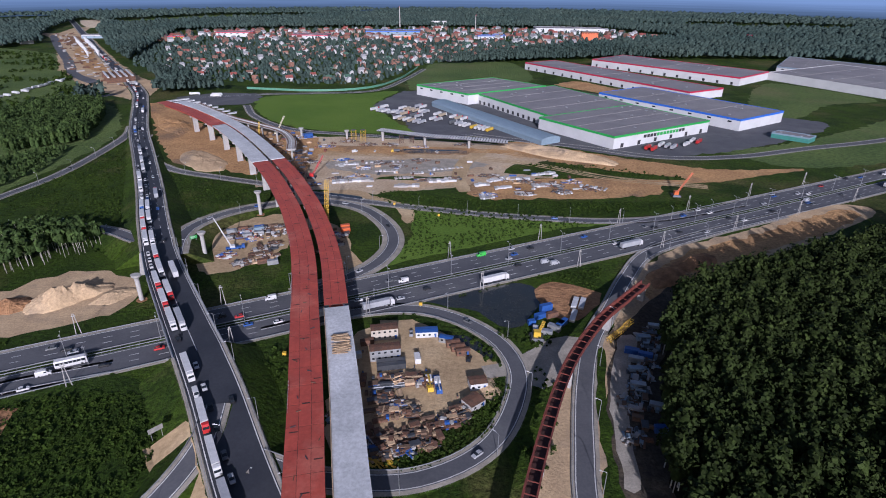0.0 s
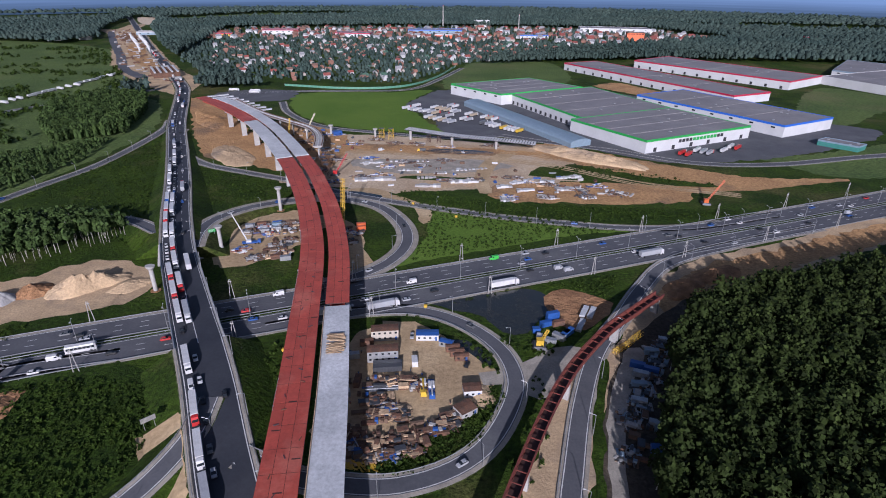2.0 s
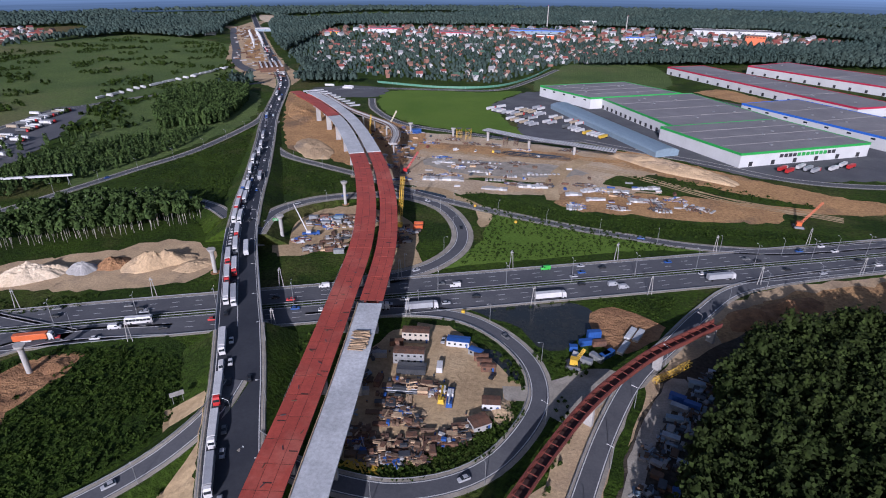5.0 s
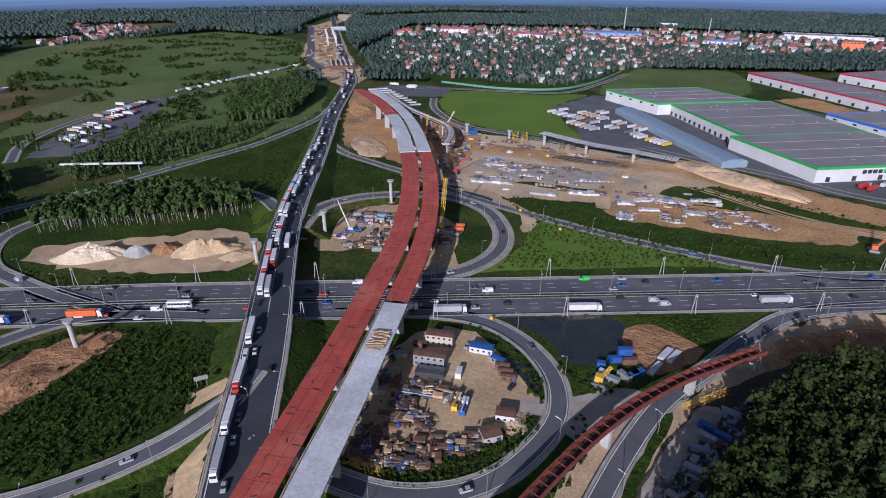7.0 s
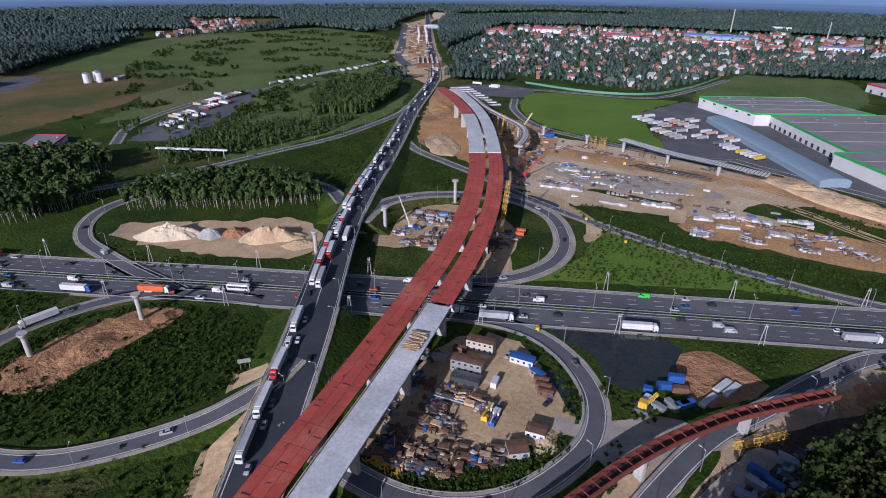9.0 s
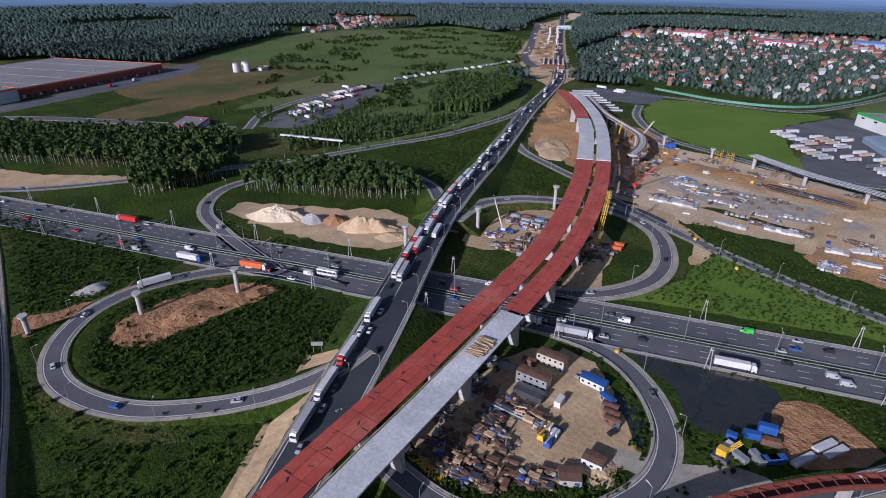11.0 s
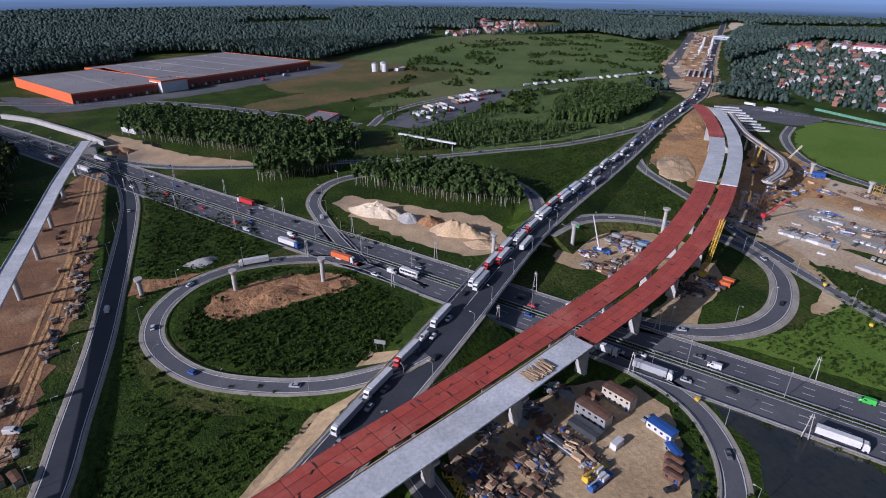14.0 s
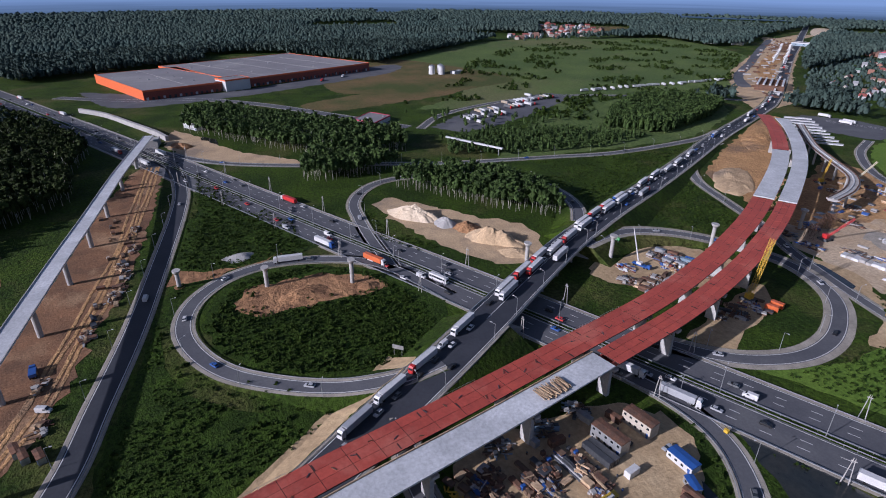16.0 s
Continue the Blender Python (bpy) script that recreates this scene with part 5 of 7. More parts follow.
def van(colour):
    t = thing("van", colour + " delivery van on the road", "van", "vans")
    ring = lambda x, z1, k: [(x, -k, 0.35), (x, k, 0.35), (x, k, z1 - 0.25), (x, k - 0.15, z1), (x, -k + 0.15, z1), (x, -k, z1 - 0.25)]
    part("body", Shape().loft([ring(-2.8, 2.35, 0.98), ring(-2.7, 2.45, 1.0), ring(1.1, 2.45, 1.0), ring(1.9, 1.5, 0.98), ring(2.7, 1.2, 0.92)]), PAINTS[colour], t)
    part("windscreen", Shape().loft([[(x, -0.8, z), (x, 0.8, z), (x + 0.05, 0.8, z + 0.06), (x + 0.05, -0.8, z + 0.06)] for x, z in ((1.2, 2.3), (1.88, 1.5))]), GLASS, t)
    for s in (-1, 1):
        part("side_window", Shape().box(0.2, s * 1.0 - 0.02, 1.5, 1.2, s * 1.0 + 0.02, 2.1), GLASS, t)
    wheels(t, (-1.7, 1.8), 1.0, 0.38)
    return t


def lorry(cab, box, length=13.6):
    t = thing("lorry", cab + " articulated lorry with a " + box + " box trailer", "lorry", "lorries")
    x1 = 4.6
    x0 = x1 - length
    part("trailer", Shape().loft([[(x, -1.25, 1.15), (x, 1.25, 1.15), (x, 1.27, 3.85), (x, 1.2, 3.95), (x, -1.2, 3.95), (x, -1.27, 3.85)] for x in (x0, x1)]), PAINTS[box], t)
    part("chassis", Shape().box(x0, -0.5, 0.75, 7.0, 0.5, 1.15), BLACK, t)
    c = part("cab", Shape().loft([[(x, -1.22, 0.5), (x, 1.22, 0.5), (x, 1.22, z - 0.3), (x, 1.1, z), (x, -1.1, z), (x, -1.22, z - 0.3)] for x, z in ((5.1, 3.8), (6.4, 3.7), (6.95, 3.1), (7.1, 2.0))]), PAINTS[cab], t)
    part("windscreen", Shape().loft([[(x, -1.05, z), (x, 1.05, z), (x + 0.08, 1.05, z + 0.05), (x + 0.08, -1.05, z + 0.05)] for x, z in ((6.95, 3.05), (7.08, 2.1))]), GLASS, c)
    wheels(t, (x0 + 2.4, 4.0, 6.2), 1.25, 0.5, 0.35)
    return t


def coach():
    t = thing("coach", "white motor coach with dark windows on the motorway", "coach")
    part("body", Shape().loft([[(x, -1.25, 0.4), (x, 1.25, 0.4), (x, 1.25, z - 0.3), (x, 1.1, z), (x, -1.1, z), (x, -1.25, z - 0.3)] for x, z in ((-6, 3.3), (-5.8, 3.5), (5.6, 3.5), (6, 2.9))]), PAINTS["white"], t)
    for s in (-1, 1):
        for k in range(7):
            part("window", Shape().box(-5.5 + k * 1.55, s * 1.26 - 0.02, 1.7, -4.1 + k * 1.55, s * 1.26 + 0.02, 2.8), GLASS, t)
    part("windscreen", Shape().box(5.95, -1.1, 1.4, 6.05, 1.1, 2.7), GLASS, t)
    wheels(t, (-3.4, 3.8), 1.25, 0.5, 0.35)
    return t


def tipper(cab, box):
    t = thing("tipper_truck", cab + " cab tipper truck with a " + box + " body", "truck", "trucks")
    part("tipper_body", Shape().loft([[(x, -1.25, 1.2), (x, 1.25, 1.2), (x, 1.35, 2.6), (x, -1.35, 2.6)] for x in (-4.0, 1.4)]), PAINTS[box], t)
    c = part("cab", Shape().loft([[(x, -1.2, 0.6), (x, 1.2, 0.6), (x, 1.1, z), (x, -1.1, z)] for x, z in ((1.8, 2.8), (3.4, 2.8), (3.8, 1.7))]), PAINTS[cab], t)
    part("windscreen", Shape().loft([[(x, -1.0, z), (x, 1.0, z), (x + 0.06, 1.0, z + 0.05), (x + 0.06, -1.0, z + 0.05)] for x, z in ((3.45, 2.7), (3.8, 1.75))]), GLASS, c)
    part("chassis", Shape().box(-4, -0.5, 0.7, 3.6, 0.5, 1.2), BLACK, t)
    wheels(t, (-3.0, -1.7, 2.8), 1.25, 0.52, 0.35)
    return t


def box_truck(cab, box):
    t = thing("box_truck", cab + " cab truck with a " + box + " box body parked", "truck", "parked trucks")
    part("box_body", Shape().loft([[(x, -1.25, 1.0), (x, 1.25, 1.0), (x, 1.27, 3.6), (x, -1.27, 3.6)] for x in (-7.0, 4.0)]), PAINTS[box], t)
    part("cab", Shape().loft([[(x, -1.2, 0.5), (x, 1.2, 0.5), (x, 1.1, z), (x, -1.1, z)] for x, z in ((4.4, 3.4), (5.8, 3.3), (6.3, 1.9))]), PAINTS[cab], t)
    part("running_gear", Shape().box(-6.8, -1.1, 0.05, -4.2, 1.1, 1.0, 0.15).box(3.2, -1.1, 0.05, 5.6, 1.1, 1.0, 0.15).box(-4.2, -0.5, 0.6, 3.2, 0.5, 1.0), BLACK, t)
    return t


def put(key, p, heading, label=""):
    """Sets a vehicle of a kind and colours down at p, facing heading."""
    m = Matrix.Translation(p) @ Matrix.Rotation(heading, 4, "Z")
    if key in MADE:
        ob = copy_thing(MADE[key], m)
    else:
        ob = MADE[key] = {"car": car, "van": van, "lorry": lorry, "coach": coach, "tipper": tipper, "box": box_truck}[key[0]](*key[1:])
        ob.matrix_world = m
    if label:
        ob["label"] = label
    return ob


pick = random.Random(11)
CARS = ["white", "white", "silver", "black", "black", "black", "grey", "grey", "blue", "red", "silver", "black"]


def drive(path, off, heading_sign, s0, s1, gap, lift, trucks=0.1, keep=None):
    s = s0 + pick.uniform(0, gap)
    while s < s1:
        r = pick.random()
        if r < trucks:
            key, size = ("lorry", pick.choice(("white", "white", "white", "red", "blue")), pick.choice(("white", "white", "white", "white", "white", "silver", "silver"))), 17.5
        elif r < trucks + 0.08:
            key, size = ("van", pick.choice(("white", "white", "silver"))), 6.5
        else:
            key, size = ("car", pick.choice(CARS)), 5.2
        p, h = along(path, s + size / 2, off)
        if keep is None or keep(p):
            put(key, p + Vector((0, 0, lift)), h if heading_sign > 0 else h + math.pi)
        s += size + pick.uniform(0.35, 1.6) * gap


far_s = s_of(HIGHWAY, -820)
for off, sg, gap in ((4.4, 1, 75), (7.8, 1, 60), (11.4, 1, 55), (15.0, 1, 120), (-4.4, -1, 85), (-7.8, -1, 70), (-11.4, -1, 75), (-15.0, -1, 120)):
    drive(HIGHWAY, off, sg, far_s, s_of(HIGHWAY, 420), gap, 0.11, 0.07 if abs(off) > 7 else 0.0)
for x, off, key, sg, lab in ((-300, -14.8, ("lorry", "white", "red"), -1, "articulated lorry with a red box trailer"), (-233, 14.8, ("lorry", "blue", "white"), 1, ""), (-195, 11.4, ("lorry", "white", "orange"), 1, ""), (-40, 14.2, ("lorry", "white", "silver"), 1, ""), (23, -14.8, ("van", "green"), -1, "bright green van on the motorway"), (-160, 4.6, ("coach",), 1, "")):
    p, h = along(HIGHWAY, s_of(HIGHWAY, x), off)
    put(key, p + Vector((0, 0, 0.11)), h if sg > 0 else h + math.pi, lab)

q0, q1 = s_of(NORTH_ROAD, -300), lengths(NORTH_ROAD)[-1] - 10
MIDP = spline(MID, 3.0)
for off in (2.2, 5.6):
    drive(NORTH_ROAD, off, 1, q0 if off < 3 else q0 + 90, q1, 2.8, 0.17, 0.32)
    drive(MIDP, off, 1, 2, lengths(MIDP)[-1] - 12, 3.0, 0.17, 0.4)
drive(NORTH_ROAD, 3.2, 1, s_of(NORTH_ROAD, -760), q0, 9, 0.17, 0.3)
drive(NORTH_ROAD, -3.5, -1, s_of(NORTH_ROAD, -560), q1, 45, 0.17, 0.2)
drive(SOUTH_ROAD, 6.2, 1, 4, 84, 2.4, 0.17, 0.95)
drive(SOUTH_ROAD, 3.0, 1, 0, 90, 9.0, 0.17, 0.0)
drive(SOUTH_ROAD, -4.5, -1, 2, 60, 40, 0.17, 0.0)
p, h = along(MIDP, 34, -3.6)
put(("lorry", "white", "white"), p + Vector((0, 0, 0.17)), h + math.pi)
for path, gap, lift, sg in ((SE_LOOP, 85, 0.15, -1), (SW_LOOP, 30, 0.15, 1), (NE_LOOP, 45, 0.15, 1), (NE_OUT, 120, 0.15, 1), (NW_OUT, 150, 0.15, 1), (SW_OUT, 110, 0.15, -1), (NW_LOOP, 70, 0.15, 1)):
    drive(path, 0.3, sg, 40, lengths(path)[-1] - 40, gap, lift, 0.0)

p, h = along(SW_LOOP, s_of(SW_LOOP, -206) + 30, 0.3)
put(("lorry", "white", "white"), p + Vector((0, 0, 0.15)), h + math.pi)

# parked lorries
def lorry_rows(poly, gap_x, gap_y, turn, colours, keep=0.8):
    c, s = math.cos(turn), math.sin(turn)
    cx, cy = sum(p[0] for p in poly) / len(poly), sum(p[1] for p in poly) / len(poly)
    for i in range(-14, 15):
        for j in range(-30, 31):
            x, y = cx + i * gap_x * c - j * gap_y * s, cy + i * gap_x * s + j * gap_y * c
            if inside(x, y, poly) and pick.random() < keep:
                put(("box", pick.choice(("white", "white", "white", "grey", "red")), pick.choice(colours)), Vector((x, y, 0.06)), turn + pick.uniform(-0.03, 0.03))


lorry_rows([(-82, 680), (-66, 640), (-42, 612), (-20, 622), (-8, 640), (-30, 668), (-60, 690)], 21, 7.0, 0.95, ("white", "white", "silver", "silver", "beige", "grey"), 0.75)
lorry_rows([(0, 596), (8, 626), (36, 606), (44, 586), (30, 580)], 20, 5.0, 0.95, ("white", "white", "yellow"), 0.55)
lorry_rows([(-480, 350), (-530, 404), (-586, 510), (-572, 536), (-520, 460), (-466, 370)], 21, 6.6, 0.2, ("white", "white", "silver", "grey", "beige"), 0.72)
lorry_rows([(-350, 760), (-330, 735), (-310, 745), (-280, 740), (-286, 762)], 30, 9, 0.2, ("white",), 0.6)
lorry_rows([(-58, 704), (-20, 640), (22, 596), (34, 606), (-4, 662), (-40, 712)], 21, 7.5, 0.95, ("white", "silver", "beige", "grey"), 0.55)
lorry_rows([(168, 516), (230, 530), (250, 560), (180, 528)], 18, 6, 0.9, ("white", "red", "blue", "silver"), 0.6)
lorry_rows([(-100, 690), (-72, 646), (-60, 650), (-84, 696)], 17, 4.4, 0.95, ("white", "silver"), 0.8)
lorry_rows([(-842, 330), (-800, 250), (-790, 256), (-832, 336)], 20, 8, 2.7, ("white", "red"), 0.7)

# ---- street furniture ----
def street_lamp():
    t = thing("street_lamp", "tall grey steel street lamp beside the road", "street lamp", "street lamps")
    part("pole", Shape().tube((0, 0, -0.3), (0, 0, 9.5), 0.14, 0.09, 6), ZINC, t)
    part("arm", Shape().tube((0, 0, 9.5), (1.9, 0, 10.1), 0.07, 0.05, 5), ZINC, t)
    part("lamp_head", Shape().box(1.7, -0.16, 10.0, 2.5, 0.16, 10.2), WHITE, t)
    return t


def mast_lamp():
    t = thing("mast_lamp", "tall grey median lamp mast with two heads", "street lamp", "median lamp masts")
    part("pole", Shape().tube((0, 0, -0.2), (0, 0, 13), 0.17, 0.1, 6), ZINC, t)
    for s in (-1, 1):
        part("arm", Shape().tube((0, 0, 12.8), (0, s * 1.7, 13.3), 0.06, 0.05, 5), ZINC, t)
        part("lamp_head", Shape().box(-0.16, s * 1.7 - 0.4, 13.2, 0.16, s * 1.7 + 0.4, 13.4), WHITE, t)
    return t


def twin_pole():
    t = thing("twin_pole", "pair of leaning grey concrete poles at the roadside", "pole", "roadside poles")
    for s in (-1, 1):
        part("pole", Shape().tube((s * 1.1, 0, -0.3), (s * 0.25, 0, 11), 0.2, 0.13, 6), CONCRETE, t)
    part("crosspiece", Shape().box(-0.9, -0.1, 9.6, 0.9, 0.1, 9.9), CONCRETE, t)
    return t


def line_up(make, path, gap, off, keep, turn=0.0, z=None):
    first, s = None, gap * 0.4
    while s < lengths(path)[-1]:
        p, h = along(path, s, off)
        if keep(p):
            m = Matrix.Translation((p.x, p.y, p.z if z is None else z)) @ Matrix.Rotation(h + turn, 4, "Z")
            if first is None:
                first = make()
                first.matrix_world = m
            else:
                copy_thing(first, m)
        s += gap


near = lambda p: -640 < p.x < 330 and p.y < 560
line_up(mast_lamp, HIGHWAY, 36, 0.0, near)
line_up(twin_pole, HIGHWAY, 62, 19.6, lambda p: -480 < p.x < 330)
line_up(twin_pole, HIGHWAY, 62, -19.6, lambda p: -480 < p.x < 330)
for path, off in ((SE_LOOP, 5.0), (SW_LOOP, -5.0), (NW_LOOP, 5.2), (NE_LOOP, 5.6), (NE_OUT, 5.0), (NW_OUT, -5.2), (SE_OUT, -5.2), (SW_OUT, 5.6)):
    line_up(street_lamp, path, 34, off, lambda p: -560 < p.x < 300 and p.y < 560, math.pi / 2 if off > 0 else -math.pi / 2, 0.0)
line_up(street_lamp, NORTH_ROAD, 38, -9.0, near, -math.pi / 2)
line_up(street_lamp, MIDP, 30, -9.4, near, -math.pi / 2)
line_up(street_lamp, SOUTH_ROAD, 36, -10.8, near, -math.pi / 2)


def road_sign(x, y, z, turn, colour, w, label, blank=False):
    t = thing("road_sign", label, "sign", "road signs")
    m = Matrix.Translation((x, y, z)) @ Matrix.Rotation(turn, 4, "Z")
    for s in (-0.35, 0.35):
        part("post", Shape().tube(m @ Vector((0, s * w, -0.2)), m @ Vector((0, s * w, 4.6)), 0.09, k=6), ZINC, t)
    part("panel", Shape().box(-0.06, -w / 2, 3.0, 0.06, w / 2, 5.0, m=m), colour, t)
    if not blank:
        for k in range(3):
            part("writing_bar", Shape().box(0.07, -w * 0.4, 3.3 + k * 0.5, 0.1, w * (0.1 + 0.1 * k), 3.55 + k * 0.5, m=m), WHITE, t)


road_sign(-100, 145, 3, 2.4, ZINC, 5, "grey back of a direction sign on posts", True)
road_sign(-152, 300, 3, -0.9, GREEN_P, 4, "green direction sign beside the ramp")
for x, y in ((-14, 238), (-70, 196), (-40, 372), (-8, 352)):
    t = thing("marker_box", "small yellow roadside box on a post", "box", "roadside boxes")
    part("post", Shape().tube((x, y, -0.2), (x, y, 1.2), 0.1), ZINC, t)
    part("box", Shape().box(x - 0.8, y - 0.6, 1.1, x + 0.8, y + 0.6, 2.4), YELLOW, t)


def pipe_gantry():
    t = thing("pipe_gantry", "long white beam gantry on lattice legs across a field", "gantry")
    a, b = Vector((-402, 300, 7)), Vector((-345, 330, 7))
    d = (b - a).normalized()
    part("beam", Shape().loft([[p + Vector((-d.y * o, d.x * o, z)) for o, z in ((-1, 0), (1, 0), (1, 1.4), (-1, 1.4))] for p in (a, b)]), WHITE, t)
    for q in (a + d * 4, b - d * 4):
        for o in (-1, 1):
            part("leg", Shape().tube((q.x + o, q.y, -0.2), (q.x, q.y, 7), 0.2), ZINC, t)


pipe_gantry()

# ---- construction yard things ----
def cabin(x, y, turn, l, w, h, wall, roof, label, windows=3):
    t = thing("site_cabin", label, "cabin", "site cabins")
    t.matrix_world = Matrix.Translation((x, y, 0)) @ Matrix.Rotation(turn, 4, "Z")
    part("wall", Shape().box(-l / 2, -w / 2, 0, l / 2, w / 2, h), wall, t)
    part("roof", Shape().loft([[(q, -w / 2 - 0.15, h), (q, w / 2 + 0.15, h), (q, w / 2 + 0.15, h + 0.12), (q, 0, h + 0.4), (q, -w / 2 - 0.15, h + 0.12)] for q in (-l / 2 - 0.15, l / 2 + 0.15)]), roof, t)
    for s in range(max(1, int(h / 2.6))):
        for k in range(windows):
            q = -l / 2 + l * (k + 0.5) / windows
            part("window", Shape().box(q - 0.5, -w / 2 - 0.05, s * 2.6 + 1.1, q + 0.5, -w / 2 + 0.02, s * 2.6 + 2.0), GLASS, t)
    part("door", Shape().box(l / 2 - 1.5, -w / 2 - 0.06, 0.1, l / 2 - 0.7, -w / 2 + 0.02, 2.1), PAINTS["blue"], t)


def container(x, y, turn, material, label, l=6.0, z=0.0, w=2.44):
    t = thing("container", label, "container", "containers")
    t.matrix_world = Matrix.Translation((x, y, z)) @ Matrix.Rotation(turn, 4, "Z")
    n, ring = int(l / 0.6), []
    for sg in (-1, 1):
        for k in range(n + 1):
            ring.append((sg * (l * k / n - l / 2), sg * (w / 2 - 0.09 * (k % 2))))
    s = Shape().loft([[(a, b, h) for a, b in ring[::-1]] for h in (2.6, 0.0)])
    part("shell", s, material, t)
    part("door_bars", Shape().box(l / 2, -0.5, 0.2, l / 2 + 0.06, -0.4, 2.4).box(l / 2, 0.4, 0.2, l / 2 + 0.06, 0.5, 2.4), ZINC, t)


TURN = 0.21
cabin(-29, 212, TURN, 12, 5, 5.4, plain("cabin_beige", (0.45, 0.40, 0.33), 0.8), RUST, "two-storey beige site cabins with rusty roofs", 5)
cabin(-27, 197, TURN, 13, 5, 5.4, ZINC, RUST, "two-storey grey site cabins with rusty roofs", 5)
cabin(-10, 214, TURN - 0.1, 10, 4.5, 2.9, WHITE, PAINTS["blue"], "white site cabin with a blue roof", 4)
cabin(-1, 209, TURN - 0.5, 6, 3, 2.6, ZINC, PAINTS["blue"], "small grey cabin with a blue roof", 2)
for k in range(3):
    cabin(2 + 2.2 * k, 206 - 3.0 * k, TURN, 6, 2.5, 2.6, RUST, RUST, "brown weathered site cabin in a row", 2)
cabin(12, 179, TURN, 7, 5, 3.2, WHITE, RUST, "white site cabin with a rusty roof", 3)
cabin(10, 168, TURN + 0.5, 7, 6, 2.8, CONCRETE, RUST, "grey low store hut with an open roof", 2)
container(-13, 195, TURN + 1.57, PAINTS["white"], "white and blue storage container", 5)
for k in range(2):
    container(-24 + 0.5 * k, 192 - 2.7 * k, TURN, STEEL, "dark blue flat storage container", 12)
container(-34, 180, TURN + 1.4, RUST, "rust-brown storage container in the yard", 6)
container(-40, 196, TURN + 0.1, ZINC, "grey storage container below the viaduct", 6)
container(-36, 206, TURN + 0.1, RUST, "rusty storage container below the viaduct", 6)
container(-38, 172, TURN + 0.1, ZINC, "grey storage container below the viaduct", 6)
for x, y, m, l, a in ((44, 230, PAINTS["blue"], 6, 0.5), (47, 234, PAINTS["blue"], 6, 0.4), (49.5, 231, RUST, 6, 0.4), (52, 222, PAINTS["blue"], 6, 0.9), (53.6, 224, PAINTS["blue"], 6, 0.9), (45, 216, ZINC, 5, -0.3), (49, 220, ZINC, 6, -0.6), (39, 224, PAINTS["blue"], 3.5, 0.2), (40, 218, WHITE, 4, 1.4)):
    container(x, y, a, m, "blue and grey storage container beside the pond" if m != RUST else "rusty storage container beside the pond", l)
container(47, 234, 0.4, PAINTS["blue"], "blue storage container stacked on another", 6, 2.62)
for x, y, m in ((80, 203, PAINTS["blue"]), (85, 200, PAINTS["blue"]), (80, 197, ZINC), (88, 213, GREYBLUE), (76, 180, ZINC), (78, 190, GREYBLUE), (96, 222, ZINC), (80, 168, ZINC), (78, 156, PAINTS["blue"])):
    container(x, y, -0.3 + 0.1 * (int(x) % 5), m, "storage container at the edge of the wood", 6)
for x, y, m in ((-68, 332, PAINTS["orange"]), (-67, 327, PAINTS["orange"]), (-106, 282, RUST), (-100, 281, ZINC), (-138, 322, ZINC), (-132, 326, RUST), (-128, 322, ZINC), (-122, 326, GREYBLUE), (-126, 316, ZINC), (-120, 320, ZINC)):
    container(x, y, 0.3 + 0.05 * (int(y) % 4), m, "storage container on the site inside the loop", 6)
for x, y in ((-98, 12), (-96, 17), (-102, 9)):
    cabin(x, y, 0.4, 6, 2.5, 2.6, ZINC, RUST, "grey site cabin beside the flyover", 2)
cabin(-144, 552, 0.6, 9, 6, 4, PAINTS["blue"], PAINTS["blue"], "blue shed on the construction site", 2)


def heap_of_pieces(name, label, x, y, rx, ry, n, make, mats, seed, group="", top=1.6):
    """A loose stack: each piece is a part of its own, lying at a slightly different turn."""
    r = random.Random(seed)
    t = thing(name, label, "stack", group)
    base = r.uniform(0, 3.1)
    for k in range(int(n * 0.66)):
        a, q = r.uniform(0, 6.28), math.sqrt(r.random())
        z = (1 - q) * r.uniform(0.2, 1.0) * top + 0.02
        m = Matrix.Translation((x + rx * q * math.cos(a), y + ry * q * math.sin(a), z)) @ Matrix.Rotation(base + r.choice((0, 0, 1.57)) + r.uniform(-0.3, 0.3), 4, "Z") @ Matrix.Rotation(r.uniform(-0.06, 0.06), 4, "Y")
        nm, shape = make(r, m)
        part(nm, shape, r.choice(mats), t)


def beam_piece(r, m):
    l = r.uniform(1.6, 3.4)
    return "beam", Shape().box(-l, -0.24, 0, l, 0.24, 0.4, m=m)


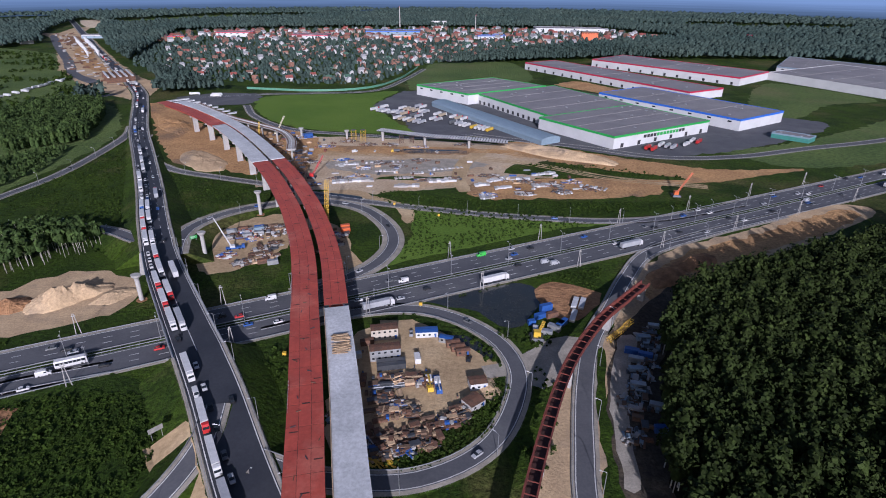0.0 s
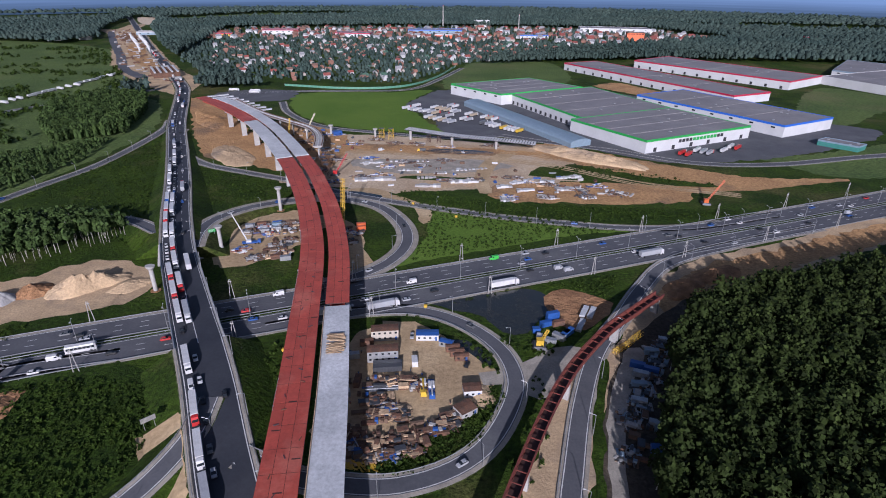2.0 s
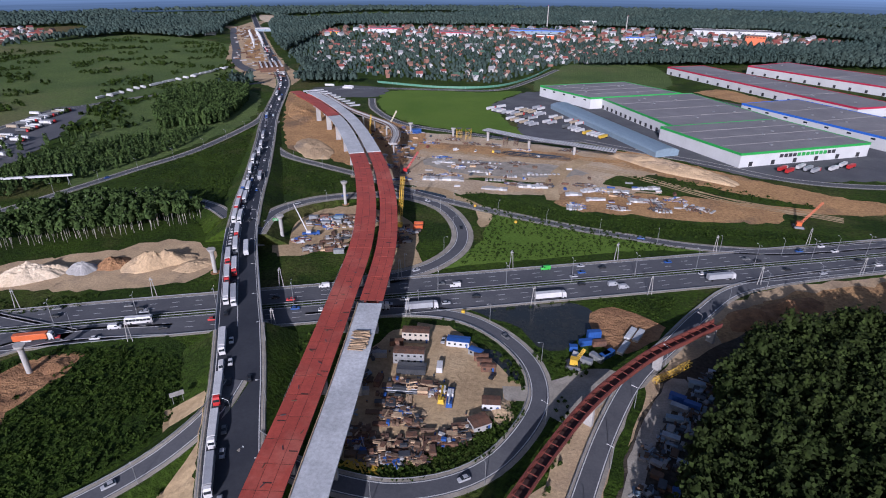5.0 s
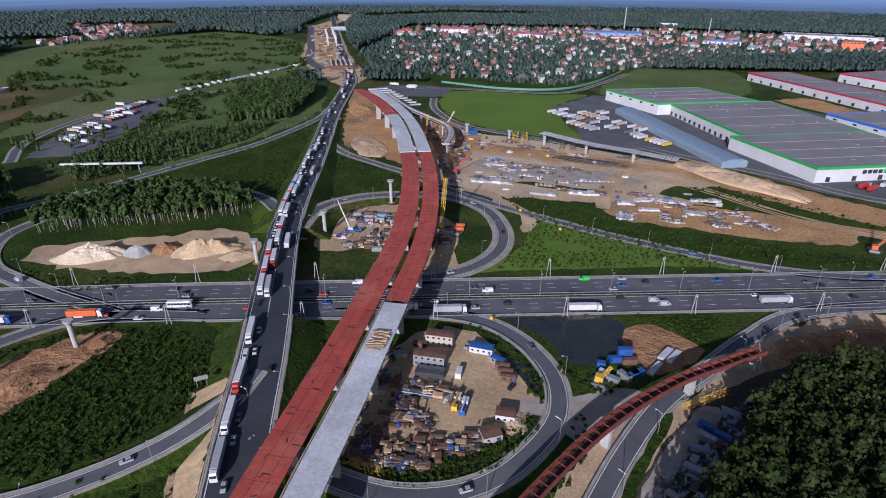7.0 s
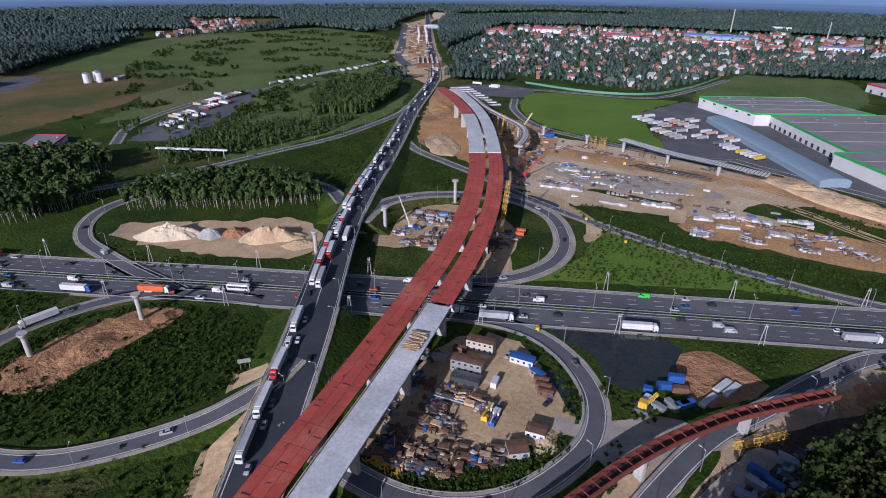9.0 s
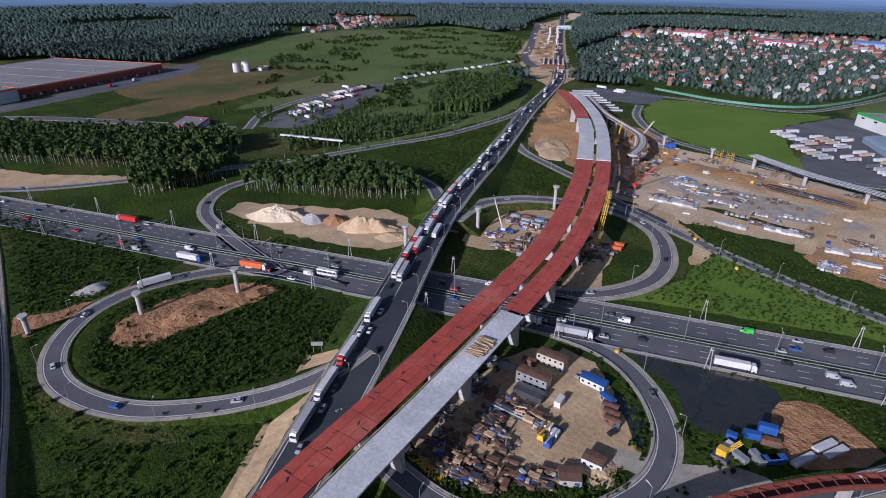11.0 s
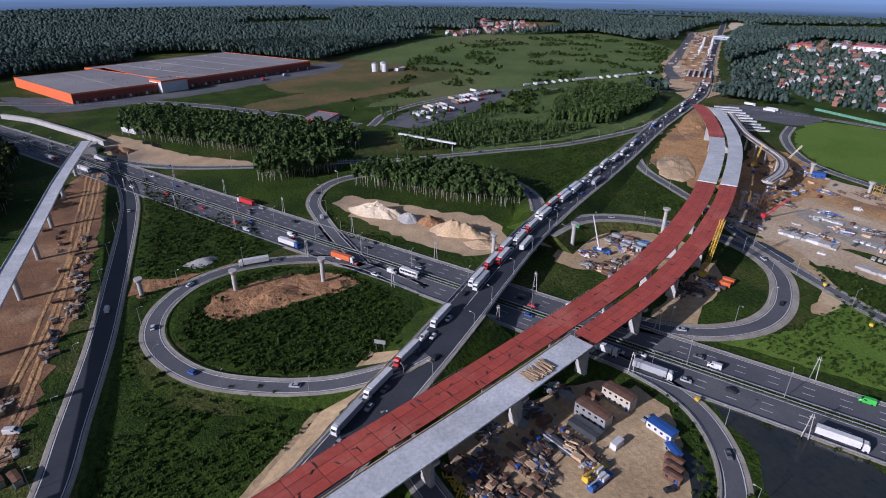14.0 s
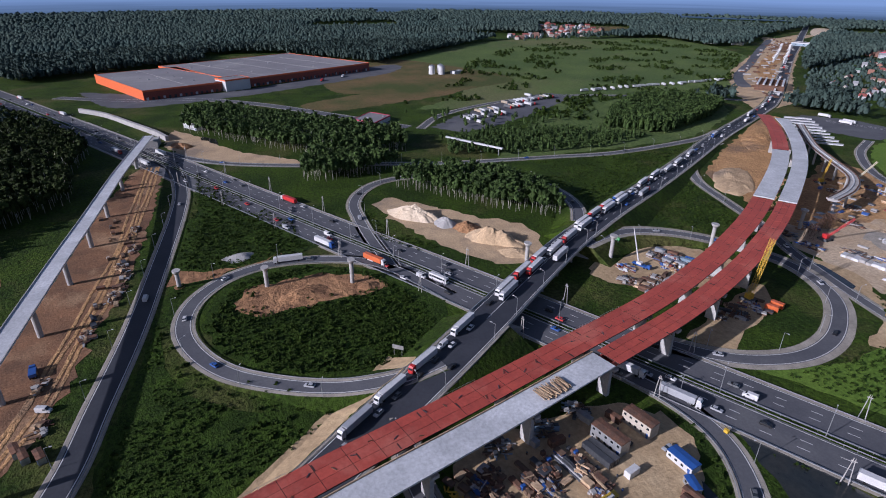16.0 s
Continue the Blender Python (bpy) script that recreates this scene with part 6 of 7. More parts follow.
BROWN = plain("weathered_brown", (0.15, 0.10, 0.07), 0.85)
MIX = [TIMBER, RUST, STEEL, RUST, BROWN, BROWN, CONCRETE]
def pile(x, y, turn, kind, mats, seed, label, group):
    """A neat pile of like pieces on the ground."""
    r = random.Random(seed)
    t = thing("material_pile", label, "stack", group)
    m = Matrix.Translation((x, y, 0.04)) @ Matrix.Rotation(turn + r.uniform(-0.12, 0.12), 4, "Z")
    a = r.choice(mats)
    if kind == 0:
        l, k = r.uniform(2.0, 3.2), 0
        for z in range(r.choice((2, 3))):
            for y0 in (-0.9, -0.3, 0.3, 0.9)[:4 - z]:
                q = r.uniform(-0.3, 0.3)
                part("beam", Shape().box(-l + q, y0 - 0.26, z * 0.5, l + q, y0 + 0.26, z * 0.5 + 0.46, m=m), a, t)
    elif kind == 1:
        for z in range(r.choice((3, 4))):
            q, w = r.uniform(-0.2, 0.2), r.uniform(1.0, 1.3)
            part("panel", Shape().box(-2.0 + q, -w, z * 0.5, 2.0 + q, w, z * 0.5 + 0.38, m=m), r.choice((a, r.choice(mats))), t)
    else:
        for k in range(r.choice((3, 4))):
            q = (r.uniform(-0.4, 0.4), r.uniform(-0.15, 0.15))
            part("crate", Shape().box(-2.4 + k * 1.5 + q[0], -0.8 + q[1], 0, -1.1 + k * 1.5 + q[0], 0.8 + q[1], r.uniform(0.8, 1.9), 0.06, m=m), r.choice(mats), t)


def rows_of_piles(poly, gap, turn, mats, label, group, keep=1.0, seed=0):
    r = random.Random(seed)
    for i, (x, y, _) in enumerate(spots_in(poly, gap, 0.18)):
        if r.random() < keep:
            pile(x, y, turn + r.choice((0, 0, 0, 1.57)), r.choice((0, 0, 1, 1, 2)), mats, seed * 1000 + i, label, group)


rows_of_piles([(-38, 150), (-34, 138), (-14, 142), (0, 150), (10, 160), (6, 170), (-4, 163), (-14, 156), (-26, 153)], 4.5, 0.4, MIX, "pile of timber and rusty steel parts in the yard", "yard piles", 0.97, 1)
rows_of_piles([(-34, 157), (-30, 186), (-14, 186), (-12, 176), (-18, 172), (-16, 158), (-24, 154)], 4.9, TURN, MIX + [STEEL, STEEL, PAINTS["blue"]], "pile of formwork and steel parts in the yard", "yard piles", 0.95, 2)
rows_of_piles([(-118, 304), (-108, 306), (-100, 290), (-96, 276), (-112, 280), (-124, 268), (-118, 288)], 4.6, 0.5, MIX, "pile of timber and steel on the loop site", "loop site piles", 0.85, 3)
rows_of_piles([(-140, 328), (-118, 334), (-100, 330), (-104, 312), (-136, 312)], 5.2, 0.3, MIX + [ZINC, WHITE, PAINTS["blue"]], "pile of building material on the loop site", "loop site piles", 0.8, 4)
rows_of_piles([(-78, 296), (-64, 306), (-62, 326), (-76, 330), (-80, 312)], 4.6, 0.6, MIX, "pile of timber and steel below the viaduct", "loop site piles", 0.85, 5)
rows_of_piles([(66, 146), (74, 190), (88, 218), (98, 226), (92, 206), (80, 176), (74, 146)], 5.4, -0.3, MIX + [GREYBLUE, STEEL], "pile of building material beside the wood", "wood edge piles", 0.7, 6)
rows_of_piles([(-320, 14), (-316, 26), (-284, 38), (-214, 38), (-160, 24), (-158, 16), (-230, 26), (-290, 22)], 9.5, 0.15, MIX, "pile of planks and panels below the flyover", "flyover piles", 0.7, 7)
rows_of_piles([(-110, 410), (-104, 474), (-60, 480), (0, 486), (40, 470), (96, 440), (110, 400), (60, 394), (10, 420), (-50, 410)], 16.0, 0.15, MIX + [WHITE, WHITE, CONCRETE, PAINTS["blue"], ZINC], "pile of building material on the construction site", "construction site piles", 0.8, 8)
rows_of_piles([(-200, 540), (-140, 470), (-120, 480), (-110, 530), (-150, 566), (-190, 570)], 12.0, 0.15, MIX + [PAINTS["blue"], ZINC, RUST_RED], "pile of building material beside the viaduct", "construction site piles", 0.85, 9)
heap_of_pieces("yellow_panel_stack", "stack of yellow formwork panels", -22, 138, 5.5, 2.0, 30, beam_piece, [YELLOW], 77)
heap_of_pieces("yellow_panel_stack", "stack of yellow formwork panels", -29, 136, 2.5, 1.5, 12, beam_piece, [YELLOW], 78)


def slab_stack(x, y, turn, n):
    t = thing("slab_stack", "stack of pale concrete slabs", "slab stack", "slab stacks")
    t.matrix_world = Matrix.Translation((x, y, 0)) @ Matrix.Rotation(turn, 4, "Z")
    for k in range(n):
        part("slab", Shape().box(-1.3, -5 + 0.0, k * 0.5 + 0.08, 1.3, 5, k * 0.5 + 0.5), DECK if k == n - 1 else CONCRETE, t)


def clutter(x, y, rx, ry, turn, n, mats, seed, label, group, top=1.7, long=2.6):
    """A dense jumble of beams, boards and boxes; the pieces of one material lie in one part."""
    r = random.Random(seed)
    t = thing("scrap_heap", label, "scrap heap", group)
    for k, material in enumerate(mats):
        s = Shape()
        base = turn + r.uniform(-0.25, 0.25)
        for _ in range(n):
            a, q = r.uniform(0, 6.28), math.sqrt(r.random())
            l, w, h = r.uniform(0.5, long), r.uniform(0.12, 0.5), r.uniform(0.12, 0.5)
            if r.random() < 0.18:
                l, w, h = r.uniform(0.6, 1.3), r.uniform(0.5, 0.9), r.uniform(0.5, 1.3)
            m = Matrix.Translation((x + rx * q * math.cos(a), y + ry * q * math.sin(a), (1 - q * q) * r.uniform(0, 1) * top + 0.03)) @ Matrix.Rotation(base + r.choice((0, 0, 0, 1.57)) + r.uniform(-0.3, 0.3), 4, "Z") @ Matrix.Rotation(r.uniform(-0.08, 0.08), 4, "Y")
            s.box(-l, -w, 0, l, w, h, m=m)
        tagged(part(("timber", "steel_scrap", "planking", "crating")[k % 4], s, material, t), kind="stuff")


DULL = [BROWN, RUST, TIMBER, STEEL]
for k, (x, y) in enumerate(((-27, 147), (-21, 149), (-14, 151), (-7, 153), (-1, 157), (4, 161), (7, 166), (-22, 142), (-15, 144), (-7, 147), (-30, 153), (-23, 163), (-19, 167), (-14, 163), (-22, 182), (-14, 183), (-9, 180), (-24, 171))):
    clutter(x, y, 4.2, 3.2, 0.3, 15, DULL if k % 4 else [BROWN, RUST, CONCRETE, PAINTS["blue"]], 300 + k, "jumble of weathered timber and rusty steel in the yard", "yard scrap", 2.0)
for k, (x, y) in enumerate(((-128, 322), (-118, 327), (-108, 331), (-122, 313), (-135, 316), (-112, 296), (-104, 287), (-118, 281), (-99, 331), (-72, 320), (-70, 308), (-74, 298), (-130, 290), (-106, 306))):
    clutter(x, y, 5.0, 4.0, 0.5, 13, [BROWN, RUST, CONCRETE, STEEL] if k % 3 else [TIMBER, RUST_RED, WHITE, PAINTS["blue"]], 340 + k, "jumble of building material on the loop site", "loop site scrap", 1.8)
for k, (x, y) in enumerate(((-40, 160), (-42, 180), (-45, 196), (70, 170), (76, 179), (84, 196), (67, 152), (90, 208), (95, 218), (80, 188))):
    clutter(x, y, 4.5, 5.0, 1.2, 11, [STEEL, BROWN, GREYBLUE, CONCRETE], 380 + k, "jumble of stored material beside the works", "works scrap", 1.6)
for k, (x, y) in enumerate(((-205, 30), (-213, 34), (-228, 35), (-240, 32), (-112, 14), (-170, 22), (-262, 36), (-292, 36), (-140, 10))):
    clutter(x, y, 6.0, 2.6, 0.1, 9, [BROWN, TIMBER, CONCRETE, RUST], 420 + k, "planks and panels below the flyover", "flyover scrap", 1.0)
for k, (x, y) in enumerate(((-130, 440), (-122, 470), (-140, 500), (-118, 520), (-100, 538), (-80, 528), (-152, 550), (-166, 520), (-60, 528), (-30, 522), (10, 530), (-90, 428), (-75, 434), (-20, 427), (0, 430), (40, 430), (60, 426), (80, 417), (95, 427), (108, 412), (30, 440), (-95, 477), (-60, 470), (-28, 480), (-75, 456), (-45, 462), (55, 400), (28, 396), (84, 404), (-128, 415), (-108, 412))):
    clutter(x, y, 8.0, 4.0, 0.12, 11, [CONCRETE, BROWN, RUST, STEEL] if k % 3 else [DECK, BROWN, PAINTS["blue"], TIMBER], 460 + k, "slabs, beams and boxes on the construction site", "construction site scrap", 2.2, 4.2)


def wheel_tracks(points, n, spread, material, label):
    """Narrow churned tracks left side by side by lorries."""
    base = spline([(x, y, 0.0) for x, y in points], 4.0)
    s = Shape()
    for k in range(n):
        off = (k - (n - 1) / 2) * spread / max(1, n - 1)
        path = [(p + r * (off + 2.2 * noise.noise(p * 0.02 + Vector((k * 7, 0, 0))) + 0.5 * noise.noise(p * 0.2 + Vector((0, k * 5, 0)))), r) for p, r in base]
        s.sweep(path, [(-0.8, 0.17), (-0.5, 0.22), (0.5, 0.22), (0.8, 0.17)][::-1])
    tagged(part("wheel_tracks", s, material), label, "tracks", kind="stuff")


wheel_tracks([(-430, 44), (-320, 36), (-240, 28), (-170, 18), (-110, 6), (-70, -12)], 4, 9, DIRT, "pale churned wheel tracks in the earth")
wheel_tracks([(-118, 500), (-60, 494), (0, 492), (60, 478), (130, 440), (200, 420)], 4, 9, YARD, "pale wheel tracks across the construction site")
wheel_tracks([(-60, 508), (0, 505), (36, 510), (90, 490), (150, 462), (220, 450)], 3, 8, DIRT, "brown wheel tracks across the construction site")

for x, y in ((63, 243), (66.5, 242.5), (60, 231)):
    slab_stack(x, y, -0.35, 3)


def block_row(x0, y0, x1, y1, n, size, label):
    d = Vector((x1 - x0, y1 - y0, 0))
    a = math.atan2(d.y, d.x)
    for k in range(n):
        p = Vector((x0, y0, 0)) + d * ((k + 0.5) / n)
        t = thing("precast_block", label, "concrete block", "precast blocks")
        t.matrix_world = Matrix.Translation((p.x, p.y, 0)) @ Matrix.Rotation(a + pick.uniform(-0.08, 0.08), 4, "Z")
        w, l, h = size[0] * pick.uniform(0.8, 1.3), size[1] * pick.uniform(0.7, 1.4), size[2] * pick.uniform(0.45, 0.85)
        part("block", Shape().box(-w / 2, -l / 2, 0, w / 2, l / 2, h, 0.08), pick.choice((CONCRETE, CONCRETE, WHITE, DECK)), t)


for x0, y0, x1, y1, n, size in ((-44, 412, -25, 413, 7, (2.2, 3.4, 2.4)), (-18, 423, 4, 428, 7, (2.6, 4, 2.6)), (18, 416, 30, 419, 4, (2.4, 4, 2.4)), (29, 426, 46, 436, 6, (2.2, 4, 2.4)), (34, 411, 47, 414, 5, (2.2, 3, 2)), (52, 433, 63, 432, 4, (2.4, 4, 2.4)), (68, 444, 86, 449, 6, (2.4, 3.4, 2.2)), (63, 416, 81, 420, 7, (2.2, 4, 2.4)), (21, 390, 32, 392, 6, (1.2, 5, 1.6)),
                                (52, 398, 61, 399, 5, (1.2, 5, 1.6)), (80, 403, 92, 403, 5, (1.4, 5, 1.6)), (-100, 463, -80, 467, 9, (1.6, 2.4, 1.8)), (-64, 448, -44, 450, 6, (2.0, 3, 1.6)), (-34, 444, -23, 446, 5, (1.4, 5, 1.4)), (-94, 419, -62, 426, 10, (2.6, 4.5, 2.4)), (-46, 430, -30, 434, 5, (2, 3, 1.6)), (100, 420, 120, 410, 6, (1.4, 5, 1.5)), (-76, 470, -40, 476, 8, (1.6, 2.6, 1.4)), (-20, 452, 10, 462, 9, (1.8, 2.6, 1.4))):
    block_row(x0, y0, x1, y1, n, (size[0] * 1.25, size[1] * 1.15, size[2]), "pale precast concrete block on the construction site")


def lattice(t, a, b, w, material, name="lattice"):
    """A square lattice boom or tower between two points."""
    a, b = Vector(a), Vector(b)
    q = (b - a).to_track_quat("Z", "Y")
    n = max(3, int((b - a).length / (w * 1.3)))
    s = Shape()
    corners = [q @ Vector((x * w / 2, y * w / 2, 0)) for x, y in ((-1, -1), (1, -1), (1, 1), (-1, 1))]
    for c in corners:
        s.tube(a + c, b + c, 0.11, k=4)
    for k in range(n):
        p0, p1 = a.lerp(b, k / n), a.lerp(b, (k + 1) / n)
        for i in range(4):
            s.tube(p0 + corners[i], p1 + corners[(i + 1) % 4], 0.07, k=4)
            s.tube(p0 + corners[i], p0 + corners[(i + 1) % 4], 0.07, k=4)
    return part(name, s, material, t)


def tower_crane(x, y, h, jib, turn, material, label):
    t = thing("crane", label, "crane", "cranes")
    part("base", Shape().box(x - 3, y - 3, 0, x + 3, y + 3, 1.4, 0.4), STEEL, t)
    lattice(t, (x, y, 1.4), (x + jib * math.cos(turn), y + jib * math.sin(turn), h), 1.8 if h > 30 else 0.95, material, "boom")
    part("cab", Shape().box(x - 1.6, y - 1.4, 1.4, x + 1.6, y + 1.4, 4.0), material, t)
    for s in (-1, 1):
        part("track", Shape().box(x - 3.4, y + s * 2.2 - 0.5, 0, x + 3.4, y + s * 2.2 + 0.5, 1.1), BLACK, t)


tower_crane(-78, 324, 34, 4, 1.2, YELLOW, "yellow lattice crane beside the viaduct")
tower_crane(-112, 430, 16, 12, 0.8, PAINTS["red"], "red crawler crane on the site")
tower_crane(-178, 560, 18, 10, 0.6, PAINTS["cream"], "pale crawler crane beside the viaduct")
tower_crane(-186, 530, 20, 3, 1.0, YELLOW, "yellow crane beside the viaduct")
tower_crane(168, 400, 16, 14, 0.5, PAINTS["orange"], "orange crane beside the motorway")
tower_crane(40, 213, 6, 6, 0.9, YELLOW, "yellow crane beside the containers")


def mobile_crane(x, y, turn, boom_end, colour, label):
    t = thing("mobile_crane", label, "crane truck", "crane trucks")
    m = Matrix.Translation((x, y, 0)) @ Matrix.Rotation(turn, 4, "Z")
    part("chassis", Shape().box(-5, -1.25, 0.7, 4, 1.25, 1.5, m=m), PAINTS[colour], t)
    part("cab", Shape().box(4, -1.2, 0.7, 6, 1.2, 2.7, 0.15, m=m), PAINTS[colour], t)
    part("turret", Shape().box(-2.5, -1.2, 1.5, 0.5, 1.2, 2.8, m=m), PAINTS["white"], t)
    part("boom", Shape().tube(m @ Vector((-2, 0, 2.9)), m @ Vector(boom_end), 0.45, 0.25, 6), PAINTS["white"] if colour == "blue" else YELLOW, t)
    for q in (-4, -2.6, 2.6, 4.6):
        for s in (-1, 1):
            part("wheel", Shape().tube(m @ Vector((q, s * 1.25, 0.55)), m @ Vector((q, s * 0.85, 0.55)), 0.55, k=10), BLACK, t)


mobile_crane(-7.5, 180, -1.4, (7, 0, 3.6), "yellow", "yellow truck crane parked in the yard")
mobile_crane(-4, 179, -1.4, (7, 0, 3.6), "blue", "blue truck crane with a white boom in the yard")
mobile_crane(-128, 299, 0.3, (-9, 2, 20), "blue", "blue truck crane with a raised boom")


def scaffold(x, y, w, h, material, label):
    t = thing("scaffold_tower", label, "scaffold", "scaffold towers")
    lattice(t, (x, y, -0.1), (x, y, h), w, material, "frame")
    part("platform", Shape().box(x - w / 2, y - w / 2, h, x + w / 2, y + w / 2, h + 0.2), STEEL, t)


for x, y in ((-131, 463), (-127, 456), (-122, 446), (-120, 430), (-116, 420), (-124, 438)):
    scaffold(x, y, 4, 12, RUST, "rust-red lattice scaffold tower below the new ramp")
for x, y in ((-96, 541), (-87, 542)):
    scaffold(x, y, 4.5, 11, YELLOW, "yellow lattice support tower")
for x, y in ((-49, 535), (-39, 535)):
    scaffold(x, y, 3.5, 8, RUST, "rust-red lattice support tower")
for x, y, h in ((72, 211, 2.2), (77, 216, 2.4), (82, 222, 2.2)):
    t = thing("lattice_section", "yellow lattice section lying beside the slip road", "lattice", "yellow lattice sections")
    lattice(t, (x, y, 1.0), (x + 5, y + 5, 1.4), 1.8, YELLOW)


def north_bridge():
    t = thing("steel_bridge", "unfinished bridge of pale ribbed girders on concrete piers", "bridge")
    path = spline([(-72, 548, 9), (-25, 528, 9), (16, 520, 8.6), (52, 514, 7.5)], 4)
    for o in (-3, 3):
        part("girder", Shape().sweep(path, [(o - 0.5, 1.2), (o + 0.5, 1.2), (o + 0.5, 0), (o - 0.5, 0)]), STEEL, t)
    for s in np.arange(1, lengths(path)[-1] - 1, 2.6):
        p, h = along(path, s)
        part("cross_slab", Shape().box(-0.9, -5, 1.2, 0.9, 5, 1.5, m=Matrix.Translation(p) @ Matrix.Rotation(h, 4, "Z")), DECK, t)
    for x, y in ((-68, 544), (-26, 530), (16, 521)):
        part("pier", Shape().tube((x, y, -0.2), (x, y, 9), 1.2, 1.5, 10), CONCRETE, t)


north_bridge()


def curved_ramp():
    t = thing("curved_ramp", "curved unfinished ramp girder on rusty falsework", "bridge")
    path = spline([(-138, 470, 12), (-146, 500, 12.5), (-163, 528, 13), (-195, 552, 13.5), (-232, 580, 14), (-290, 640, 14)], 4)
    part("deck", Shape().sweep(path, [(-4.2, 0), (4.2, 0), (4.2, -0.4), (2.4, -1.8), (-2.4, -1.8), (-4.2, -0.4)]), CONCRETE, t, "weathered concrete and steel deck")
    for o in (-3.2, 0, 3.2):
        part("rib", Shape().sweep(path, [(o - 0.3, 0.6), (o + 0.3, 0.6), (o + 0.3, 0), (o - 0.3, 0)]), RUST if o else WHITE, t)
    for s in np.arange(6, lengths(path)[-1], 22):
        p, h = along(path, s)
        part("pier", Shape().tube((p.x, p.y, -0.2), (p.x, p.y, p.z - 1.8), 0.9, k=8), CONCRETE, t)


curved_ramp()
for k in range(9):
    t = thing("girder_beam", "long pale concrete beam lying at the end of the viaduct", "beam", "stored beams")
    x, y = -262 - 11 * k, 646 + 9.5 * k
    m = Matrix.Translation((x, y, 0.1)) @ Matrix.Rotation(0.75, 4, "Z")
    part("beam", Shape().loft([[m @ Vector((q, o, z)) for o, z in ((-0.8, 0), (0.8, 0), (0.4, 0.8), (1.3, 1.6), (-1.3, 1.6), (-0.4, 0.8))] for q in (-14, 14)]), DECK, t)
    part("bearer", Shape().box(-10, -1.4, -0.1, -9.4, 1.4, 0.04, m=m), TIMBER, t)

def corridor_works():
    """The far motorway works: slabs, girders and machines too far off to tell apart."""
    for k, material in enumerate((CONCRETE, RUST)):
        s = Shape()
        for x, y, _ in spots_in([(-420, 770), (-490, 885), (-600, 1030), (-750, 1240), (-985, 1570), (-1040, 1540), (-900, 1340), (-640, 960), (-530, 845)], 30, 0.6):
            a = rng.uniform(1.5, 6)
            s.box(-a, -1.2, -0.1, a, 1.5, rng.uniform(0.8, 3), m=Matrix.Translation((x, y, 0)) @ Matrix.Rotation(rng.choice((0.95, 2.52)) + rng.uniform(-0.15, 0.15), 4, "Z"))
        tagged(part("works_material", s, material), "slabs and girders on the distant motorway works", "building material", kind="stuff")


corridor_works()
patch("works_track", [(-520, 850), (-600, 925), (-700, 1070), (-860, 1290), (-1000, 1490), (-1010, 1480), (-872, 1280), (-716, 1064), (-620, 925), (-535, 838)], 0.09, ASPHALT, "grey haul track through the motorway works", 1.0)
patch("works_floor", [(-560, 965), (-640, 1050), (-720, 1170), (-770, 1250), (-800, 1250), (-740, 1140), (-660, 1030), (-590, 950)], 0.10, DIRT, "brown excavated strip of the motorway works", 2.0)
patch("works_floor", [(-800, 1290), (-860, 1370), (-930, 1470), (-960, 1470), (-890, 1350), (-825, 1275)], 0.10, RUTTED, "brown excavated strip of the motorway works", 2.0)
patch("far_excavation", [(-1240, 1985), (-1167, 2000), (-1080, 1880), (-992, 1770), (-1037, 1712), (-1120, 1800)], 0.08, PALE_SAND, "pale far excavation between the woods")
patch("far_field", [(-1121, 1962), (-892, 2263), (-560, 2330), (-540, 2180), (-798, 2060), (-1005, 1826)], 0.07, FIELD, "pale green far field")
patch("far_field", [(-1560, 1300), (-1480, 1400), (-1340, 1310), (-1300, 1215), (-1420, 1230)], 0.07, HEATH, "pale stubble field beside a hamlet")
patch("far_field", [(760, 1900), (1150, 1790), (1180, 1830), (800, 1960)], 0.07, FIELD, "pale far field between woods")


def works_bridge():
    t = thing("works_bridge", "row of pale bridge girders on piers across the motorway works", "bridge")
    m = Matrix.Translation((-512, 868, 0)) @ Matrix.Rotation(2.19, 4, "Z")
    for o in (-22, -14, -6, 2, 10):
        part("girder", Shape().box(-34, o - 1.3, 8.0, 34, o + 1.3, 9.6, m=m), DECK, t)
    for q in (-30, -10, 10, 30):
        part("pier", Shape().box(q - 1, -25, -0.2, q + 1, 13, 8.0, 0.1, m), RUST, t, "rusty falsework pier")


works_bridge()
PILLARS = spline([(-690, 1120, 0), (-760, 1222, 0), (-860, 1360, 0)], 8)
for q in np.arange(4, lengths(PILLARS)[-1], 26):
    for o in (-9, 9):
        p, h = along(PILLARS, q, o)
        t = thing("bridge_pier", "pale concrete pier standing in the motorway works", "pier", "far works piers")
        part("column", Shape().tube((p.x, p.y, -0.2), (p.x, p.y, 9), 1.3, k=8), DECK, t)
        part("pier_head", Shape().box(p.x - 3, p.y - 1.4, 9, p.x + 3, p.y + 1.4, 10.4), DECK, t)
STALLS = spline([(-584, 591, 0), (-586, 658, 0), (-581, 727, 0), (-580, 798, 0), (-581, 861, 0)], 5)
s = 4.0
while s < lengths(STALLS)[-1] - 4:
    p, h = along(STALLS, s, pick.uniform(-2, 2))
    put(("box", "white", "white"), p, h + pick.choice((0, 1.2)))
    s += pick.uniform(9, 18)

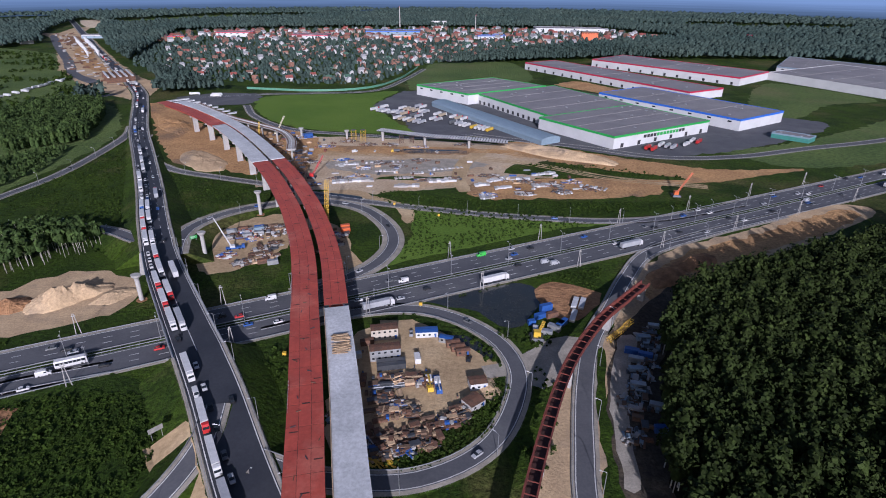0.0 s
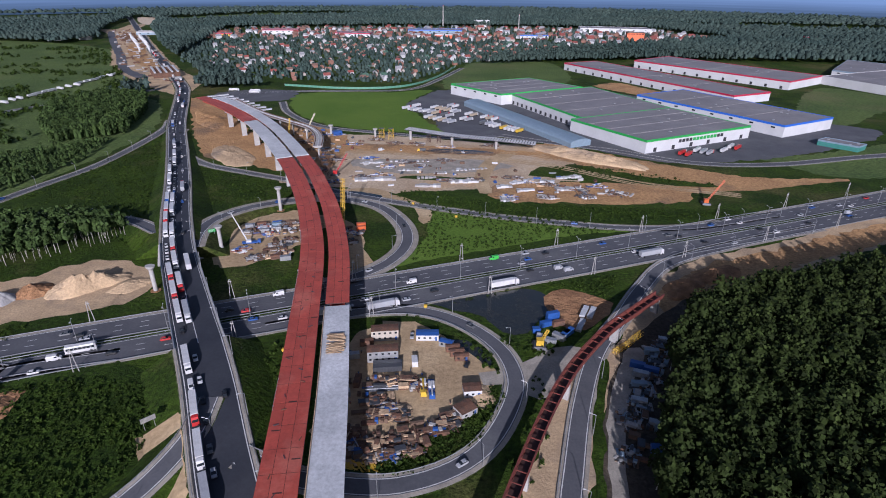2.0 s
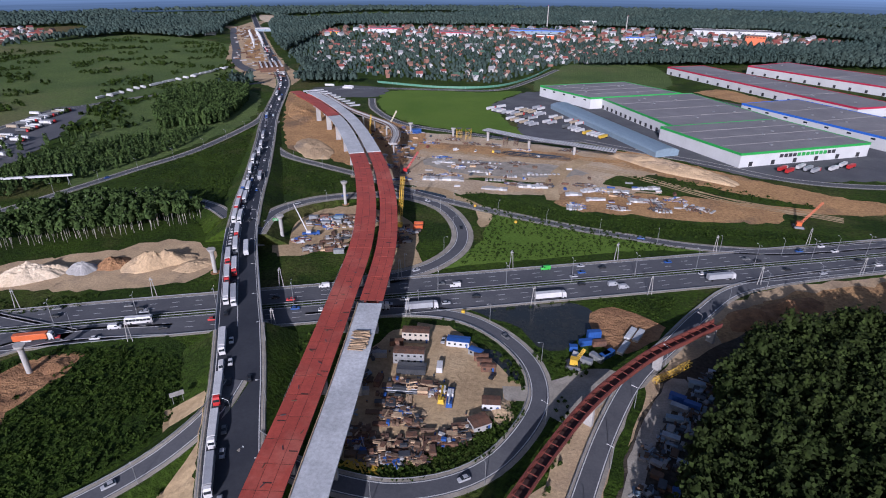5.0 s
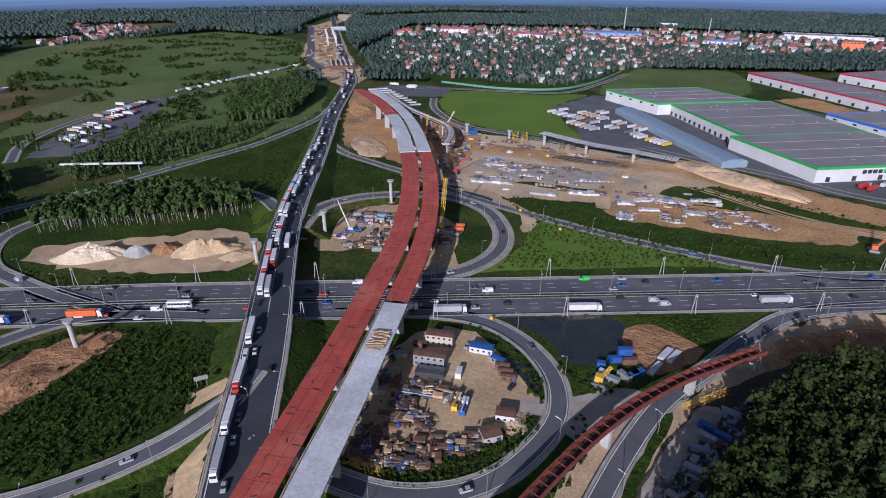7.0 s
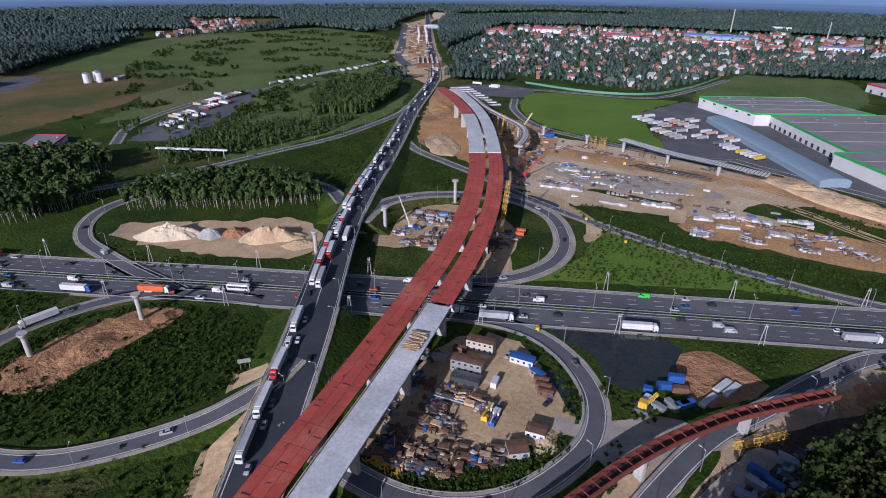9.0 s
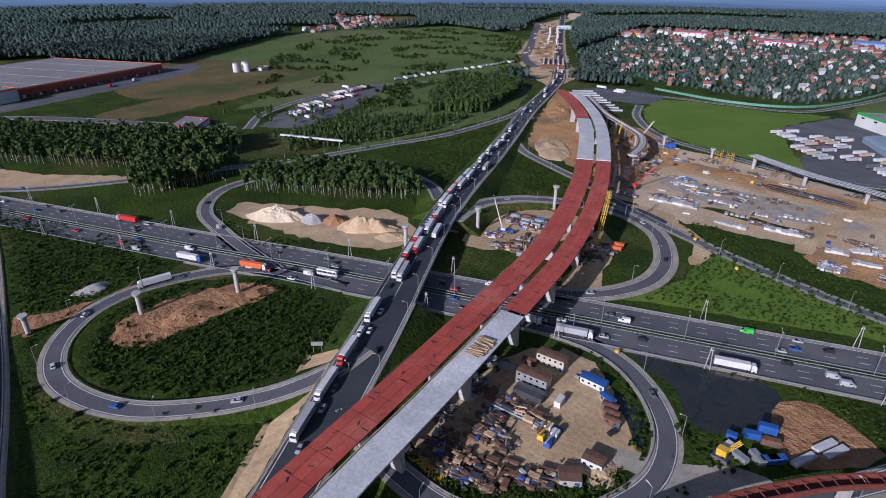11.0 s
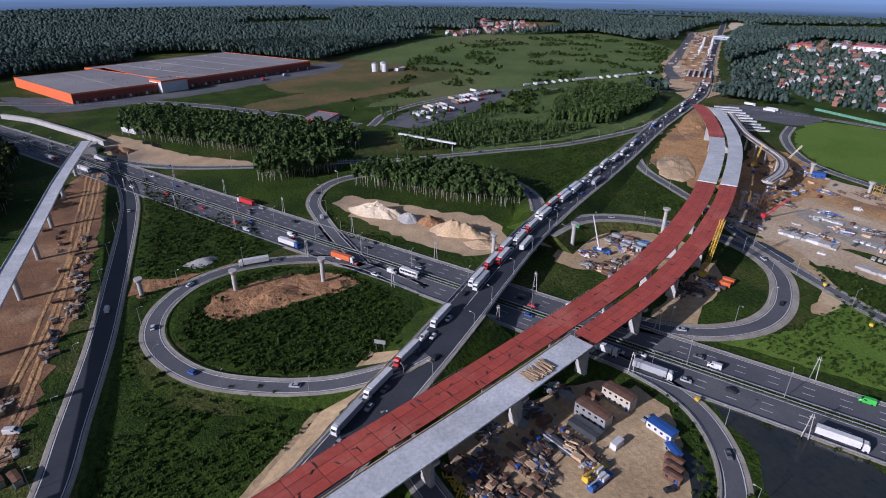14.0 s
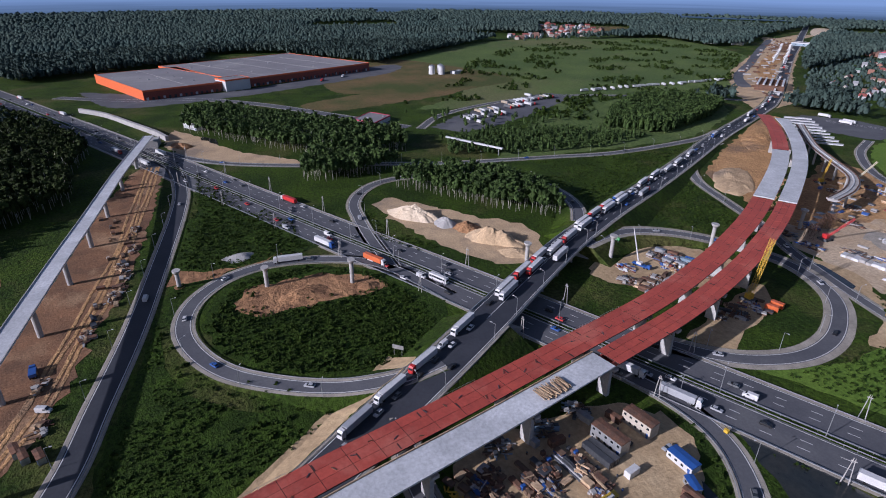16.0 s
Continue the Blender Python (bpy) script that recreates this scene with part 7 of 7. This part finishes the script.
for i, (x, y) in enumerate(((-35, 186), (-34, 168), (-14, 190), (-9, 188), (4, 172), (-38, 160), (-31, 204), (-37, 200))):
    t = thing("barrel", "steel drum standing on the yard ground", "barrel", "yard barrels")
    part("drum", Shape().tube((x, y, 0), (x, y, 0.95), 0.32, k=12), (PAINTS["blue"], RUST, STEEL)[i % 3], t)
    part("rim", Shape().tube((x, y, 0.9), (x, y, 1.0), 0.35, k=12), STEEL, t)
for k in range(5):
    t = thing("pipe_stack", "long white steel pipe lying in the yard", "pipe", "yard pipes")
    part("pipe", Shape().tube((-30, 175.2 + 0.75 * k, 0.4), (-17, 177.6 + 0.75 * k, 0.4), 0.36, k=10), WHITE if k % 2 else STEEL, t)
for k in range(26):
    p, h = along(VIADUCT, 60 + k * 7.0, pick.uniform(-11, -1.5))
    t = thing("deck_litter", "short steel profile lying on the red deck", "steel profile", "deck clutter")
    part("profile", Shape().box(-0.9, -0.12, 0.07, 0.9, 0.12, 0.3, m=Matrix.Translation(p) @ Matrix.Rotation(h + pick.uniform(0, 3), 4, "Z")), STEEL if k % 2 else RUST, t)
for s in (60, 130, 196, 212, 260):
    t = thing("edge_guard", "temporary grey edge guard on the viaduct deck", "guard rail", "deck edge guards")
    for k in range(9):
        p, h = along(VIADUCT, s + k * 2.0, -12.1)
        part("post", Shape().tube(p + Vector((0, 0, 0.05)), p + Vector((0, 0, 1.15)), 0.05, k=5), ZINC, t)
    a, b2 = along(VIADUCT, s, -12.1)[0], along(VIADUCT, s + 16, -12.1)[0]
    part("rail", Shape().tube(a + Vector((0, 0, 1.1)), b2 + Vector((0, 0, 1.1)), 0.05, k=5), ZINC, t)

# heaps
mound("sand_mound", -246, 207, 21, 9, 9, 0.66, PALE_SAND, "pale sand heap in the storage yard", 1.1, 2)
mound("sand_mound", -226, 222, 9, 7, 5, 0.5, CONCRETE, "grey gravel heap in the storage yard", 1.0, 3)
mound("sand_mound", -192, 240, 19, 10, 9, 0.7, SAND, "uneven yellow sand heap in the storage yard", 0.8, 4)
mound("sand_mound", -214, 232, 11, 8, 4.5, 0.6, CLAY, "reddish gravel heap in the storage yard", 0.9, 5)
mound("sand_mound", -170, 244, 12, 7, 2.6, 0.9, SAND, "low yellow sand heap beside the overpass", 0.8, 6)
mound("clay_mound", -170, 120, 9, 14, 2.6, 0.2, CLAY, "heap of turned orange clay", 0.8, 7)
mound("clay_mound", -166, 152, 5, 6, 2.2, 0.2, CLAY, "heap of turned orange clay", 0.8, 8)
mound("clay_mound", -227, 92, 6, 9, 2.0, 0.2, CONCRETE, "pale rubble heap beside the ramp", 0.8, 9)
mound("sand_mound", 16, 178, 5, 7, 1.8, 0.3, SAND, "small sand heap in the yard", 0.9, 10)
mound("sand_mound", -16, 166, 6, 5, 1.6, 0.3, SAND, "small sand heap among stacks", 0.9, 11)
mound("earth_bank", 96, 506, 56, 14, 6.5, -0.56, SAND, "long graded sand embankment below the warehouse", 0.55, 12)
mound("earth_bank", -216, 470, 40, 16, 3, -0.9, SAND, "orange earth bank below the viaduct", 0.6, 13)
mound("earth_bank", -300, 600, 50, 16, 3, -0.95, DIRT, "orange earth bank below the viaduct", 0.6, 14)
mound("clay_mound", 118, 272, 14, 8, 5, 0.7, CLAY, "dark orange earth heap at the edge of the wood", 0.7, 15)
mound("clay_mound", 140, 290, 18, 8, 4, 0.6, CLAY, "dark orange earth heap at the edge of the wood", 0.7, 16)
mound("clay_mound", -490, 66, 14, 8, 4, 0.4, CLAY, "brown earth heap at the end of the flyover", 0.7, 17)


def fence(points, h, material, label):
    t = thing("fence", label, "fence")
    path = spline([(x, y, 0) for x, y in points], 3.0)
    part("panel", Shape().sweep(path, [(-0.08, 0.1), (0.08, 0.1), (0.08, h), (-0.08, h)]), material, t)
    for p, _ in path[::2]:
        part("post", Shape().box(p.x - 0.12, p.y - 0.12, -0.2, p.x + 0.12, p.y + 0.12, h + 0.15), ZINC, t)


fence([(-290, 806), (-190, 794), (-120, 822), (-84, 900), (-62, 1020)], 3.0, plain("green_sheet", (0.090, 0.240, 0.160)), "long pale green noise barrier by the village")


def retaining_wall():
    t = thing("retaining_wall", "pale concrete retaining wall at the flyover's end", "wall")
    path = spline([(-516, 54, 0), (-547, 42, 0), (-600, 16, 0), (-653, -11, 0), (-690, -40, 0)], 6)
    part("wall", Shape().sweep(path, [(-1.5, -0.1), (1.5, -0.1), (1.5, 4.6), (-1.5, 4.6)][::-1]), CONCRETE, t)
    part("coping", Shape().sweep(path, [(-1.7, 4.6), (1.7, 4.6), (1.7, 4.8), (-1.7, 4.8)][::-1]), CONCRETE, t)


retaining_wall()
cabin(-560, 80, 0.5, 24, 10, 5, WHITE, WHITE, "low white hut beside the motorway", 6)
put(("tipper", "blue", "blue"), Vector((-149, 6, 0.06)), 3.3)
put(("tipper", "yellow", "grey"), Vector((-52, 505, 0.06)), 3.3)
for x, y, key in ((9, 196, ("car", "black")), (-17, 214, ("car", "silver")), (-25, 203, ("car", "black")), (-122, 14, ("van", "white")), (-89, 503, ("van", "white")), (-71, 505, ("car", "white")), (-14, 506, ("car", "white")), (-110, 318, ("van", "white")), (-104, 322, ("car", "white"))):
    put(key, Vector((x, y, 0.07)), pick.uniform(0, 6.28))
